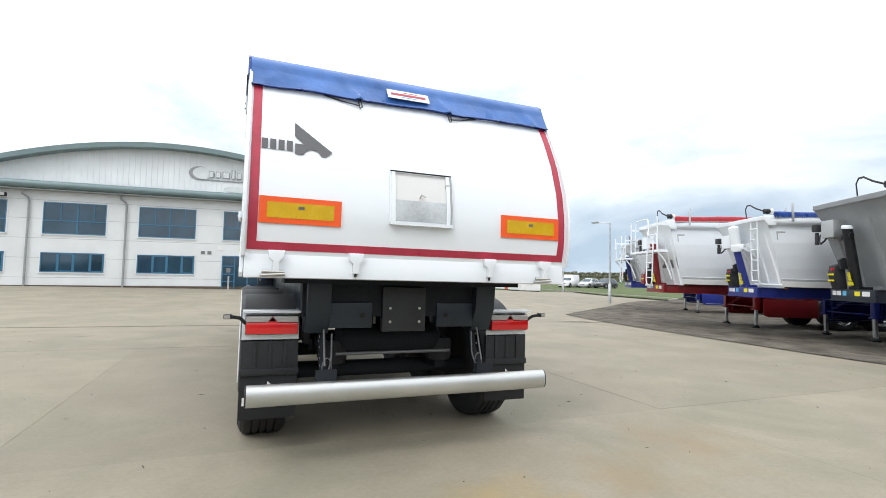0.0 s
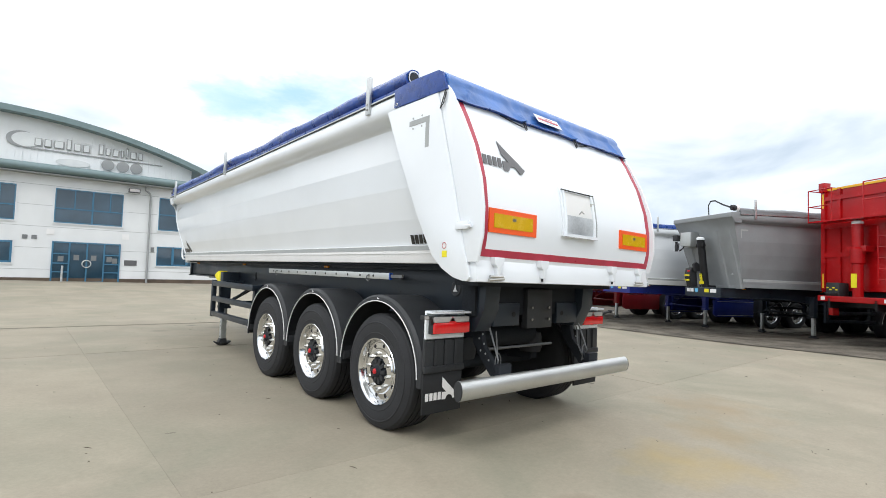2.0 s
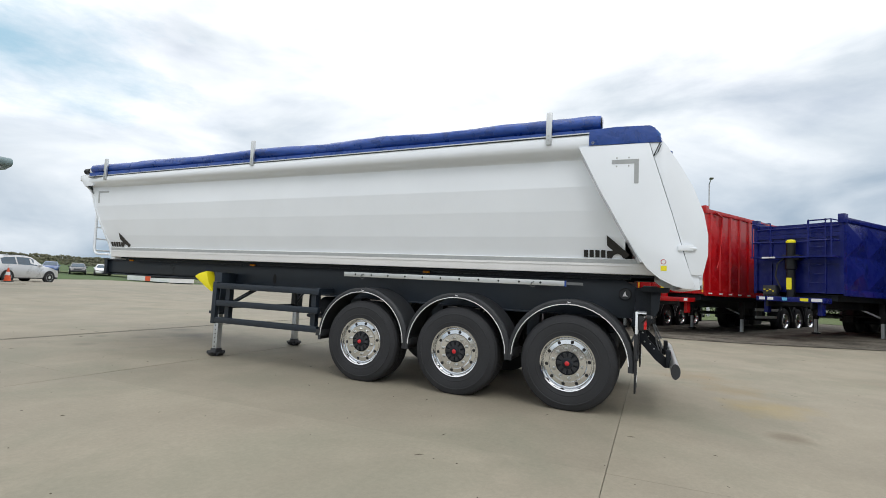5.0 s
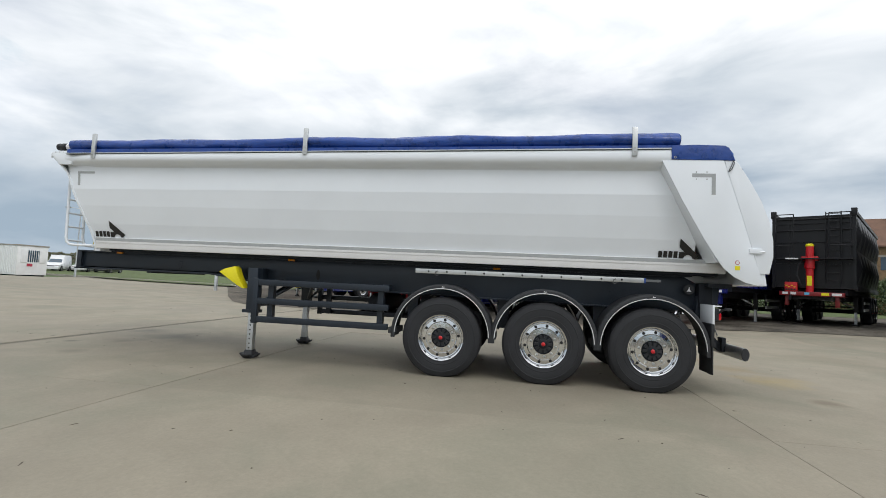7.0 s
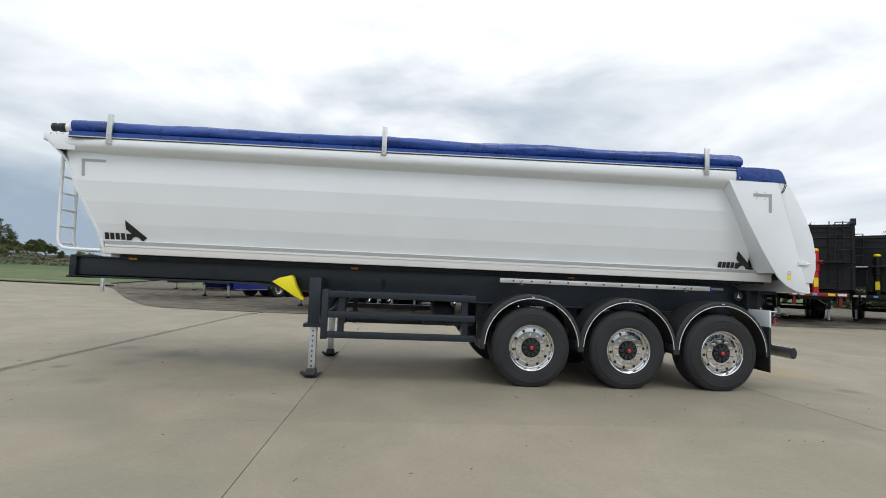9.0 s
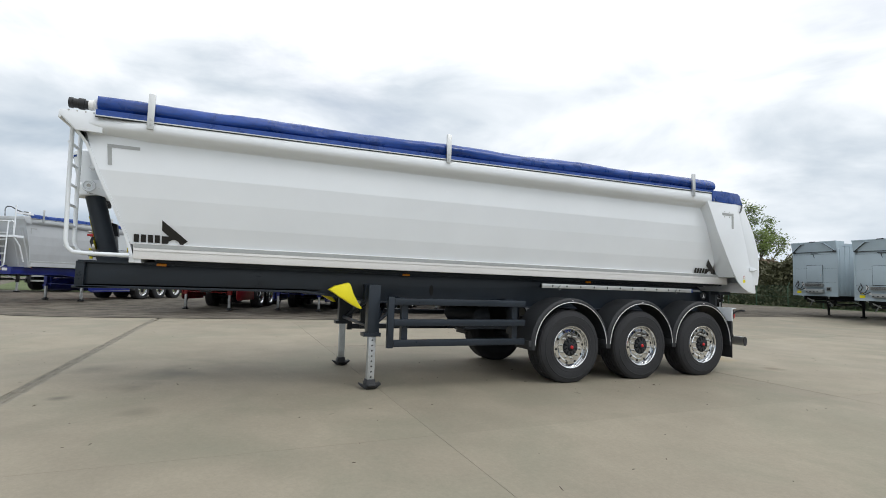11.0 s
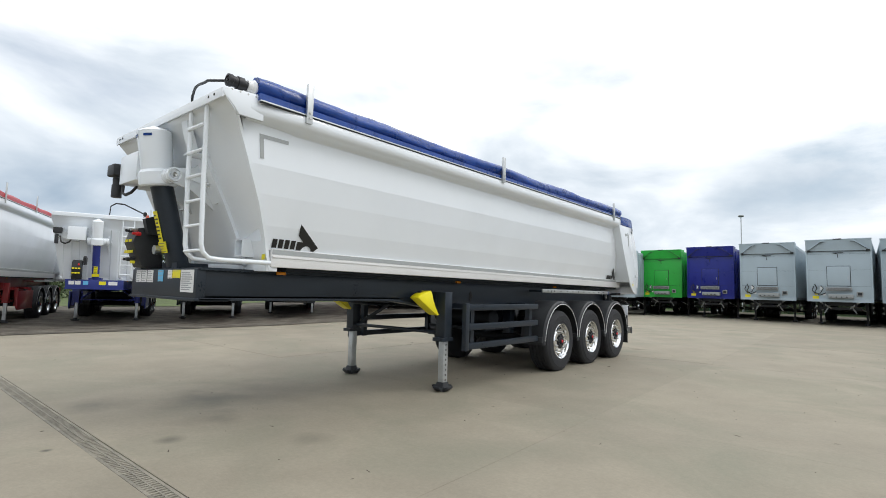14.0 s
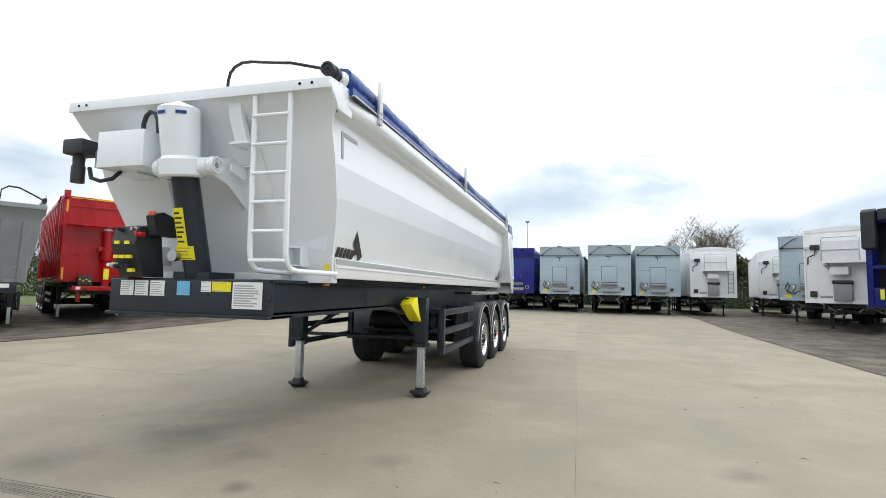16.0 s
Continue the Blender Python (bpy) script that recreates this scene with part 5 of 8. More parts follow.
CONCRETE = concrete_material()
JOINT = mat("joint_filler", (0.235, 0.217, 0.17), 0.9, var=0.2)
ASPHALT = mat("worn_asphalt", (0.13, 0.116, 0.095), 0.95, var=0.34, size=1.4, bump=0.03, bump_size=11, spec=0.2)
GRASS = mat("field_grass", (0.052, 0.092, 0.021), 0.95, var=0.22, size=0.06, bump=0.04, bump_size=4)
VERGE = mat("verge_grass", (0.085, 0.115, 0.035), 0.95, var=0.2, size=0.5, bump=0.03, bump_size=18)
GRATE = mat("cast_iron_grate", (0.25, 0.23, 0.185), 0.8, 0.1, var=0.25, bump=0.003)
KERB = mat("kerb_concrete", (0.33, 0.31, 0.27), 0.85, var=0.1, size=3, bump=0.003)

CUTS = [-1500, -700, -400, -250, -160, -110, -80] + list(range(-64, 73, 4)) + [90, 115, 150, 200, 270, 360, 500, 800, 1500]
gb = bmesh.new()
gv = [[gb.verts.new((x, y, ground_z(x, y) - (0.16 if -62 < x < 38 and -30 < y < 46 else 0.02))) for y in CUTS] for x in CUTS]
for i in range(len(CUTS) - 1):
    for j in range(len(CUTS) - 1):
        gb.faces.new((gv[i][j], gv[i + 1][j], gv[i + 1][j + 1], gv[i][j + 1]))
tagged(part("ground", gb, GRASS, smooth=60), "green farm field that runs to the horizon", "ground", kind="structure")

XJ = [-25.74 + 6.01 * k for k in range(11)]
YJ = [-29.9, -24.1, -18.2, -12.3, -6.4, -0.55, 5.35, 9.12, 9.28, 15.0, 20.9, 26.8, 32.5, 38.5, 44.0]
pavement = part("pavement", sheet([(-60, -30), (36, -30), (36, 44.2), (-60, 44.2)], 1.0, -0.014), JOINT)
tagged(pavement, "pale worn concrete yard of large cast slabs with stains", "pavement", kind="structure")
outer = part("slab_field", sheet([(-60, -30), (-25.75, -30), (-25.75, 44), (-60, 44)], 4.0, 0.0), CONCRETE, pavement)

tar = part("asphalt_apron", sheet([(11.75, -31), (11.5, -16), (11.25, -6), (11.2, 1), (11.7, 7), (12.3, 11), (13.1, 13.2), (14.6, 14.6), (18, 17), (36, 28.5), (70, 34), (70, -31)], 1.0, 0.016), ASPHALT)
tagged(tar, "dark worn asphalt apron with loose grit", "asphalt", kind="structure")
tar2 = part("asphalt_apron", sheet([(-8.3, -31), (-8.0, -20), (-7.5, -9), (-7.15, 0.5), (-7.3, 2.6), (-9, 4.2), (-40, 6), (-60, 6), (-60, -31)], 2.0, 0.012), ASPHALT)
tagged(tar2, "dark worn asphalt apron with loose grit", "asphalt", kind="structure")

tar3 = part("asphalt_apron", sheet([(-60, -40.2), (70, -40.2), (70, -31.02), (36.02, -31.02), (36.02, -30.02), (-60, -30.02)], 3.0, 0.008), ASPHALT)
tagged(tar3, "dark worn asphalt strip behind the parked row", "asphalt", kind="structure")

verge = part("verge", sheet([(31.5, 24.8), (36, 28.2), (60, 33), (75, 36), (75, 80), (36.2, 80), (36.2, 44)], 3.0, 0.10), VERGE)
tagged(verge, "mown grass verge behind a low kerb", "grass", kind="structure")
strip = part("verge", sheet([(25, -14), (25, -1), (30, 10), (34.5, 22), (60, 28), (60, -28), (37, -28), (28, -22)], 3.0, 0.04), VERGE)
tagged(strip, "rough grass strip between the apron and the hedge", "grass", kind="structure")
kb = bmesh.new()
line = [(31.4, 24.7), (36.1, 28.2), (36.1, 44.2), (36.1, 60)]
for (xa, ya), (xb, yb) in zip(line, line[1:]):
    d = Vector((xb - xa, yb - ya, 0)).normalized()
    nrm = Vector((-d.y, d.x, 0)) * 0.07
    rings = [[Vector((x, y, ground_z(x, y))) + o for o in (nrm - Vector((0, 0, 0.1)), nrm + Vector((0, 0, 0.14)), -nrm + Vector((0, 0, 0.14)), -nrm - Vector((0, 0, 0.1)))] for x, y in ((xa, ya), (xb, yb))]
    loft(rings, kb)
tagged(part("kerb", kb, KERB, bevel=0.01), "low concrete kerb along the verge", "kerb", kind="structure")

# drain channel with gratings
drain = part("drain_channel", box(-26.5, 11.2, 9.12, 9.28, -0.12, -0.02), JOINT)
tagged(drain, "narrow drain channel with cast gratings across the yard", "drain", kind="structure")
gr = bmesh.new()
box(-0.249, 0.249, -0.077, -0.055, -0.03, 0.0, gr)
box(-0.249, 0.249, 0.055, 0.077, -0.03, 0.0, gr)
box(-0.249, 0.249, -0.006, 0.006, -0.03, -0.001, gr)
for k in range(12):
    x = -0.249 + k * 0.0418
    prism([(x, -0.055), (x + 0.024, -0.055), (x + 0.030, 0.055), (x + 0.006, 0.055)], -0.03, -0.003, "z", gr)
grate_me = to_mesh("grating", gr, GRATE)
for k in range(50):
    go = new("grating", grate_me)
    go.parent = drain
    go.location = (-13.7 + 0.5 * k, 9.2, -0.003 + random.uniform(-0.003, 0.002))


# ---------------------------------------------------------------- office building
CLAD = mat("white_cladding", (0.68, 0.70, 0.71), 0.5, var=0.04, size=0.8)
CLAD_RIB = mat("pale_grey_ribbed_cladding", (0.78, 0.80, 0.81), 0.45, var=0.05, size=0.7)
ROOF_EDGE = mat("grey_green_fascia", (0.16, 0.225, 0.235), 0.4, var=0.06, size=1.5)
SOFFIT = mat("grey_soffit", (0.30, 0.32, 0.32), 0.6, var=0.06)
FRAME_BLUE = mat("blue_window_frame", (0.035, 0.15, 0.26), 0.4, var=0.05)
GLASS = mat("dark_window_glass", (0.028, 0.062, 0.095), 0.05, var=0.25, size=0.6, rvar=0.03, spec=0.8)
BLIND = mat("grey_blind", (0.16, 0.17, 0.175), 0.6, var=0.1)
PIPE = mat("grey_downpipe", (0.30, 0.315, 0.32), 0.45, var=0.08)
SIGN_GREY = mat("grey_sign_metal", (0.30, 0.31, 0.31), 0.4, 0.4, var=0.06)
SIGN_PALE = mat("pale_sign_metal", (0.66, 0.68, 0.68), 0.4, 0.2, var=0.05)
STUCCO = mat("beige_plinth", (0.36, 0.33, 0.27), 0.85, var=0.1)
BASE_BRICK = mat("brown_base_course", (0.10, 0.075, 0.055), 0.9, var=0.25, size=2)

BM = pose(0, 28.7, 0.26, 0, 0, -2.4) @ pose(0, 0, 0, -1.0, -0.6, 0)
office = thing("office_building", BM, "two-storey white-clad office with arched grey roof and blue window frames", "building")
L, R = -16.2, 7.3
part("wall", box(L, R, 0.0, 18, 0.0, 5.55), CLAD, office)
seam = bmesh.new()
for z in (0.65, 1.75, 2.85, 3.95, 5.0):
    box(L, R, -0.006, 0.0, z - 0.008, z + 0.008, seam)
part("panel_seam", seam, SOFFIT, office)
part("plinth", box(L - 0.02, R + 0.02, -0.03, 0.0, -0.3, 0.21), BASE_BRICK, office)
part("apron", box(L - 1, R + 1.2, -1.4, 0.0, -0.4, -0.02), STUCCO, office)
# canopy with a rolled edge
cp = [(-0.62, 5.62), (-0.70, 5.70), (-0.72, 5.82), (-0.66, 5.94), (-0.50, 6.02), (0.4, 6.14), (0.4, 5.52), (-0.05, 5.5)]
part("canopy", prism(cp, L - 0.3, R + 0.55), ROOF_EDGE, office, "rolled grey-green canopy edge", smooth=50)
part("soffit", box(L, R + 0.2, -0.5, 0.0, 5.50, 5.56), SOFFIT, office)
CS, HALF = -4.1, 9.3


def arc_z(s):
    return 8.72 - 2.05 * ((s - CS) / 10.2) ** 2


gab = [(CS - HALF, 6.0)] + [(CS - HALF + 2 * HALF * k / 24, arc_z(CS - HALF + 2 * HALF * k / 24) - 0.1) for k in range(25)] + [(CS + HALF, 6.0)]
part("gable", prism(gab, 0.42, 17.5, "y"), CLAD_RIB, office)
rib = bmesh.new()
k = 0
while CS - HALF + 0.1 + k * 0.30 < CS + HALF - 0.1:
    s = CS - HALF + 0.1 + k * 0.30
    box(s, s + 0.10, 0.385, 0.42, 6.05, arc_z(s) - 0.12, rib)
    k += 1
part("gable_rib", rib, CLAD_RIB, office)
roof_o = [(CS - 10.3 + 20.6 * k / 28, arc_z(CS - 10.3 + 20.6 * k / 28) + 0.12) for k in range(29)]
roof_i = [(s, z - 0.30) for s, z in roof_o[::-1]]
part("roof", prism(roof_o + roof_i, -0.25, 18.2, "y"), ROOF_EDGE, office, "arched grey-green roof edge", smooth=20)


def window(x0, x1, z0, z1, cols, rails, name="window", opens=()):
    w = part(name, box(x0, x1, -0.015, 0.02, z0, z1), GLASS, office, "dark reflecting glass in blue frame")
    part("sill", box(x0 - 0.06, x1 + 0.06, -0.06, 0.0, z0 - 0.07, z0 - 0.01), CLAD, w)
    part("reveal", box(x0 - 0.07, x0, -0.03, 0.0, z0 - 0.01, z1 + 0.04), CLAD, w)
    part("reveal", box(x1, x1 + 0.07, -0.03, 0.0, z0 - 0.01, z1 + 0.04), CLAD, w)
    fr = bmesh.new()
    for a, b in ((x0, x0 + 0.05), (x1 - 0.05, x1)):
        box(a, b, -0.035, -0.015, z0, z1, fr)
    for a, b in ((z0, z0 + 0.05), (z1 - 0.05, z1)):
        box(x0, x1, -0.036, -0.015, a, b, fr)
    part("window_frame", fr, FRAME_BLUE, w)
    for c in cols:
        x = x0 + (x1 - x0) * c
        part("mullion", box(x - 0.035, x + 0.035, -0.042, -0.015, z0, z1), FRAME_BLUE, w)
    for f, a, b in rails:
        z = z0 + (z1 - z0) * f
        part("transom", box(x0 + (x1 - x0) * a, x0 + (x1 - x0) * b, -0.04, -0.015, z - 0.03, z + 0.03), FRAME_BLUE, w)
    for a, b in opens:
        xa, xb = x0 + (x1 - x0) * a, x0 + (x1 - x0) * b
        sash = bmesh.new()
        for p in ((xa, xa + 0.09, z0, z1), (xb - 0.09, xb, z0, z1), (xa, xb, z0, z0 + 0.09), (xa, xb, z1 - 0.09, z1)):
            box(p[0], p[1], -0.05, -0.015, p[2], p[3], sash)
        part("sash", sash, FRAME_BLUE, w)
    return w


for x0, x1 in ((-15.2, -12.2), (-10.55, -7.5), (-5.85, -2.8), (-1.25, 1.75)):
    window(x0, x1, 3.10, 4.90, (0.54,), ((0.42, 0, 1),))
    for f in (0.28, 0.80):
        xm = x0 + (x1 - x0) * f
        part("mullion", box(xm - 0.025, xm + 0.025, -0.04, -0.015, 3.86, 4.9), FRAME_BLUE, office)
    if x0 < -2:
        window(x0, x1, 0.95, 2.05, (0.26, 0.52, 0.77), (), opens=((0.26, 0.52), (0.77, 1.0)))
window(3.5, 7.05, 3.05, 4.95, (0.36, 0.68), ((0.48, 0, 1),))
window(3.5, 6.6, 1.0, 2.10, (0.26, 0.52, 0.77), (), opens=((0.26, 0.52), (0.77, 1.0)))
# entrance
ent = part("entrance_door", box(-1.25, 1.75, -0.012, 0.02, -0.02, 2.12), GLASS, office, "glazed double door with blue frame and round pull")
fr = bmesh.new()
for x in (-1.25, -0.55, 0.21, 0.97, 1.68):
    box(x, x + 0.07, -0.05, -0.012, -0.02, 2.12, fr)
for x0, x1, z in ((-1.25, 1.75, 2.05), (-1.25, -0.55, 1.45), (-1.25, -0.55, 0.95), (-1.25, -0.55, 0.5), (1.0, 1.75, 1.45), (1.0, 1.75, 0.95), (1.0, 1.75, 0.5), (-0.5, 1.0, -0.02)):
    box(x0, x1, -0.048, -0.012, z, z + 0.06, fr)
part("door_frame", fr, FRAME_BLUE, ent)
ringp = [(0.245 + 0.19 * math.cos(a), -0.10, 0.98 + 0.19 * math.sin(a)) for a in (2 * math.pi * k / 24 for k in range(25))]
part("door_pull", tube(ringp, 0.028, 8, caps=False), ALU_MATT, ent, "round metal door pull")
for x, z in ((-0.86, 1.22), (-0.2, 1.30), (0.55, 1.30), (1.25, 1.25), (1.5, 1.18)):
    part("notice", box(x - 0.12, x + 0.12, -0.02, -0.013, z - 0.14, z + 0.14), BLIND, ent)
part("bollard", tube([(-0.78, -0.9, -0.05), (-0.78, -0.9, 0.85)], 0.05, 12), GALV, office)
for s in (-11.2, -6.5, 3.05):
    pp = part("downpipe", tube([(s, -0.10, 0.0), (s, -0.10, 4.9), (s - 0.05, -0.12, 5.1), (s - 0.28, -0.25, 5.25), (s - 0.30, -0.28, 5.5)], 0.055, 10), PIPE, office)
    for z in (0.6, 1.9, 3.2, 4.5):
        part("pipe_clip", lathe([(0, 0.062), (0.04, 0.062)], "z", 10, (s, -0.10, z)), PIPE, pp)
for s in (-12.4, 2.2):
    fl = part("flood_light", box(s - 0.28, s + 0.28, -0.55, -0.28, 5.03, 5.25), BLACK_PLASTIC, office, bevel=0.03)
    part("lamp_glass", box(s - 0.24, s + 0.24, -0.57, -0.55, 5.06, 5.22), GREY_LENS, fl)
for s, z, w, h in ((-2.35, 2.28, 0.22, 0.2), (-1.98, 2.28, 0.22, 0.2), (3.28, 1.9, 0.16, 0.28)):
    part("wall_vent", box(s - w / 2, s + w / 2, -0.03, 0.0, z - h / 2, z + h / 2), BLIND, office)
for s, z in ((-1.35, 2.6), (1.95, 2.55)):
    part("notice_plate", box(s - 0.16, s + 0.16, -0.03, 0.0, z - 0.15, z + 0.15), WHITE_DECAL, office)
part("door_sign", box(1.95, 2.55, -0.025, 0.0, 0.95, 1.25), GREY_DECAL, office)
# sign on the gable: an oval sweep with raised bars for its letters
sg = part("gable_sign", prism([(-2.75 + 0.62 * math.cos(a), 7.30 + 0.42 * math.sin(a)) for a in (2 * math.pi * k / 28 for k in range(28))], 0.33, 0.40, "y"), SIGN_GREY, office, "grey metal sign with plain raised bars")
part("sign_face", prism([(-2.58 + 0.58 * math.cos(a), 7.30 + 0.37 * math.sin(a)) for a in (2 * math.pi * k / 28 for k in range(28))], 0.325, 0.335, "y"), SIGN_PALE, sg)
part("sign_sweep", box(-2.7, 3.6, 0.35, 0.40, 6.86, 6.92), SIGN_GREY, sg)
x = -2.25
for k in range(14):
    w = (0.30, 0.30, 0.42, 0.22, 0.30, 0.30, 0.0, 0.22, 0.22, 0.30, 0.12, 0.12, 0.30, 0.22)[k]
    tall = k in (3, 7, 11)
    if w:
        part("raised_bar", box(x, x + w, 0.32, 0.40, 7.05, 7.62 if tall else 7.46), SIGN_GREY, sg, bevel=0.015)
        part("bar_face", box(x + 0.04, x + w - 0.04, 0.312, 0.322, 7.09, 7.58 if tall else 7.42), SIGN_PALE, sg)
    x += (w or 0.20) + 0.10
for s in (0.95, 1.65, 2.30):
    part("sign_disc", lathe([(0.33, 0), (0.33, 0.26), (0.335, 0.30), (0.40, 0.30), (0.40, 0)], "y", 24, (s, 0, 6.52)), SIGN_GREY, sg)
part("sign_oval", prism([(-0.6 + 0.75 * math.cos(a), 6.38 + 0.2 * math.sin(a)) for a in (2 * math.pi * k / 24 for k in range(24))], 0.35, 0.40, "y"), SIGN_PALE, sg)


# ---------------------------------------------------------------- trailers parked round the yard
BODY_GREY = mat("silver_grey_paint", (0.245, 0.26, 0.27), 0.4, var=0.07)
BODY_SILVER = mat("pale_silver_paint", (0.50, 0.525, 0.55), 0.4, var=0.05)
SHEET_GREY = mat("grey_sheet", (0.20, 0.21, 0.22), 0.5, var=0.1)
RED = mat("bright_red_paint", (0.40, 0.005, 0.007), 0.24, var=0.16, size=1.1, spec=0.4)
ROW_BLUE = mat("violet_blue_paint", (0.010, 0.018, 0.21), 0.32, var=0.1, spec=0.4)
DEEP_BLUE = mat("royal_blue_paint", (0.005, 0.011, 0.125), 0.28, var=0.12, spec=0.3)
BLACK_PAINT = mat("black_paint", (0.010, 0.0105, 0.012), 0.36, var=0.2, spec=0.3)
GREEN = mat("bright_green_paint", (0.02, 0.40, 0.045), 0.4, var=0.06)
PALE_GREY = mat("pale_blue_grey_panel", (0.37, 0.45, 0.50), 0.45, var=0.05, size=1.0)
WHITE_PANEL = mat("white_panel", (0.80, 0.81, 0.81), 0.4, var=0.04)
AMBER_TAPE = mat("amber_tape", (0.75, 0.42, 0.02), 0.4, var=0.05)


def parked(x, y, z, heading, nose=0.0):
    """Pose of a trailer whose nose stands at x, y and points along heading (degrees from +x)."""
    return pose(x, y, z, 0, 0, heading - 90) @ pose(0, -nose, 0)


yard = "tipping trailers parked in a row"
tw = tipper(parked(14.25, 9.31, ground_z(17, 8), 157.5, 8.65), "white tipping trailer on a red chassis with rolled red sheet", WHITE, FRAME_RED, TARP_RED, 0, yard, False, 0, FRAME_RED, lift=1.56)
tb = tipper(parked(14.0, 5.66, ground_z(17, 4), 157, 8.65), "white tipping trailer on a blue chassis with rolled blue sheet", WHITE, FRAME_BLUEP, TARP_BLUE, 0, yard, False, -1, FRAME_BLUEP, lift=1.39)
tg = tipper(parked(13.52, 2.5, ground_z(17, 1), 152, 8.65), "grey tipping trailer on a near-black chassis", BODY_GREY, NAVY, SHEET_GREY, 0, yard, False, 0, BLACK_PAINT, lift=1.51)
ta = tipper(parked(19.6, 15.6, ground_z(23, 11), 150, 8.65), "silver tipping trailer on a blue chassis with blue sheet", BODY_SILVER, FRAME_BLUEP, TARP_BLUE, 0, yard, False, 0, FRAME_BLUEP, lift=1.38, longer=0.6)
def access_platform(t, ahead=0.0):
    """White platform with handrails and a hooped ladder on the front wall."""
    pf = part("platform", box(-1.25, 1.25, 8.70, 9.11, 2.48, 2.57), WHITE, t, "white access platform with handrails", bevel=0.01)
    for s in (-1, 1):
        part("platform_brace", tube([(s * 1.2, 9.05, 2.49), (s * 1.2, 8.80, 2.17), (s * 1.15, 8.55, 1.55)], 0.028, 8), WHITE, pf)
        part("corner_bar", tube([(s * 1.22, 9.08, 2.57), (s * 1.22, 9.08, 3.74)], 0.026, 8), WHITE, pf)
        part("platform_strap", box(min(s * 1.2, s * 1.24), max(s * 1.2, s * 1.24), 8.35, 9.08, 3.42, 3.50), WHITE, pf)
    loop = [(0.78, 9.09, 2.57), (0.74, 9.09, 3.42), (0.70, 9.09, 3.68), (0.60, 9.09, 3.74), (-0.32, 9.09, 3.74), (-0.44, 9.09, 3.68), (-0.48, 9.09, 3.42), (-0.48, 9.09, 2.57)]
    part("handrail", tube(loop, 0.022, 8), WHITE, pf)
    part("handrail", tube([(1.22, 9.09, 3.07), (-0.48, 9.09, 3.07)], 0.018, 8), WHITE, pf)
    part("handrail", tube([(-0.98, 9.09, 3.07), (-1.10, 9.09, 3.14), (-1.20, 9.09, 3.07), (-1.22, 9.09, 2.57)], 0.02, 8), WHITE, pf)
    hoop = [(-0.50, 9.12, 3.32), (-0.50, 9.17, 1.55), (-0.54, 9.17, 1.42), (-0.64, 9.17, 1.36), (-0.86, 9.17, 1.36), (-0.96, 9.17, 1.42), (-1.0, 9.17, 1.55), (-0.98, 9.12, 3.17)]
    hl = part("ladder", tube(hoop, 0.024, 8), WHITE, t, "white hooped ladder hung from the platform")
    for k in range(5):
        part("rung", tube([(-0.50, 9.165 - 0.01 * k, 1.62 + 0.27 * k), (-0.99, 9.165 - 0.01 * k, 1.62 + 0.27 * k)], 0.018, 6), WHITE, hl)
    part("tread", box(-0.96, -0.52, 9.02, 9.14, 3.14, 3.18), WHITE, hl)
    pf.location, hl.location = (0, ahead, 0.12), (0, ahead, 0.08)


access_platform(tw)
access_platform(ta, 0.6)
for u, w in ((0.86, 0.24), (0.58, 0.2), (0.34, 0.2)):
    label_plate(tw, pose(u, 8.656, 1.40, 90, 0, 180), w, 0.10, WHITE_DECAL, 0)
rb = part("connector_box", box(0.36, 0.70, 8.72, 8.90, 1.47, 1.86), FRAME_RED, tw, "red connector box with yellow tags", bevel=0.02)
for k in range(3):
    part("tag", box(0.40 + 0.09 * k, 0.47 + 0.09 * k, 8.90, 8.905, 1.64, 1.69), YELLOW, rb)


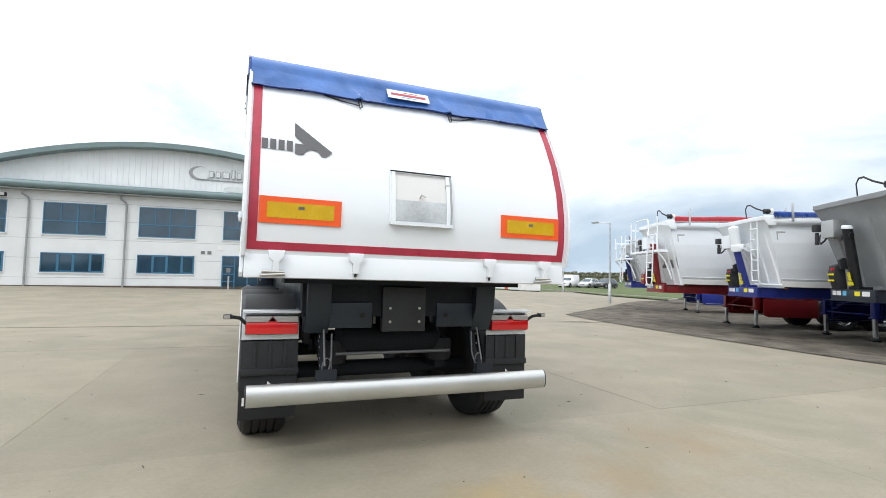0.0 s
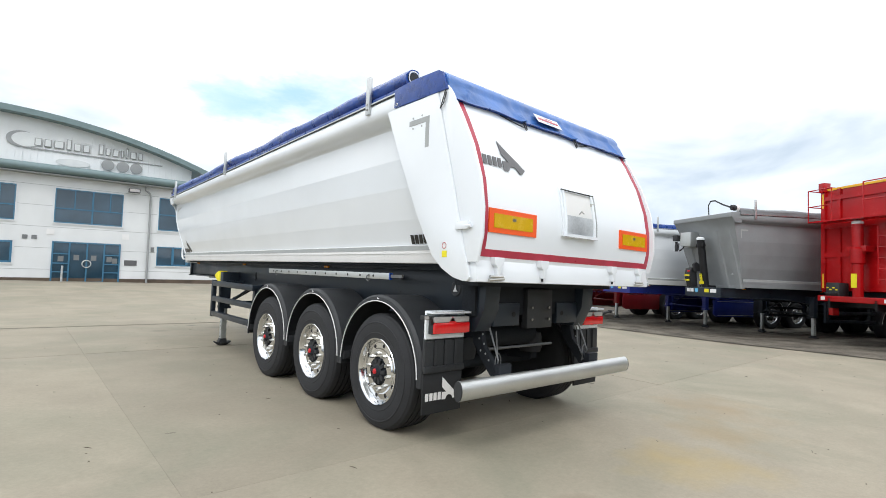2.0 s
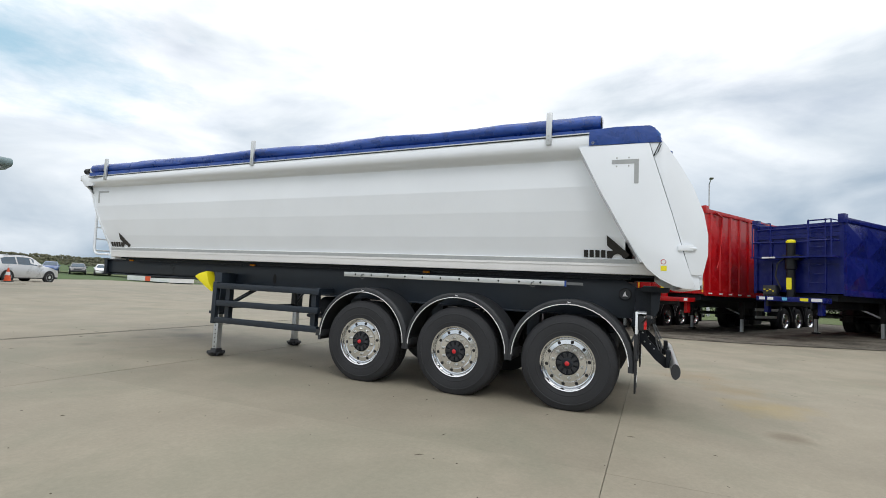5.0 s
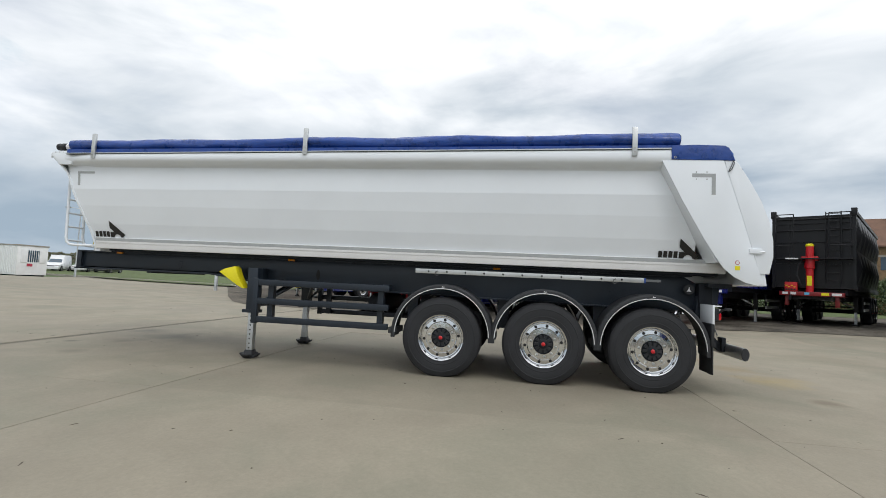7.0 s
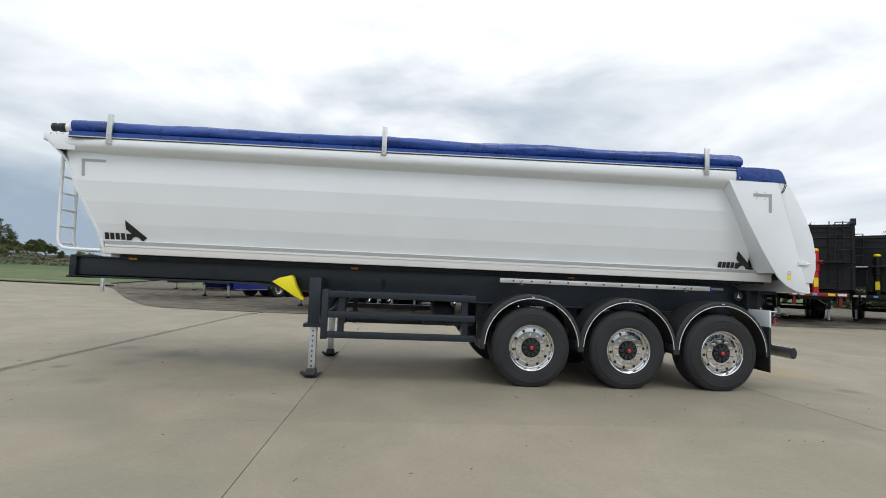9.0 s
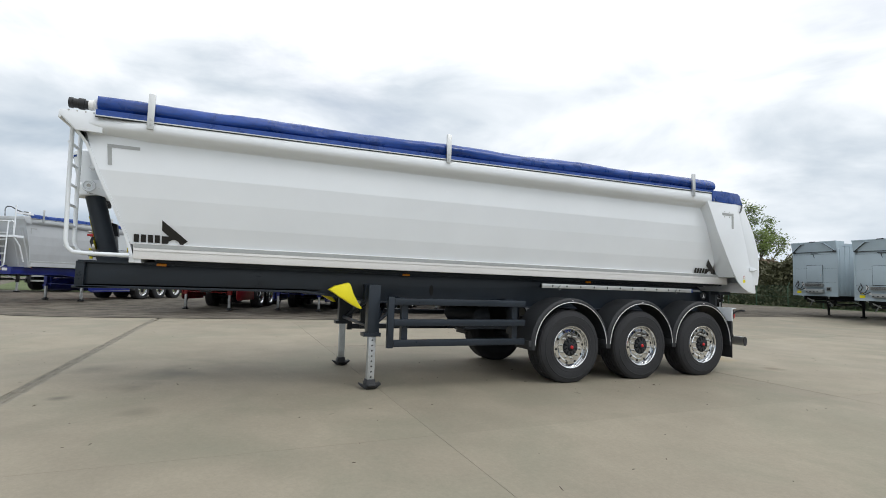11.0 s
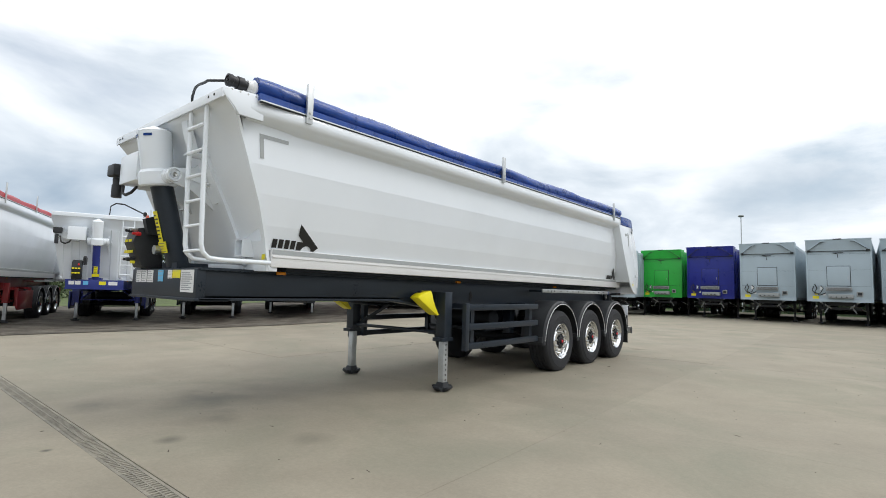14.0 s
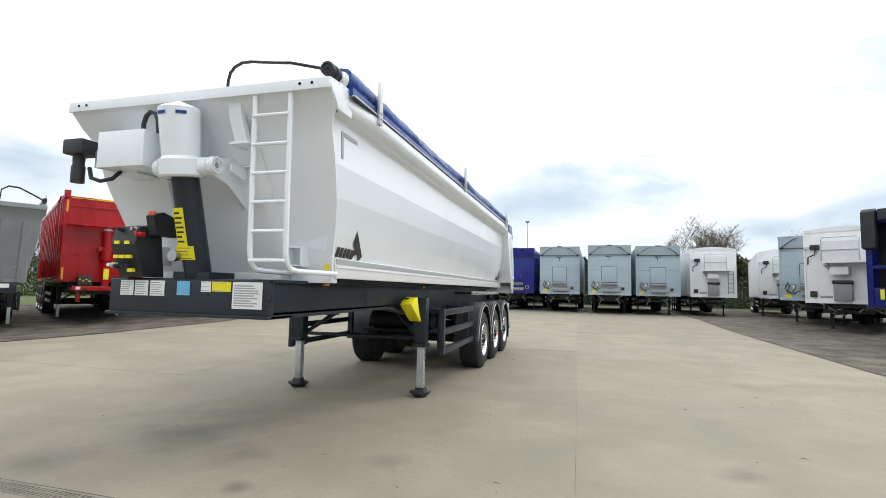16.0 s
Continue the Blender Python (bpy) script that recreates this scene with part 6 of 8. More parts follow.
def legs_and_wheels(t, paint, nose, axles, leg_at, z_beam=1.2, leg_paint=None):
    for s in (-1, 1):
        part("main_beam", box(min(s * 0.58, s * 0.64), max(s * 0.58, s * 0.64), nose - 12.6, nose, 0.95, z_beam), paint, t)
        lx = s * 0.95
        leg = part("landing_leg", box(lx - 0.07, lx + 0.07, nose - leg_at - 0.07, nose - leg_at + 0.07, 0.55, z_beam), paint, t, bevel=0.006)
        part("leg_tube", box(lx - 0.045, lx + 0.045, nose - leg_at - 0.045, nose - leg_at + 0.045, 0.08, 0.6), leg_paint or GALV, leg)
        part("leg_foot", box(lx - 0.11, lx + 0.11, nose - leg_at - 0.11, nose - leg_at + 0.11, 0.0, 0.08), paint, leg, bevel=0.015)
        part("leg_brace", tube([(lx, nose - leg_at, 0.7), (s * 0.4, nose - leg_at + 0.5, 1.05)], 0.03, 8), GALV, leg)
        g = part("side_guard", box(min(s * 1.15, s * 1.2), max(s * 1.15, s * 1.2), nose - leg_at - 3.2, nose - leg_at - 0.6, 0.60, 0.70), ALU_MATT, t)
        part("guard_rail", box(min(s * 1.15, s * 1.2), max(s * 1.15, s * 1.2), nose - leg_at - 3.2, nose - leg_at - 0.6, 0.88, 0.98), ALU_MATT, g)
        for y in (nose - leg_at - 3.0, nose - leg_at - 0.8):
            part("guard_post", box(min(s * 1.08, s * 1.15), max(s * 1.08, s * 1.15), y, y + 0.07, 0.6, 1.2), paint, g)
        for y in axles:
            wheel(t, s * 1.245, nose - y, s, False)
            part("mudguard", shared("fender", fender_mesh), None, t).matrix_local = pose(s * 1.25, nose - y, 0.52, 0, 0, 0 if s < 0 else 180)
    for y in axles:
        part("axle", tube([(-0.95, nose - y, 0.505), (0.95, nose - y, 0.505)], 0.075, 12), DARK, t)
    part("leg_cross_tube", tube([(-0.9, nose - leg_at, 0.75), (0.9, nose - leg_at, 0.75)], 0.03, 8), paint, t)
    for y in (0.4, 2.0, 5.0, 8.0):
        part("cross_member", box(-0.6, 0.6, nose - y - 0.08, nose - y, 1.0, z_beam), paint, t)


def scrap_trailer(m, label, paint, nose_paint, ram_paint, top, dimpled, group):
    """High-sided steel bulk tipper, front wall at y = 0, body behind it."""
    t = thing("bulk_tipping_trailer", m, label, "trailer", group)
    z0, ln = 1.42, 9.6
    bd = part("front_wall", box(-1.25, 1.25, -0.10, 0.0, z0, top), paint, t)
    part("rear_door", box(-1.25, 1.25, -ln, -ln + 0.08, z0, top), paint, t)
    part("floor_plate", box(-1.17, 1.17, -ln + 0.08, -0.1, z0, z0 + 0.08), INSIDE, t)
    for s in (-1, 1):
        part("side_wall", box(min(s * 1.17, s * 1.25), max(s * 1.17, s * 1.25), -ln + 0.08, -0.10, z0, top), paint, t)
    for s in (-1, 1):
        part("top_rail", box(min(s * 1.15, s * 1.29), max(s * 1.15, s * 1.29), -ln, 0.0, top - 0.02, top + 0.12), paint, bd, bevel=0.015)
        part("bottom_rail", box(min(s * 1.2, s * 1.29), max(s * 1.2, s * 1.29), -ln, 0.0, z0 - 0.06, z0 + 0.12), paint, bd, bevel=0.015)
        if dimpled:
            bays, rows = 7, 2
            for i in range(bays):
                for j in range(rows):
                    y0, y1 = -0.15 - i * (ln - 0.3) / bays, -0.15 - (i + 1) * (ln - 0.3) / bays
                    za = z0 + 0.15 + j * (top - z0 - 0.2) / rows
                    zb = z0 + 0.15 + (j + 1) * (top - z0 - 0.2) / rows
                    bm = bmesh.new()
                    v = [bm.verts.new(p) for p in ((s * 1.25, y0, za), (s * 1.25, y1, za), (s * 1.25, y1, zb), (s * 1.25, y0, zb))]
                    mid = bm.verts.new((s * 1.37, (y0 + y1) / 2, (za + zb) / 2))
                    for k in range(4):
                        bm.faces.new((v[k], v[(k + 1) % 4], mid))
                    bm.faces.new(v[::-1])
                    part("pressed_panel", bm, paint, bd, smooth=5)
        else:
            for k in range(14):
                y = -0.3 - k * (ln - 0.5) / 13
                rb = bmesh.new()
                prism([(s * 1.25, y - 0.07), (s * 1.25, y + 0.07), (s * 1.30, y + 0.04), (s * 1.30, y - 0.04)], z0 + 0.1, top, "z", rb)
                part("side_rib", rb, paint, bd)
                part("tape_dash", box(min(s * 1.291, s * 1.295), max(s * 1.291, s * 1.295), y - 0.10, y + 0.15, z0 + 0.0, z0 + 0.05), WHITE_DECAL, bd, "white reflective dash")
        part("corner_post", box(min(s * 1.13, s * 1.30), max(s * 1.13, s * 1.30), -0.12, 0.10, top - 0.05, top + 0.22), paint, bd, bevel=0.01)
        part("corner_rib", box(min(s * 1.15, s * 1.26), max(s * 1.15, s * 1.26), 0.0, 0.06, z0, top), paint, bd)
    if not dimpled:
        part("top_stripe", box(-1.1, 1.1, 0.0, 0.02, top - 0.02, top + 0.04), AMBER_TAPE, bd, "amber reflective tape")
        for s in (-1, 1):
            part("sheet_arm", tube([(s * 1.34, -0.5, top + 0.05), (s * 1.36, -0.9, top - 0.1), (s * 1.36, -0.75, z0 + 1.2), (s * 1.34, -0.6, z0 + 0.9)], 0.025, 8), paint, bd)
        for s in (-1, 1):
            part("corner_tape", box(min(s * 1.17, s * 1.22), max(s * 1.17, s * 1.22), 0.06, 0.064, z0 + 0.05, z0 + 0.45), AMBER_TAPE, bd)
            part("corner_tape", box(min(s * 1.17, s * 1.22), max(s * 1.17, s * 1.22), 0.06, 0.064, top - 0.5, top - 0.1), AMBER_TAPE, bd)
    for z in (z0 + 0.9, z0 + 1.7, top - 0.3):
        part("front_rib", box(-1.16, 1.16, 0.0, 0.05, z, z + 0.12), paint, bd)
    for u in (-0.75, 0.75):
        part("front_rib", box(u - 0.05, u + 0.05, 0.0, 0.045, z0, top), paint, bd)
    rt = 2.95 if dimpled else 3.14
    ram = part("ram", lathe([(1.27, 0), (1.27, 0.12), (2.1, 0.12), (2.14, 0.16), (2.5, 0.16), (2.54, 0.125), (rt, 0.125), (rt, 0)], "z", 20, (0.05, 0.25, 0)), ram_paint, t, "tall tipping ram on the front wall")
    part("ram_cap", lathe([(rt, 0), (rt, 0.13), (rt + 0.06, 0.13), (rt + 0.10, 0.08), (rt + 0.10, 0)], "z", 20, (0.05, 0.25, 0)), WHITE if not dimpled else YELLOW, ram)
    part("ram_bracket", box(-0.2, 0.3, 0.0, 0.30, 2.42, 2.58), ram_paint, ram, bevel=0.02)
    part("warning_strip", box(-0.03, 0.12, 0.368, 0.376, 1.50, 1.86), YELLOW, ram)
    rise = top - 1.15 if not dimpled else top + 0.1
    lad = part("ladder", tube([(-0.42, 0.20, 1.62), (-0.42, 0.20, rise)], 0.02, 8), paint, t)
    part("ladder_rail", tube([(-0.86, 0.20, 1.62), (-0.86, 0.20, rise)], 0.02, 8), paint, lad)
    k = 0
    while 1.72 + 0.27 * k < rise:
        part("rung", tube([(-0.42, 0.20, 1.72 + 0.27 * k), (-0.86, 0.20, 1.72 + 0.27 * k)], 0.016, 6), paint, lad)
        k += 1
    if not dimpled:
        pl = part("platform", box(-1.25, 1.2, 0.1, 0.55, top - 0.95, top - 0.91), paint, t, "red access platform with handrails")
        for z in (top - 0.5, top - 0.05):
            part("handrail", tube([(-1.24, 0.1, z), (-1.24, 0.54, z), (-0.35, 0.54, z)], 0.014, 8), paint, pl)
            part("handrail", tube([(0.5, 0.54, z), (1.19, 0.54, z), (1.19, 0.1, z)], 0.014, 8), paint, pl)
        for u in (-1.24, -0.35, 0.5, 1.19):
            part("rail_post", tube([(u, 0.54, top - 0.93), (u, 0.54, top - 0.05)], 0.014, 8), paint, pl)
    else:
        wk = part("walkway", box(-1.2, 1.1, 0.1, 0.55, z0 + 1.05, z0 + 1.09), paint, t, "painted walkway with tube rails")
        part("maker_label", box(0.35, 0.75, 0.55, 0.553, z0 + 1.04, z0 + 1.09), WHITE_DECAL, wk, "white label strip")
        for u in (-1.15, -0.55, 0.5, 1.05):
            part("rail_post", tube([(u, 0.54, z0 + 1.07), (u, 0.54, top + 0.02)], 0.018, 8), paint, wk)
        for z in (z0 + 1.55, top + 0.02):
            part("handrail", tube([(-1.15, 0.1, z), (-1.15, 0.54, z), (-0.55, 0.54, z)], 0.018, 8), paint, wk)
            part("handrail", tube([(0.5, 0.54, z), (1.05, 0.54, z), (1.05, 0.1, z)], 0.018, 8), paint, wk)
        part("hose", tube([(0.3, 0.3, 1.5), (0.42, 0.4, 1.9), (0.36, 0.4, 2.3), (0.2, 0.3, 2.5)], 0.025, 8), BLACK_PLASTIC, t)
        for z in (top - 0.55, top - 0.12):
            part("front_bar", tube([(-1.15, 0.09, z), (1.15, 0.09, z)], 0.022, 8), paint, bd)
    part("nose_plate", box(-0.95, 0.95, 0.05, 0.5, 1.12, 1.27), nose_paint, t, bevel=0.01)
    marks = ((0.85, 0.17, WHITE_DECAL), (0.60, 0.17, WHITE_DECAL), (0.18, 0.15, LABEL_BLUE), (-0.32, 0.22, YELLOW), (-0.62, 0.28, WHITE_DECAL))
    for u, w, mt in marks if dimpled else ((0.85, 0.12, WHITE_DECAL), (-0.80, 0.12, WHITE_DECAL)):
        label_plate(t, pose(u, 0.502, 1.155, 90, 0, 180), w, 0.09, mt, 0)
    pn = part("connector_panel", box(0.42, 0.80, 0.1, 0.4, 1.27, 1.62), RED_PLASTIC if ram_paint is RED_PLASTIC else BLACK_PLASTIC, t, bevel=0.02)
    for k in range(4):
        part("tag", box(0.46 + 0.085 * k, 0.52 + 0.085 * k, 0.4, 0.404, 1.42 + 0.05 * (k % 2), 1.45 + 0.05 * (k % 2)), YELLOW, pn)
        part("coupling", lathe([(0, 0), (0, 0.028), (0.07, 0.028), (0.07, 0)], "y", 10, (0.48 + 0.085 * k, 0.4, 1.34)), BLACK_PLASTIC, pn)
    for u in (-0.75, 0.75):
        part("nose_leg", box(u - 0.06, u + 0.06, 0.1, 0.3, 0.75, 1.12), nose_paint, t, bevel=0.008)
    part("hinge_beam", box(-1.0, 1.0, -ln, -0.2, 1.2, z0 - 0.03), DARK, t)
    legs_and_wheels(t, BLACK_PAINT, 0.5, (6.9, 8.2, 9.5), 3.8)
    return t


scrap = "high-sided bulk trailers parked in a row"
scrap_trailer(parked(13.9, -1.38, ground_z(16, -2.5), 148), "bright red ribbed bulk tipping trailer with front platform and ladder", RED, RED, RED, 4.20, False, scrap)
scrap_trailer(parked(12.95, -4.95, ground_z(15, -6), 142), "royal blue bulk tipping trailer with pressed side panels", DEEP_BLUE, DEEP_BLUE, BLACK_PAINT, 3.55, True, scrap)
scrap_trailer(parked(13.75, -9.15, ground_z(16, -10), 144), "black bulk tipping trailer with red nose and ram", BLACK_PAINT, FRAME_RED, RED_PLASTIC, 4.12, True, scrap)
scrap_trailer(parked(12.3, -12.6, ground_z(14, -14), 146), "black bulk tipping trailer with red nose and ram", BLACK_PAINT, FRAME_RED, RED_PLASTIC, 4.05, True, scrap)
scrap_trailer(parked(13.3, -16.5, ground_z(14, -19), 132), "black bulk tipping trailer with plain nose", BLACK_PAINT, BLACK_PAINT, BLACK_PAINT, 3.9, True, scrap)


scrap_trailer(parked(27.2, 21.0, ground_z(28, 21), 150), "dark red ribbed bulk tipping trailer with front platform", RED, RED, RED, 3.75, False, scrap)


def floor_trailer(m, label, paint, style, group):
    """Tall moving-floor box trailer, front wall at y = 0."""
    t = thing("moving_floor_trailer", m, label, "trailer", group)
    z0, top, ln = 1.22, 4.12, 13.2
    bd = part("body", box(-1.25, 1.25, -ln, 0.0, z0, top), paint, t, bevel=0.015)
    for s in (-1, 1):
        part("corner_post", box(min(s * 1.21, s * 1.275), max(s * 1.21, s * 1.275), -0.08, 0.03, z0, top), paint, bd, bevel=0.01)
        part("top_rail", box(min(s * 1.2, s * 1.28), max(s * 1.2, s * 1.28), -ln, 0.0, top - 0.12, top + 0.02), paint, bd)
        for k in range(34):
            y = -0.25 - k * 0.385
            part("side_rib", box(min(s * 1.25, s * 1.268), max(s * 1.25, s * 1.268), y - 0.09, y + 0.09, z0 + 0.12, top - 0.12), paint, bd)
    part("bottom_rail", box(-1.27, 1.27, -0.02, 0.04, z0 - 0.04, z0 + 0.10), paint, bd)
    if style == "fold":
        # sheet bows and folded arms under the top edge
        cap = part("top_cap", prism([(-0.5, top), (0.0, top - 0.42), (0.06, top - 0.42), (0.16, top + 0.08), (0.16, top + 0.14), (-0.5, top + 0.14)], -1.27, 1.27), paint, bd)
        part("cap_edge", box(-1.29, 1.29, 0.10, 0.18, top + 0.10, top + 0.155), paint, cap, bevel=0.008)
        part("cap_shadow_gap", box(-1.22, 1.22, 0.0, 0.065, top - 0.44, top - 0.42), BLACK_PLASTIC, cap)
        part("latch", box(-0.16, 0.16, 0.12, 0.19, top + 0.12, top + 0.17), BLACK_PLASTIC, cap)
        for s in (-1, 1):
            arm = part("folding_arm", loft([[(u, y, z), (u, y + 0.05, z), (u, y + 0.05, z + 0.075), (u, y, z + 0.075)] for u, y, z in ((s * 1.16, 0.08, top - 0.40), (s * 0.62, 0.16, top + 0.03), (s * 0.50, 0.16, top + 0.03))]), paint, bd)
            part("arm_seam", loft([[(u, y, z), (u, y + 0.054, z), (u, y + 0.054, z + 0.022), (u, y, z + 0.022)] for u, y, z in ((s * 1.18, 0.08, top - 0.42), (s * 0.64, 0.16, top + 0.008), (s * 0.50, 0.16, top + 0.008))]), BLACK_PLASTIC, arm)
            part("arm_clip", box(s * 1.14 - 0.07, s * 1.14 + 0.07, 0.03, 0.13, top - 0.46, top - 0.38), BLACK_PLASTIC, bd)
        for z in (1.95, 2.75, 3.55):
            part("front_plank_joint", box(-1.2, 1.2, 0.0, 0.004, z - 0.003, z + 0.003), BLACK_PLASTIC, bd)
        door = part("front_hatch", box(-0.44, 0.44, 0.0, 0.035, 1.98, 2.93), paint, bd, bevel=0.01)
        part("hatch_seal", prism([(-0.462, 1.958), (0.462, 1.958), (0.462, 2.952), (-0.462, 2.952)], 0.0, 0.012, "y"), BLACK_PLASTIC, door)
        part("hook", tube([(0.0, 0.0, 3.36), (0.0, 0.06, 3.40), (0.02, 0.06, 3.55), (0.2, 0.04, 3.60), (-0.2, 0.04, 3.60)], 0.014, 6), BLACK_PLASTIC, bd)
        pn = part("connector_panel", box(-0.55, 0.40, 0.02, 0.22, 1.36, 1.56), SOFFIT, t, bevel=0.02)
        for u in (-0.3, -0.1, 0.1, 0.3):
            part("coupling", lathe([(0, 0), (0, 0.03), (0.08, 0.03), (0.08, 0)], "y", 10, (u, 0.2, 1.42)), BLACK_PLASTIC, pn)
        part("hose", tube([(0.95, 0.08, 2.05), (0.85, 0.10, 1.85), (0.95, 0.1, 1.65), (0.75, 0.12, 1.5), (0.5, 0.12, 1.62)], 0.025, 8), BLACK_PLASTIC, t)
        part("plate_box", box(-0.90, -0.66, 0.0, 0.05, 1.48, 1.70), SIGN_GREY, t, bevel=0.01)
        part("plate_face", box(-0.86, -0.70, 0.05, 0.054, 1.52, 1.66), BLACK_PLASTIC, t)
        label_plate(t, pose(1.05, 0.005, 1.32, 90, 0, 180), 0.26, 0.14, YELLOW, 0)
        label_plate(t, pose(0.75, 0.005, 1.75, 90, 0, 180), 0.12, 0.18, WHITE_DECAL, 0)
        label_plate(t, pose(0.95, 0.005, 1.52, 90, 0, 180), 0.10, 0.08, YELLOW, 0)
        label_plate(t, pose(0.62, 0.005, 1.50, 90, 0, 180), 0.10, 0.10, WHITE_DECAL, 0)
        part("hose_loop", tube([(0.98, 0.06, 1.95), (1.05, 0.12, 1.75), (0.92, 0.14, 1.55), (0.72, 0.12, 1.60), (0.60, 0.1, 1.85), (0.70, 0.08, 1.98)], 0.02, 8), BLACK_PLASTIC, t)
        gr = part("step_grille", box(-0.50, 0.50, 0.0, 0.14, 1.72, 1.90), SIGN_GREY, t, bevel=0.01)
        for k in range(5):
            part("grille_slot", box(-0.44, 0.44, 0.14, 0.146, 1.745 + 0.03 * k, 1.755 + 0.03 * k), BLACK_PLASTIC, gr)
        part("door_lever", tube([(-0.36, 0.04, 2.30), (-0.36, 0.07, 2.36), (-0.36, 0.06, 2.44)], 0.014, 6), STEEL_PIN, door)
        for s in (-1, 1):
            part("landing_frame", tube([(s * 0.35, -0.45, 1.14), (s * 0.62, -0.45, 0.62)], 0.03, 8), SIGN_GREY, t)
        part("landing_frame", tube([(-0.35, -0.45, 1.10), (0.35, -0.45, 1.10)], 0.03, 8), SIGN_GREY, t)
    else:
        part("roof_sheet", prism([(-1.27, top - 0.05)] + [(-1.27 + 2.54 * k / 12, top + 0.02 + 0.14 * math.sin(math.pi * k / 12)) for k in range(13)] + [(1.27, top - 0.05)], -ln, 0.02, "y"), WHITE_PANEL, bd, smooth=40)
        pl = part("front_step", box(-0.95, 0.55, 0.0, 0.55, 2.78, 2.86), WHITE_PANEL, t, "white front platform")
        part("platform_panel", box(-0.65, 0.55, 0.5, 0.55, 2.86, 3.65), WHITE_PANEL, pl)
        rail = [(-0.65, 0.56, 2.86), (-0.65, 0.56, 3.72), (-0.58, 0.56, 3.80), (0.48, 0.56, 3.80), (0.55, 0.56, 3.72), (0.55, 0.56, 2.86)]
        part("handrail", tube(rail, 0.022, 8), GALV, pl)
        part("handrail", tube([(-0.65, 0.57, 3.3), (0.55, 0.57, 3.3)], 0.018, 8), GALV, pl)
        lad = part("ladder", tube([(-0.80, 0.1, 1.4), (-0.80, 0.1, 2.8)], 0.02, 8), BODY_GREY, t)
        part("ladder_rail", tube([(-1.08, 0.1, 1.4), (-1.08, 0.1, 2.8)], 0.02, 8), BODY_GREY, lad)
        for k in range(5):
            part("rung", tube([(-0.80, 0.1, 1.5 + 0.27 * k), (-1.08, 0.1, 1.5 + 0.27 * k)], 0.015, 6), BODY_GREY, lad)
        bx = part("pump_box", box(-0.25, 0.35, 0.0, 0.35, 2.32, 2.62), WHITE_PANEL, t, bevel=0.02)
        part("side_bracket", prism([(0.40, 2.74), (0.62, 2.74), (0.40, 2.5)], 0.05, 0.15, "y"), SOFFIT, bx)
        pn = part("connector_panel", box(-0.3, 0.28, 0.0, 0.22, 1.30, 1.95), BODY_GREY, t, bevel=0.02)
        part("panel_hood", box(-0.34, 0.32, 0.0, 0.26, 1.97, 2.10), BLACK_PLASTIC, pn, bevel=0.03)
        mo = part("sheet_motor", box(0.72, 1.02, 0.0, 0.2, 3.35, 3.55), BLACK_PLASTIC, t, bevel=0.02)
        part("motor_arm", box(1.0, 1.26, 0.05, 0.1, 3.42, 3.48), GALV, mo)
        part("hose", tube([(0.85, 0.1, 3.35), (0.88, 0.12, 3.15), (1.1, 0.12, 3.05), (1.12, 0.1, 2.75)], 0.025, 8), BLACK_PLASTIC, mo)
        part("small_box", box(0.85, 1.08, 0.0, 0.1, 1.42, 1.66), BLACK_PLASTIC, t, bevel=0.02)
        label_plate(t, pose(0.75, 0.005, 1.38, 90, 0, 180), 0.4, 0.1, SOFFIT, 0)
    for s in (-1, 1):
        part("front_brace", tube([(s * 0.75, 0.0, 1.18), (s * 0.35, -0.5, 0.85)], 0.035, 8), GALV, t)
    part("front_crossbar", box(-0.8, 0.8, -0.55, -0.45, 0.8, 0.92), BLACK_PAINT, t)
    legs_and_wheels(t, BLACK_PAINT, 0.0, (8.6, 9.95, 11.3), 2.4, 1.22, BLACK_PAINT)
    return t


row = "tall moving-floor trailers parked side by side"
first = floor_trailer(parked(8.05, -22.3, ground_z(8, -22), 86), "pale blue-grey moving-floor trailer with folded sheet arms", PALE_GREY, "fold", row)
for x, y, h in ((-0.54, -21.3, 88), (-3.58, -20.4, 87), (-6.45, -20.9, 89), (-12.35, -15.2, 62), (11.9, -23.6, 84)):
    copy_thing(first, parked(x, y, ground_z(x, y), h))
floor_trailer(parked(5.55, -23.6, ground_z(5, -23), 87), "bright green moving-floor trailer with folded sheet arms", GREEN, "fold", row)
floor_trailer(parked(2.45, -22.4, ground_z(2, -22), 87), "royal blue moving-floor trailer with folded sheet arms", ROW_BLUE, "fold", row)
wh = floor_trailer(parked(-9.7, -21.7, ground_z(-9, -21), 86), "white moving-floor trailer with front platform and ladder", WHITE_PANEL, "step", row)
copy_thing(wh, parked(-14.1, -23.6, ground_z(-13, -23), 76))
copy_thing(wh, parked(-11.85, -11.2, ground_z(-11, -11), 54))


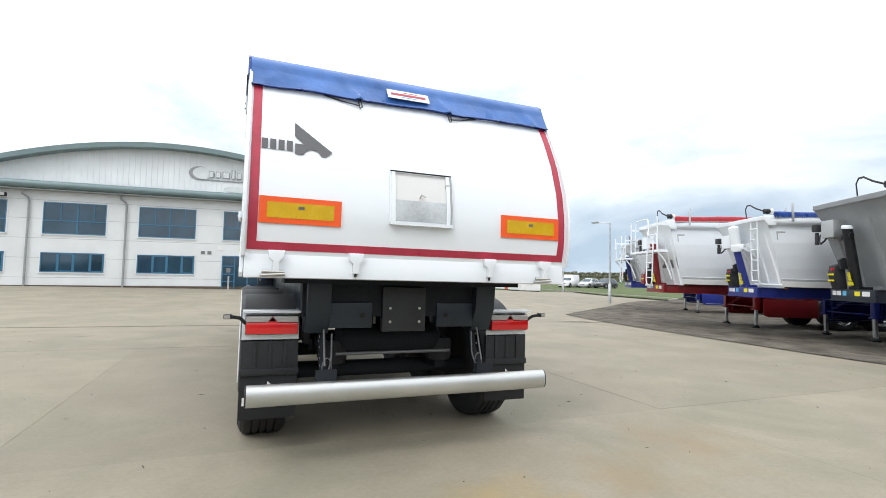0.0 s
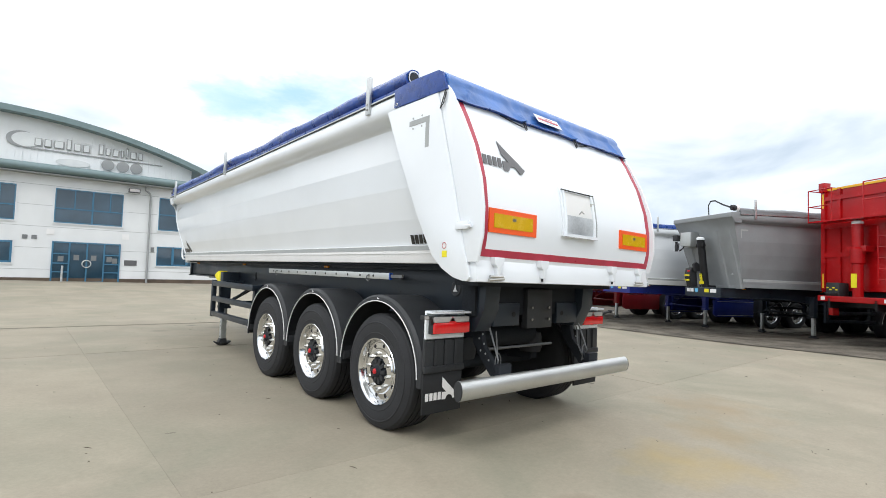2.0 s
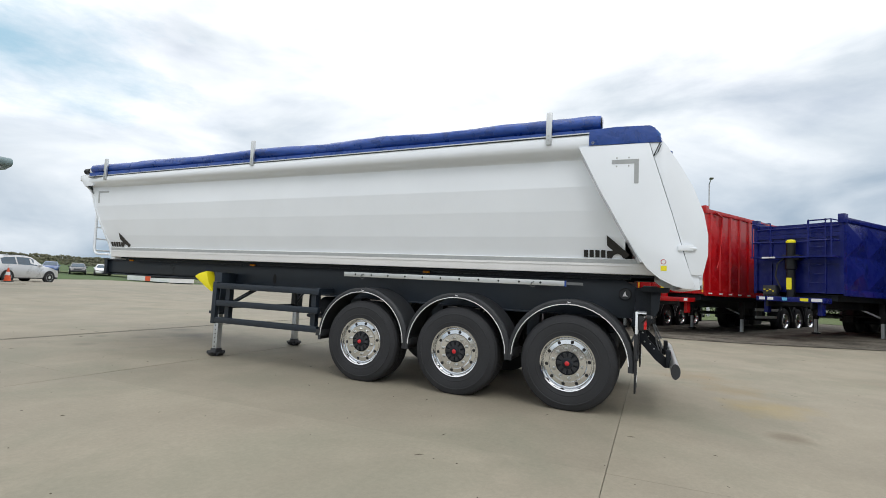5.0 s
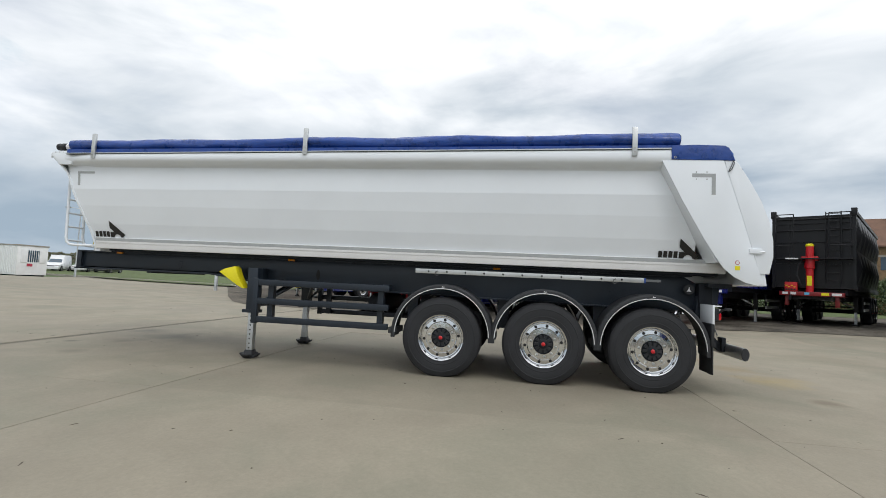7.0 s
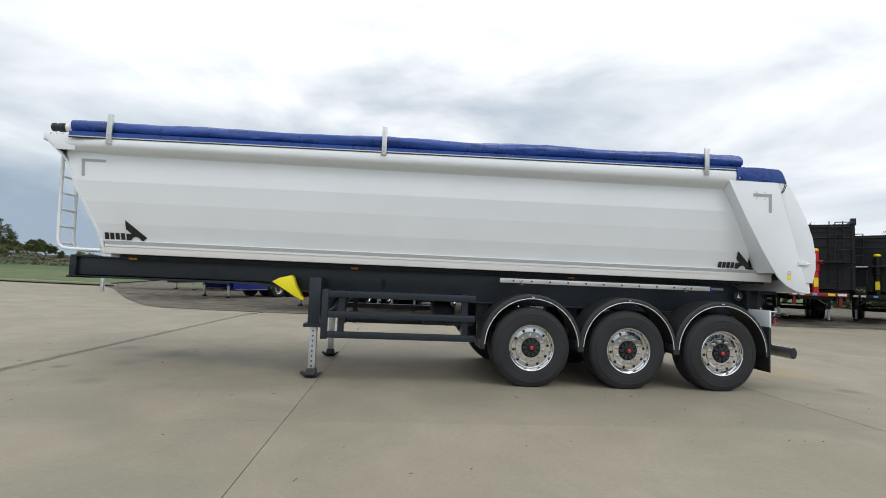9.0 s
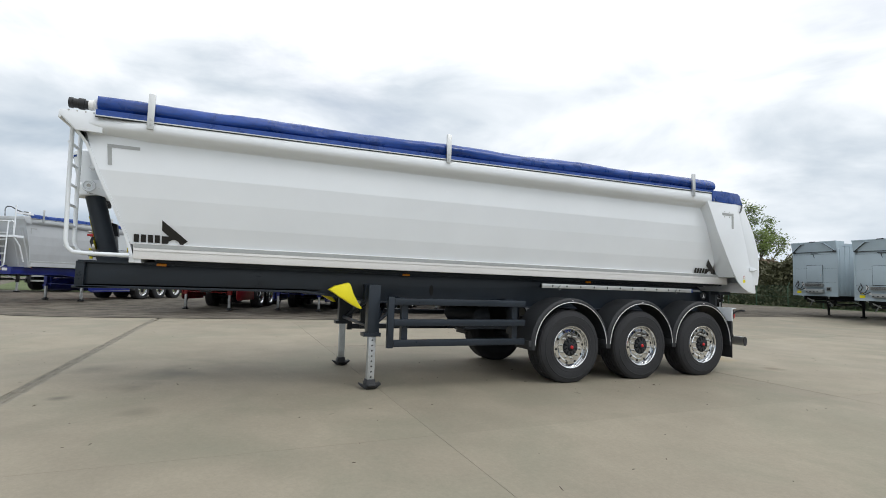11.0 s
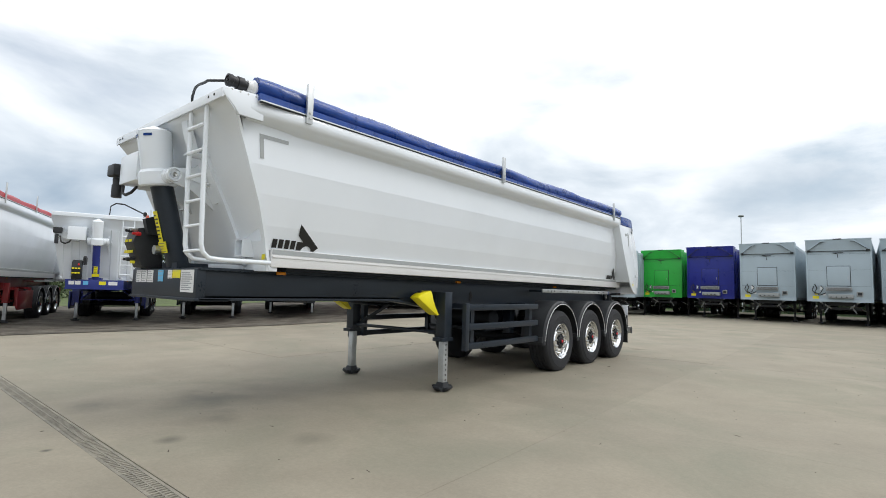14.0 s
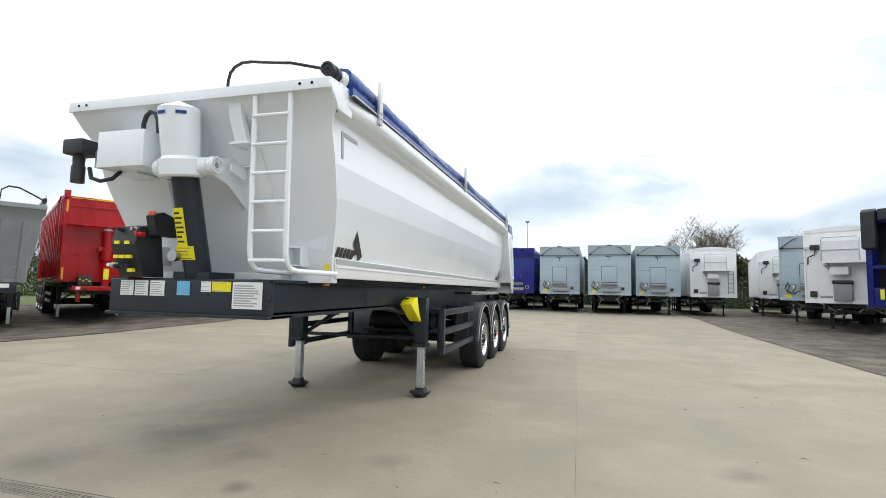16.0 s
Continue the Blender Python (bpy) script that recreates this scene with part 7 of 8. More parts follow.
def skeletal_blue(m):
    """Blue trailer with an open framed front and dark bumper bars."""
    t = thing("framed_trailer", m, "royal blue trailer with open framed front and black fittings", "trailer", row)
    fr = bmesh.new()
    for s in (-1, 1):
        box(min(s * 1.1, s * 1.27), max(s * 1.1, s * 1.27), -0.35, 0.0, 1.15, 4.1, fr)
    box(-1.1, 1.1, -0.3, 0.0, 3.7, 4.1, fr)
    box(-1.1, 1.1, -0.3, 0.0, 1.15, 1.75, fr)
    box(-1.1, 1.1, -0.3, 0.0, 2.3, 2.42, fr)
    part("front_frame", fr, DEEP_BLUE, t, bevel=0.03)
    part("inner_wall", box(-1.1, 1.1, -0.5, -0.42, 1.2, 4.0), BLACK_PAINT, t)
    part("body", box(-1.25, 1.25, -11, -0.5, 1.2, 4.05), DEEP_BLUE, t, bevel=0.02)
    for s in (-1, 1):
        part("buffer", prism([(0.0, 2.9), (0.18, 2.95), (0.18, 4.05), (0.05, 4.15), (0.0, 4.15)], min(s * 0.95, s * 1.3), max(s * 0.95, s * 1.3)), BLACK_PLASTIC, t, bevel=0.02)
    part("top_buffer", box(-0.9, 0.9, 0.0, 0.12, 3.78, 4.12), BLACK_PLASTIC, t, bevel=0.02)
    for u, z, w, h, mt in ((0.95, 1.4, 0.1, 0.3, YELLOW), (0.6, 1.25, 0.22, 0.14, LABEL_BLUE), (0.3, 1.25, 0.22, 0.14, LABEL_BLUE), (0.75, 1.6, 0.1, 0.1, WHITE_DECAL), (0.5, 1.6, 0.1, 0.1, WHITE_DECAL), (0.1, 1.9, 0.2, 0.35, GALV)):
        label_plate(t, pose(u, 0.003, z, 90, 0, 180), w, h, mt, 0)
    legs_and_wheels(t, BLACK_PAINT, 0.0, (7.4, 8.7, 10.0), 2.4, 1.2)


skeletal_blue(parked(-11.1, -5.2, ground_z(-10, -5), 44))


# ---------------------------------------------------------------- stone house, cabin, cars, cones, lamps
CONE = mat("orange_cone", (0.75, 0.09, 0.02), 0.5, var=0.08)
STONE = mat("brown_ironstone", (0.23, 0.155, 0.085), 0.9, var=0.18, size=3, bump=0.02, bump_size=8)
TILE = mat("brown_roof_tiles", (0.16, 0.09, 0.06), 0.85, var=0.15, size=2, bump=0.02, bump_size=10)
house = thing("stone_house", pose(44.2, -27.7, ground_z(43, -29), 0, 0, 60), "brown ironstone house with small windows and chimney", "house")
part("wall", prism([(-3.5, 0), (3.5, 0), (3.5, 5.8), (0, 8.3), (-3.5, 5.8)], -5, 5), STONE, house)
part("roof", prism([(-3.8, 5.62), (0, 8.36), (3.8, 5.62), (3.8, 5.76), (0, 8.5), (-3.8, 5.76)], -4.8, 4.8), TILE, house)
part("chimney", box(-4.7, -3.9, -0.75, 0.75, 6.0, 9.6), STONE, house, bevel=0.05)
part("chimney_pot", lathe([(9.6, 0.16), (10.05, 0.13), (10.05, 0.0)], "z", 12, (-4.15, 0, 0)), TILE, house)
for u in (-3.2, 0, 3.2):
    for z in (1.2, 3.7):
        for v in (-3.5, 3.5):
            wdw = part("window", box(u - 0.5, u + 0.5, v - 0.03, v + 0.03, z, z + 1.1), GLASS, house)
            part("lintel", box(u - 0.65, u + 0.65, v - 0.05, v + 0.05, z + 1.1, z + 1.28), KERB, wdw)
            part("glazing_bar", box(u - 0.03, u + 0.03, v - 0.05, v + 0.05, z, z + 1.1), WHITE_PANEL, wdw)

cabin = thing("site_cabin", pose(29.25, 43.7, ground_z(30, 44) - 0.03, 0, 0, -6.7), "pale grey portable cabin with orange door and barred window", "cabin")
part("shell", box(0.0, 2.5, 0.0, 8.1, 0.12, 2.62), WHITE_PANEL, cabin, bevel=0.03)
part("roof", box(-0.05, 2.55, -0.05, 8.15, 2.62, 2.72), KERB, cabin)
part("skid", box(0.1, 2.4, 0.1, 8.0, 0.0, 0.12), DARK, cabin)
for k in range(40):
    part("rib", box(-0.018, 0.0, 0.12 + k * 0.2, 0.20 + k * 0.2, 0.15, 2.6), CLAD_RIB, cabin)
dr = part("door", box(-0.04, 0.0, 3.6, 4.55, 0.15, 2.35), CONE, cabin, "orange steel door")
part("notice", box(-0.05, -0.04, 3.85, 4.25, 1.6, 1.95), WHITE_DECAL, dr)
part("handle", box(-0.08, -0.04, 4.42, 4.48, 1.1, 1.25), STEEL_PIN, dr)
nt = part("notice", box(-0.03, -0.018, 6.0, 6.9, 0.95, 1.35), WHITE_DECAL, cabin, "white notice with red bars")
part("print", box(-0.035, -0.03, 6.1, 6.8, 1.0, 1.12), RED_TAPE, nt)
cw = part("window", box(0.85, 1.75, -0.03, 0.0, 1.25, 2.25), GLASS, cabin)
for k in range(5):
    part("window_bar", tube([(0.95 + k * 0.175, -0.06, 1.25), (0.95 + k * 0.175, -0.06, 2.25)], 0.02, 6), WHITE_PANEL, cw)
part("shutter", box(0.28, 0.80, -0.05, 0.0, 1.2, 2.3), WHITE_PANEL, cabin, bevel=0.01)
part("shutter", box(1.80, 2.30, -0.05, 0.0, 1.2, 2.3), WHITE_PANEL, cabin, bevel=0.01)
nt = part("notice", box(0.75, 1.65, -0.03, 0.0, 0.82, 1.15), WHITE_DECAL, cabin, "white notice with red bars")
part("print", box(0.8, 1.25, -0.035, -0.03, 0.86, 1.10), RED_TAPE, nt)

CAR_SILVER = mat("silver_car_paint", (0.58, 0.59, 0.60), 0.3, 0.3, var=0.04, coat=0.5)
CAR_DARK = mat("dark_car_paint", (0.03, 0.032, 0.036), 0.25, 0.2, var=0.06, coat=0.6)
CAR_BLUE = mat("blue_car_paint", (0.03, 0.08, 0.22), 0.3, 0.2, var=0.06, coat=0.6)


STATIONS = ((-2.22, 0.80, 0.74, 0.84, 0.66), (-2.12, 0.98, 0.85, 1.03, 0.70), (-1.90, 1.02, 0.88, 1.36, 0.66), (-1.55, 1.02, 0.89, 1.54, 0.64), (-0.80, 1.01, 0.90, 1.61, 0.635), (0.0, 0.99, 0.90, 1.60, 0.63), (0.35, 0.98, 0.90, 1.52, 0.63), (1.02, 0.96, 0.89, 1.04, 0.76), (1.60, 0.90, 0.87, 0.955, 0.70), (2.05, 0.76, 0.83, 0.82, 0.66), (2.20, 0.60, 0.76, 0.66, 0.62), (2.24, 0.42, 0.70, 0.46, 0.6))


def car(m, paint, label, tall=1.0, boxy=False):
    c = thing("car", m, label, "car", "cars parked behind the office")
    st = [(y, zb * tall, wb, (1.95 if boxy and -2.2 < y < 0.2 else zr) * tall, 0.74 if boxy and -2.2 < y < 0.2 else wr) for y, zb, wb, zr, wr in STATIONS]
    rings = [[(-wb * 0.94, y, 0.30), (-wb, y, 0.46), (-wb, y, zb), (-wr, y, zr - 0.03), (-wr + 0.08, y, zr), (wr - 0.08, y, zr), (wr, y, zr - 0.03), (wb, y, zb), (wb, y, 0.46), (wb * 0.94, y, 0.30)] for y, zb, wb, zr, wr in st]
    part("body", loft(rings), paint, c, smooth=42)

    def side_at(y, f):
        for a, b in zip(st, st[1:]):
            if a[0] <= y <= b[0]:
                k = (y - a[0]) / (b[0] - a[0])
                zb, wb, zr, wr = (a[i] + (b[i] - a[i]) * k for i in (1, 2, 3, 4))
                return wb + (wr - wb) * f + 0.006, zb + (zr - 0.03 - zb) * f
        return 0.9, 1.0

    panes = () if boxy else (((-1.72, -0.86), 4), ((-0.76, 0.52), 5))
    for s in (-1, 1):
        for (y0, y1), n in panes:
            rows = []
            for k in range(n + 1):
                y = y0 + (y1 - y0) * k / n
                lo, hi = side_at(y, 0.10), side_at(y, 0.86)
                rows.append([(s * lo[0], y, lo[1]), (s * hi[0], y, hi[1]), (s * (hi[0] - 0.02), y, hi[1]), (s * (lo[0] - 0.02), y, lo[1])])
            part("side_window", loft(rows), GLASS, c, smooth=50)
        for y in (-1.38, 1.42):
            part("wheel_arch", lathe([(-0.03, 0.40), (0.006, 0.40), (0.006, 0.0)], "x", 22, (s * 0.895, y, 0.36)) if s > 0 else lathe([(0.03, 0.40), (-0.006, 0.40), (-0.006, 0.0)], "x", 22, (s * 0.895, y, 0.36)), HOLE, c)
            w = part("wheel", lathe([(-0.11, 0), (-0.11, 0.31), (-0.09, 0.345), (0.09, 0.345), (0.11, 0.31), (0.11, 0.24), (0.11, 0)], "x", 26, (s * 0.81, y, 0.345)), RUBBER, c)
            part("rim", lathe([(s * 0.108, 0.24), (s * 0.116, 0.235), (s * 0.100, 0.20), (s * 0.112, 0.07), (s * 0.116, 0)], "x", 20, (s * 0.81, y, 0.345)), ALU_MATT, w)
            for k in range(5):
                a = 2 * math.pi * k / 5 + 0.3
                part("spoke_gap", lathe([(0, 0), (s * 0.002, 0.045), (0, 0.045)], "x", 8, (s * 0.922, y + 0.145 * math.cos(a), 0.345 + 0.145 * math.sin(a))), HOLE, w)
        part("headlight", box(min(s * 0.42, s * 0.76), max(s * 0.42, s * 0.76), 2.02, 2.19, 0.66 * tall, 0.77 * tall), GREY_LENS, c, bevel=0.03)
        part("tail_light", box(min(s * 0.55, s * 0.83), max(s * 0.55, s * 0.83), -2.22, -2.06, 0.86 * tall, 1.0 * tall), RED_LENS, c, bevel=0.03)
        part("mirror", box(min(s * 0.88, s * 1.04), max(s * 0.88, s * 1.04), 0.58, 0.72, 1.0 * tall, 1.12 * tall), paint, c, bevel=0.03)
        part("roof_rail", tube([(s * 0.60, -1.5, 1.56 * tall), (s * 0.60, -0.6, 1.63 * tall), (s * 0.60, 0.1, 1.60 * tall)], 0.015, 6), BLACK_PLASTIC, c)
    k = tall
    part("windscreen", loft([[(-0.58, 0.42, 1.485 * k), (0.58, 0.42, 1.485 * k), (0.58, 0.41, 1.465 * k), (-0.58, 0.41, 1.465 * k)], [(-0.70, 0.98, 1.085 * k), (0.70, 0.98, 1.085 * k), (0.70, 0.96, 1.06 * k), (-0.70, 0.96, 1.06 * k)]]), GLASS, c)
    part("rear_window", loft([[(-0.58, -1.93, 1.33 * k), (0.58, -1.93, 1.33 * k), (0.58, -1.90, 1.33 * k), (-0.58, -1.90, 1.33 * k)], [(-0.62, -2.10, 1.09 * k), (0.62, -2.10, 1.09 * k), (0.62, -2.07, 1.09 * k), (-0.62, -2.07, 1.09 * k)]]), GLASS, c)
    part("grille", box(-0.40, 0.40, 2.14, 2.23, 0.60 * k, 0.70 * k), BLACK_PLASTIC, c, bevel=0.01)
    part("lower_trim", box(-0.84, 0.84, -2.1, 2.1, 0.24, 0.36), BLACK_PLASTIC, c, bevel=0.03)
    return c


CAR_WHITE = mat("white_car_paint", (0.72, 0.73, 0.74), 0.3, var=0.03, coat=0.5)
car(pose(12.2, 35.6, ground_z(12.2, 35.6) - 0.08, 0, 0, -72), CAR_SILVER, "silver estate car with roof rails parked by the office", 1.03)
for x, y, yaw, paint, label, tall, boxy in ((33.5, 71.8, 150, CAR_BLUE, "blue hatchback car on the verge", 0.94, False), (35.2, 69.0, 150, CAR_DARK, "dark saloon car on the verge", 0.92, False), (36.7, 66.3, 150, CAR_WHITE, "white hatchback car on the verge", 0.92, False),
                                             (46.6, 58.2, 120, CAR_WHITE, "white panel van behind posts", 1.05, True), (49.4, 57.0, 115, CAR_SILVER, "silver hatchback car beyond the cabin", 0.95, False), (51.3, 55.4, 110, CAR_DARK, "dark hatchback car beyond the cabin", 0.98, False)):
    car(pose(x, y, ground_z(x, y), 0, 0, yaw), paint, label, tall, boxy)


def cone(x, y):
    c = thing("traffic_cone", pose(x, y, ground_z(x, y) + 0.01), "orange traffic cone with white sleeve", "cone", "traffic cones by the office corner")
    part("base", box(-0.2, 0.2, -0.2, 0.2, 0, 0.04), BLACK_PLASTIC, c, bevel=0.01)
    part("shell", lathe([(0.04, 0.16), (0.72, 0.035), (0.75, 0.03), (0.75, 0)], "z", 18), CONE, c)
    part("sleeve", lathe([(0.34, 0.112), (0.52, 0.078)], "z", 18), WHITE_DECAL, c)


cone(7.9, 29.6)
cone(9.6, 31.0)


def street_lamp(x, y, h, arm=0.0, yaw=0.0):
    t = thing("street_lamp", pose(x, y, ground_z(x, y) - 0.02, 0, 0, yaw), "slim grey steel lamp post with box lantern", "lamp", "yard lamp posts")
    part("pole", tube([(0, 0, 0), (0, 0, 1.4), (0, 0, h)], 0.06, 10, radii=[0.075, 0.06, 0.042]), GALV, t)
    part("base_sleeve", lathe([(0, 0.1), (1.2, 0.1), (1.25, 0.07)], "z", 12), GALV, t)
    if arm:
        part("arm", tube([(0, 0, h - 0.03), (-arm * 0.5, 0, h + 0.02), (-arm, 0, h + 0.05)], 0.03, 8), GALV, t)
        part("lantern", prism([(-arm - 0.42, 0.03), (-arm - 0.35, 0.09), (-arm + 0.02, 0.11), (-arm + 0.10, 0.06), (-arm, 0.0), (-arm - 0.35, 0.0)], -0.11, 0.11, "y"), SOFFIT, t, bevel=0.02).location = (0, 0, h)
    else:
        part("lantern", lathe([(h, 0.05), (h + 0.03, 0.16), (h + 0.10, 0.27), (h + 0.17, 0.26), (h + 0.23, 0.14), (h + 0.25, 0.0)], "z", 16), SOFFIT, t)


street_lamp(3.77, -43.6, 9.0)
street_lamp(30.6, -4.1, 8.75, 1.2, 0)
street_lamp(26.3, -21.3, 8.4, 0.45, 53)
street_lamp(21.4, 20.0, 5.1, 0.8, -60)
street_lamp(35.4, 44.2, 6.7, 0.9, -60)

# chain-link fence behind the row
FENCE = mat("green_fence_steel", (0.05, 0.10, 0.06), 0.5, 0.3, var=0.1)
fence = thing("chain_link_fence", pose(0, -40.5, 0.1), "green chain-link fence behind the trailers", "fence")
for k in range(26):
    x = -42 + 3 * k
    part("fence_post", tube([(x, 0, 0), (x, 0, 2.1), (x, -0.25, 2.4)], 0.04, 8), FENCE, fence)
for z in (0.1, 1.1, 2.08):
    part("line_wire", tube([(-42, 0, z), (33, 0, z)], 0.012, 5), FENCE, fence)
wm = bmesh.new()
for k in range(500):
    x = -42 + 0.15 * k
    for d in (1, -1):
        a, b = (x, 0.0, 0.1), (x + d * 0.9, 0.0, 2.08)
        v = [wm.verts.new(p) for p in ((a[0] - 0.006, 0, a[2]), (a[0] + 0.006, 0, a[2]), (b[0] + 0.006, 0, b[2]), (b[0] - 0.006, 0, b[2]))]
        wm.faces.new(v)
tagged(part("wire_mesh", wm, FENCE, fence), "woven wire mesh", kind="stuff")


# ---------------------------------------------------------------- trees, hedges
BARK = mat("grey_brown_bark", (0.10, 0.082, 0.06), 0.95, var=0.2, size=4, bump=0.01, bump_size=20)


def leaf_mat(name, col, deep):
    m = mat(name, col, 0.7, var=0.25, size=0.9, tint=deep)
    b = m.node_tree.nodes["Principled BSDF"]
    b.inputs["Subsurface Weight"].default_value = 0.0
    return m


LEAF = leaf_mat("spring_leaves", (0.12, 0.17, 0.03), (0.04, 0.07, 0.012))
LEAF_OLIVE = leaf_mat("olive_leaves", (0.13, 0.14, 0.05), (0.05, 0.055, 0.02))
TWIG = leaf_mat("bare_twigs", (0.15, 0.115, 0.075), (0.07, 0.05, 0.035))
HEDGE = leaf_mat("hedge_leaves", (0.098, 0.098, 0.05), (0.062, 0.064, 0.034))
HEDGE_DARK = leaf_mat("dark_hedge_leaves", (0.058, 0.085, 0.030), (0.040, 0.058, 0.022))


def tree(x, y, h, width, leaf, dens, seed, label, leafsize=0.28, clear=0.2):
    """A forked trunk with limbs down to twigs, h high and width across; clear is the bare part of the trunk."""
    rnd = random.Random(seed)
    t = thing("tree", pose(x, y, ground_z(x, y) - 0.05, 0, 0, rnd.uniform(0, 360)), label, "tree", "trees beyond the yard")
    limbs, tips = [], []

    def grow(p, d, ln, r, depth):
        pts, q, dd = [p], p.copy(), d.copy()
        for k in range(3):
            dd = (dd + Vector((rnd.uniform(-1, 1), rnd.uniform(-1, 1), rnd.uniform(-0.5, 0.75))) * 0.24).normalized()
            q = q + dd * ln / 3
            pts.append(q.copy())
        limbs.append((pts, r, depth))
        if depth >= (6 if leaf is TWIG else 5):
            tips.append((q, dd))
            return
        if depth >= 3:
            tips.append((pts[2], dd))
        for k in range(rnd.choice((2, 3, 3)) if depth else 6):
            a = rnd.uniform(0, 2 * math.pi)
            out = Vector((math.cos(a), math.sin(a), rnd.uniform(-0.1 if leaf is TWIG else -0.35, 0.75))).normalized()
            nd = (dd * (0.75 if depth else 0.45) + out * 0.85).normalized()
            grow(pts[rnd.choice((2, 3, 3)) if depth else 3], nd, ln * rnd.uniform(0.62, 0.86) if depth else rnd.uniform(0.30, 0.46), r * (0.62 if leaf is TWIG else 0.56), depth + 1)

    grow(Vector((0, 0, 0)), Vector((0, 0, 1)), clear, 0.019 if leaf is TWIG else 0.028, 0)
    high = max(q.z for q, dd in tips)
    wide = sorted(math.hypot(q.x, q.y) for q, dd in tips)[int(len(tips) * 0.93)]
    fit_xy, fit_z = width * 0.5 / wide, h * 0.96 / high

    def put(q):
        p = Vector((q.x * fit_xy, q.y * fit_xy, q.z * fit_z))
        low = h * 0.34  # keep the crown inside a dome
        e = math.sqrt((p.x ** 2 + p.y ** 2) / (width * 0.5) ** 2 + ((p.z - low) / (h * 0.63)) ** 2)
        if p.z > low and e > 0.8:
            f = (0.8 + 0.2 * math.tanh((e - 0.8) / 0.2)) / e
            p = Vector((p.x * f, p.y * f, low + (p.z - low) * f))
        return p

    tr = bmesh.new()
    for pts, r, depth in limbs:
        rr = max(0.009, r * h)
        tube([put(q) for q in pts], rr, 7 if depth < 2 else 3, tr, radii=[rr, rr * 0.86, rr * 0.74, rr * 0.6], caps=False)
    part("trunk", tr, BARK, t, smooth=60)
    cr = bmesh.new()
    for q, dd in tips:
        p = put(q)
        for k in range(dens):
            if leaf is TWIG:
                a = (dd + Vector((rnd.uniform(-1, 1), rnd.uniform(-1, 1), rnd.uniform(-0.6, 0.9))) * 0.8).normalized()
                b = a.orthogonal().normalized()
                ln = leafsize * rnd.uniform(0.5, 1.4)
                v = [cr.verts.new(p + a * ln * i + b * 0.008 * j) for i, j in ((0, -1), (1, -0.3), (1, 0.3), (0, 1))]
            else:
                c = p + Vector((rnd.gauss(0, 1), rnd.gauss(0, 1), rnd.gauss(0, 0.8))) * h * 0.026
                a = Vector((rnd.uniform(-1, 1), rnd.uniform(-1, 1), rnd.uniform(-1, 1))).normalized()
                b = a.orthogonal().normalized()
                sz = leafsize * rnd.uniform(0.6, 1.3)
                v = [cr.verts.new(c + a * sz * i + b * sz * 0.6 * j) for i, j in ((-0.5, 0), (0, -0.5), (0.5, 0), (0, 0.5))]
            cr.faces.new(v)
    part("crown", cr, leaf, t)
    return t


tree(-18.8, -61.7, 12.9, 11.5, TWIG, 5, 3, "bare spreading tree with fine twigs", 0.75)
tree(-28.0, -60.0, 10.4, 9.0, TWIG, 5, 5, "bare spreading tree with fine twigs", 0.7)
tree(-10.5, -53.0, 7.6, 7.0, TWIG, 5, 8, "bare spreading tree with fine twigs", 0.6)
tree(-36.0, -56.0, 9.0, 8.0, LEAF_OLIVE, 10, 6, "small tree with sparse olive leaves", 0.22)
tree(110.5, 98.0, 12.0, 15.0, LEAF_OLIVE, 34, 9, "old oak with sparse olive spring leaves", 0.34, 0.16)
tree(37.6, -51.2, 14.6, 12.5, LEAF, 60, 19, "broad tree in fresh green leaf", 0.28, 0.14)
tree(52.3, -44.8, 11.6, 9.0, LEAF_OLIVE, 26, 12, "tree behind the house with pale spring leaves", 0.26)
tree(66, -36, 10.0, 9.0, TWIG, 5, 14, "bare spreading tree with fine twigs", 0.6)
tree(20.4, -46.0, 7.0, 5.0, LEAF, 16, 15, "young tree in fresh green leaf", 0.24)
tree(27, -47, 6.0, 5.0, LEAF_OLIVE, 12, 16, "small tree with sparse olive leaves", 0.22)
tree(150, 110, 8.0, 10.0, LEAF_OLIVE, 12, 17, "field tree with olive leaves far off", 0.5)
tree(190, 150, 9.0, 11.0, LEAF_OLIVE, 12, 18, "field tree with olive leaves far off", 0.6)
tree(128, 84, 5.0, 8.0, LEAF_OLIVE, 14, 20, "round field bush with olive leaves far off", 0.4, 0.05)


def hedge(pts, h, w, leaf, n, seed, label, size=0.3, name="hedge"):
    rnd = random.Random(seed)
    bm = bmesh.new()
    for (xa, ya), (xb, yb) in zip(pts, pts[1:]):
        ln = math.hypot(xb - xa, yb - ya)
        for k in range(int(n * ln)):
            f = rnd.random()
            x, y = xa + (xb - xa) * f, ya + (yb - ya) * f
            hh = h * (0.75 + 0.35 * noise.noise(Vector((x * 0.23, y * 0.23, seed))) + 0.15 * noise.noise(Vector((x * 0.9, y * 0.9, seed))))
            z = hh * (1 - rnd.random() ** 1.6)
            off = rnd.gauss(0, 0.4) * w
            c = Vector((x - (yb - ya) / ln * off, y + (xb - xa) / ln * off, ground_z(x, y) + z))
            a = Vector((rnd.uniform(-1, 1), rnd.uniform(-1, 1), rnd.uniform(-1, 1))).normalized()
            b = a.orthogonal().normalized()
            s = size * rnd.uniform(0.6, 1.4)
            bm.faces.new([bm.verts.new(c + a * s * i + b * s * 0.7 * j) for i, j in ((-0.5, 0), (0, -0.5), (0.5, 0), (0, 0.5))])
    return tagged(part(name, bm, leaf), label, "hedge", kind="stuff")


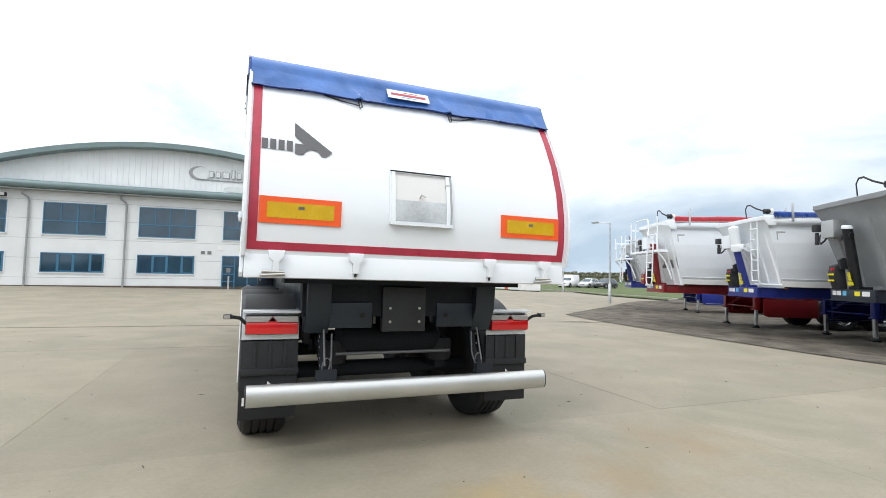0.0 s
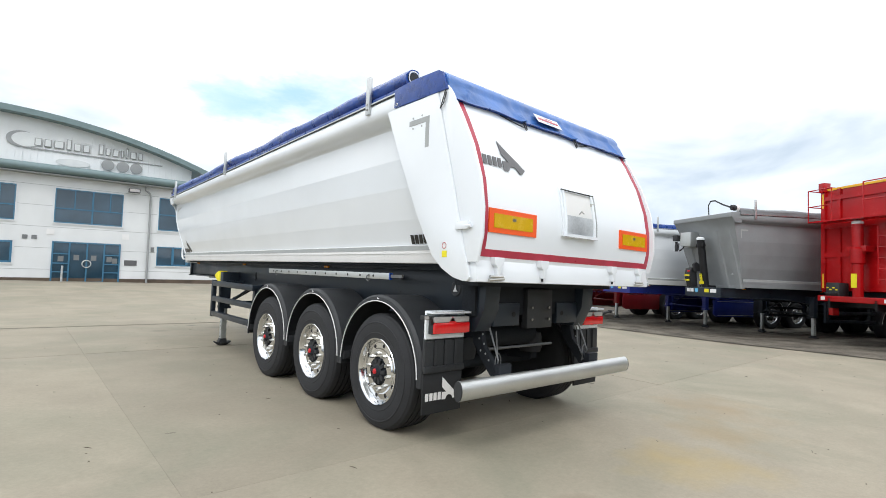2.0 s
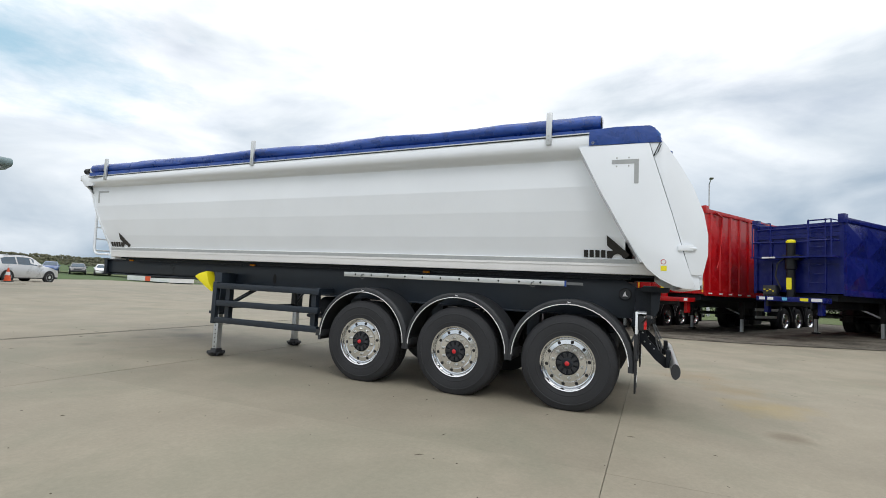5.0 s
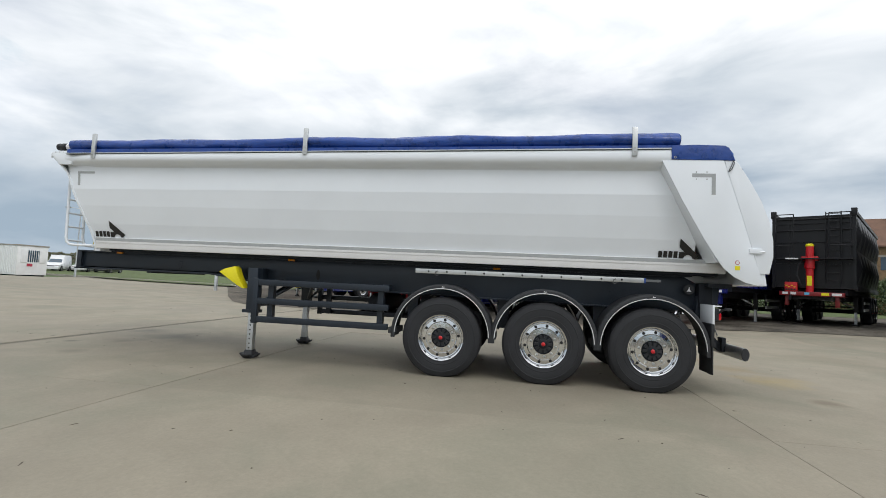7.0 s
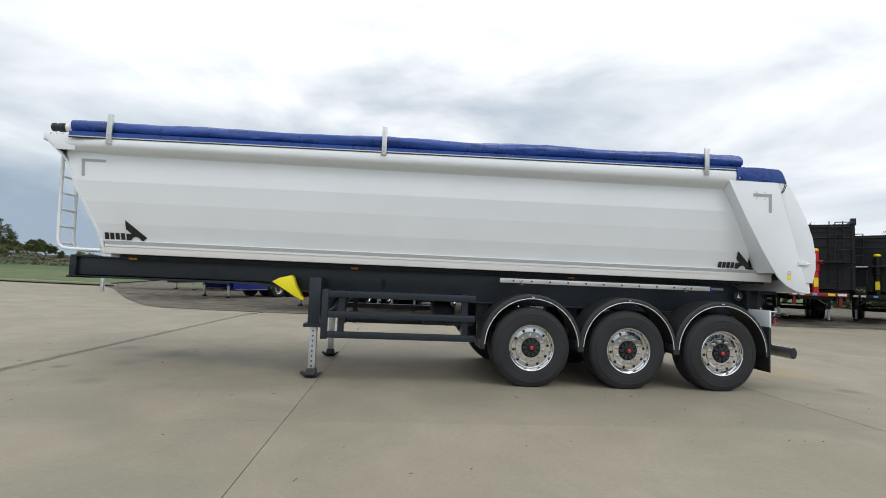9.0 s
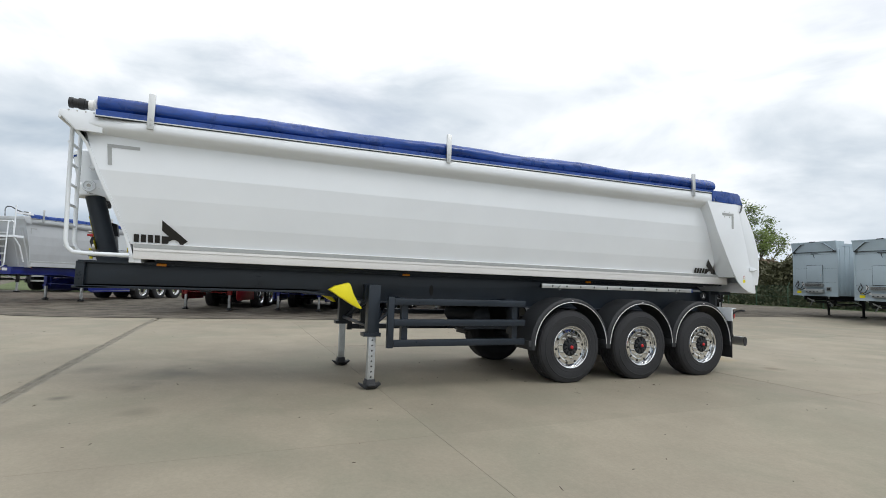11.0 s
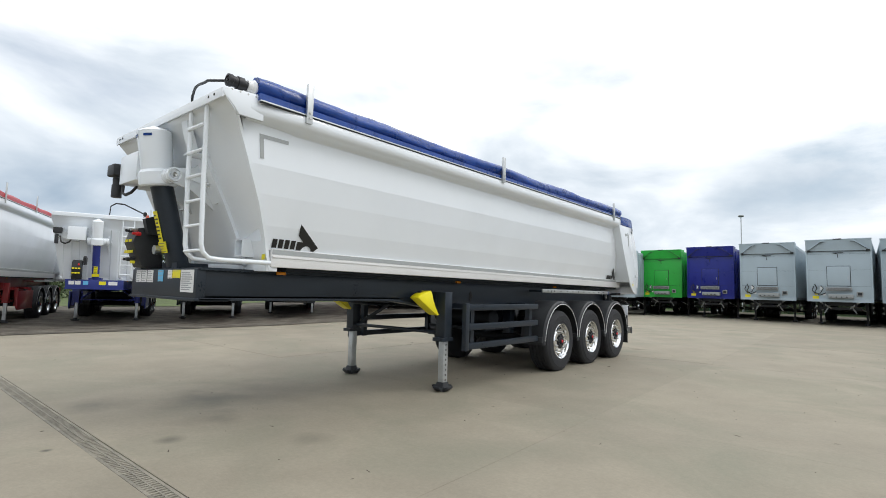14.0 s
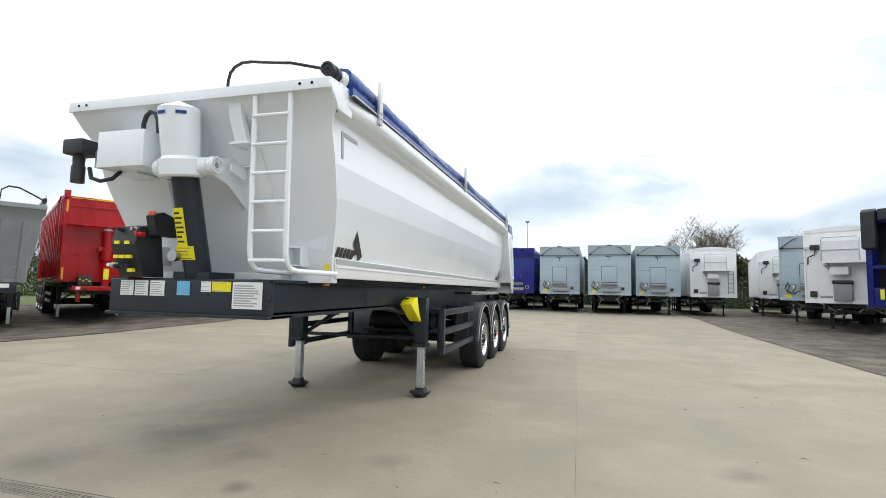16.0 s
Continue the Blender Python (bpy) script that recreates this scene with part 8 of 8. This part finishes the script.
hedge([(-60, -46), (-20, -45.5), (10, -45), (45, -44)], 6.2, 1.8, HEDGE, 1250, 21, "tall mixed green hedge behind the fence", 0.30)
hedge([(-60, -52), (0, -52), (50, -50)], 5.8, 2.0, TWIG, 260, 22, "bare brown thicket behind the hedge", 0.42, "thicket")
hedge([(37, -31), (39, -10), (41, 8)], 3.7, 1.6, HEDGE_DARK, 1300, 23, "dense dark green hedge beside the yard", 0.15)
hedge([(120, 0), (130, 70), (105, 130), (60, 190)], 1.3, 1.2, HEDGE, 60, 24, "field hedge far off", 0.45)
hedge([(260, -20), (250, 120), (190, 240), (60, 320)], 2.3, 3.0, HEDGE, 40, 25, "line of hedgerow trees on the horizon", 0.9)
hedge([(420, -60), (400, 200), (280, 400), (60, 500)], 5.0, 6.0, HEDGE, 40, 26, "far line of woods on the horizon", 1.5, "far_woods")

# loose grit, twigs and pebbles on the concrete
rg = random.Random(77)
gv, gf = [], []
for k in range(420):
    x, y = rg.uniform(-6.5, 9.5), rg.uniform(-6.0, 12.5)
    a, ln, wd, hh = rg.uniform(0, math.pi), rg.choice((0.006, 0.008, 0.012, 0.02, 0.045)), rg.uniform(0.004, 0.009), rg.uniform(0.003, 0.007)
    z = ground_z(x, y)
    n0 = len(gv)
    for q in range(5):
        t = 2 * math.pi * q / 5
        gv.append((x + ln * math.cos(t) * math.cos(a) - wd * math.sin(t) * math.sin(a), y + ln * math.cos(t) * math.sin(a) + wd * math.sin(t) * math.cos(a), z))
    gv.append((x, y, z + hh))
    gf += [(n0 + q, n0 + (q + 1) % 5, n0 + 5) for q in range(5)]
gme = bpy.data.meshes.new("loose_grit")
gme.from_pydata(gv, [], gf)
gme.materials.append(BARK)
tagged(new("loose_grit", gme), "scattered dark grit and twigs on the concrete", "grit", kind="stuff")

# ---------------------------------------------------------------- cast slabs of the yard
for i in range(len(XJ) - 1):
    for j in range(len(YJ) - 1):
        x0, x1, y0, y1 = XJ[i] + 0.0009, XJ[i + 1] - 0.0009, YJ[j] + 0.003, YJ[j + 1] - 0.003
        if YJ[j] == 9.12 or (x0 > 14 and y1 < 12) or (x1 > 35):
            continue
        bm = sheet([(x0, y0), (x1, y0), (x1, y1), (x0, y1)], 1.2, random.uniform(-0.0015, 0.0015))
        low = bmesh.ops.extrude_edge_only(bm, edges=[e for e in bm.edges if e.is_boundary])
        for v in low["geom"]:
            if isinstance(v, bmesh.types.BMVert):
                v.co.z -= 0.03
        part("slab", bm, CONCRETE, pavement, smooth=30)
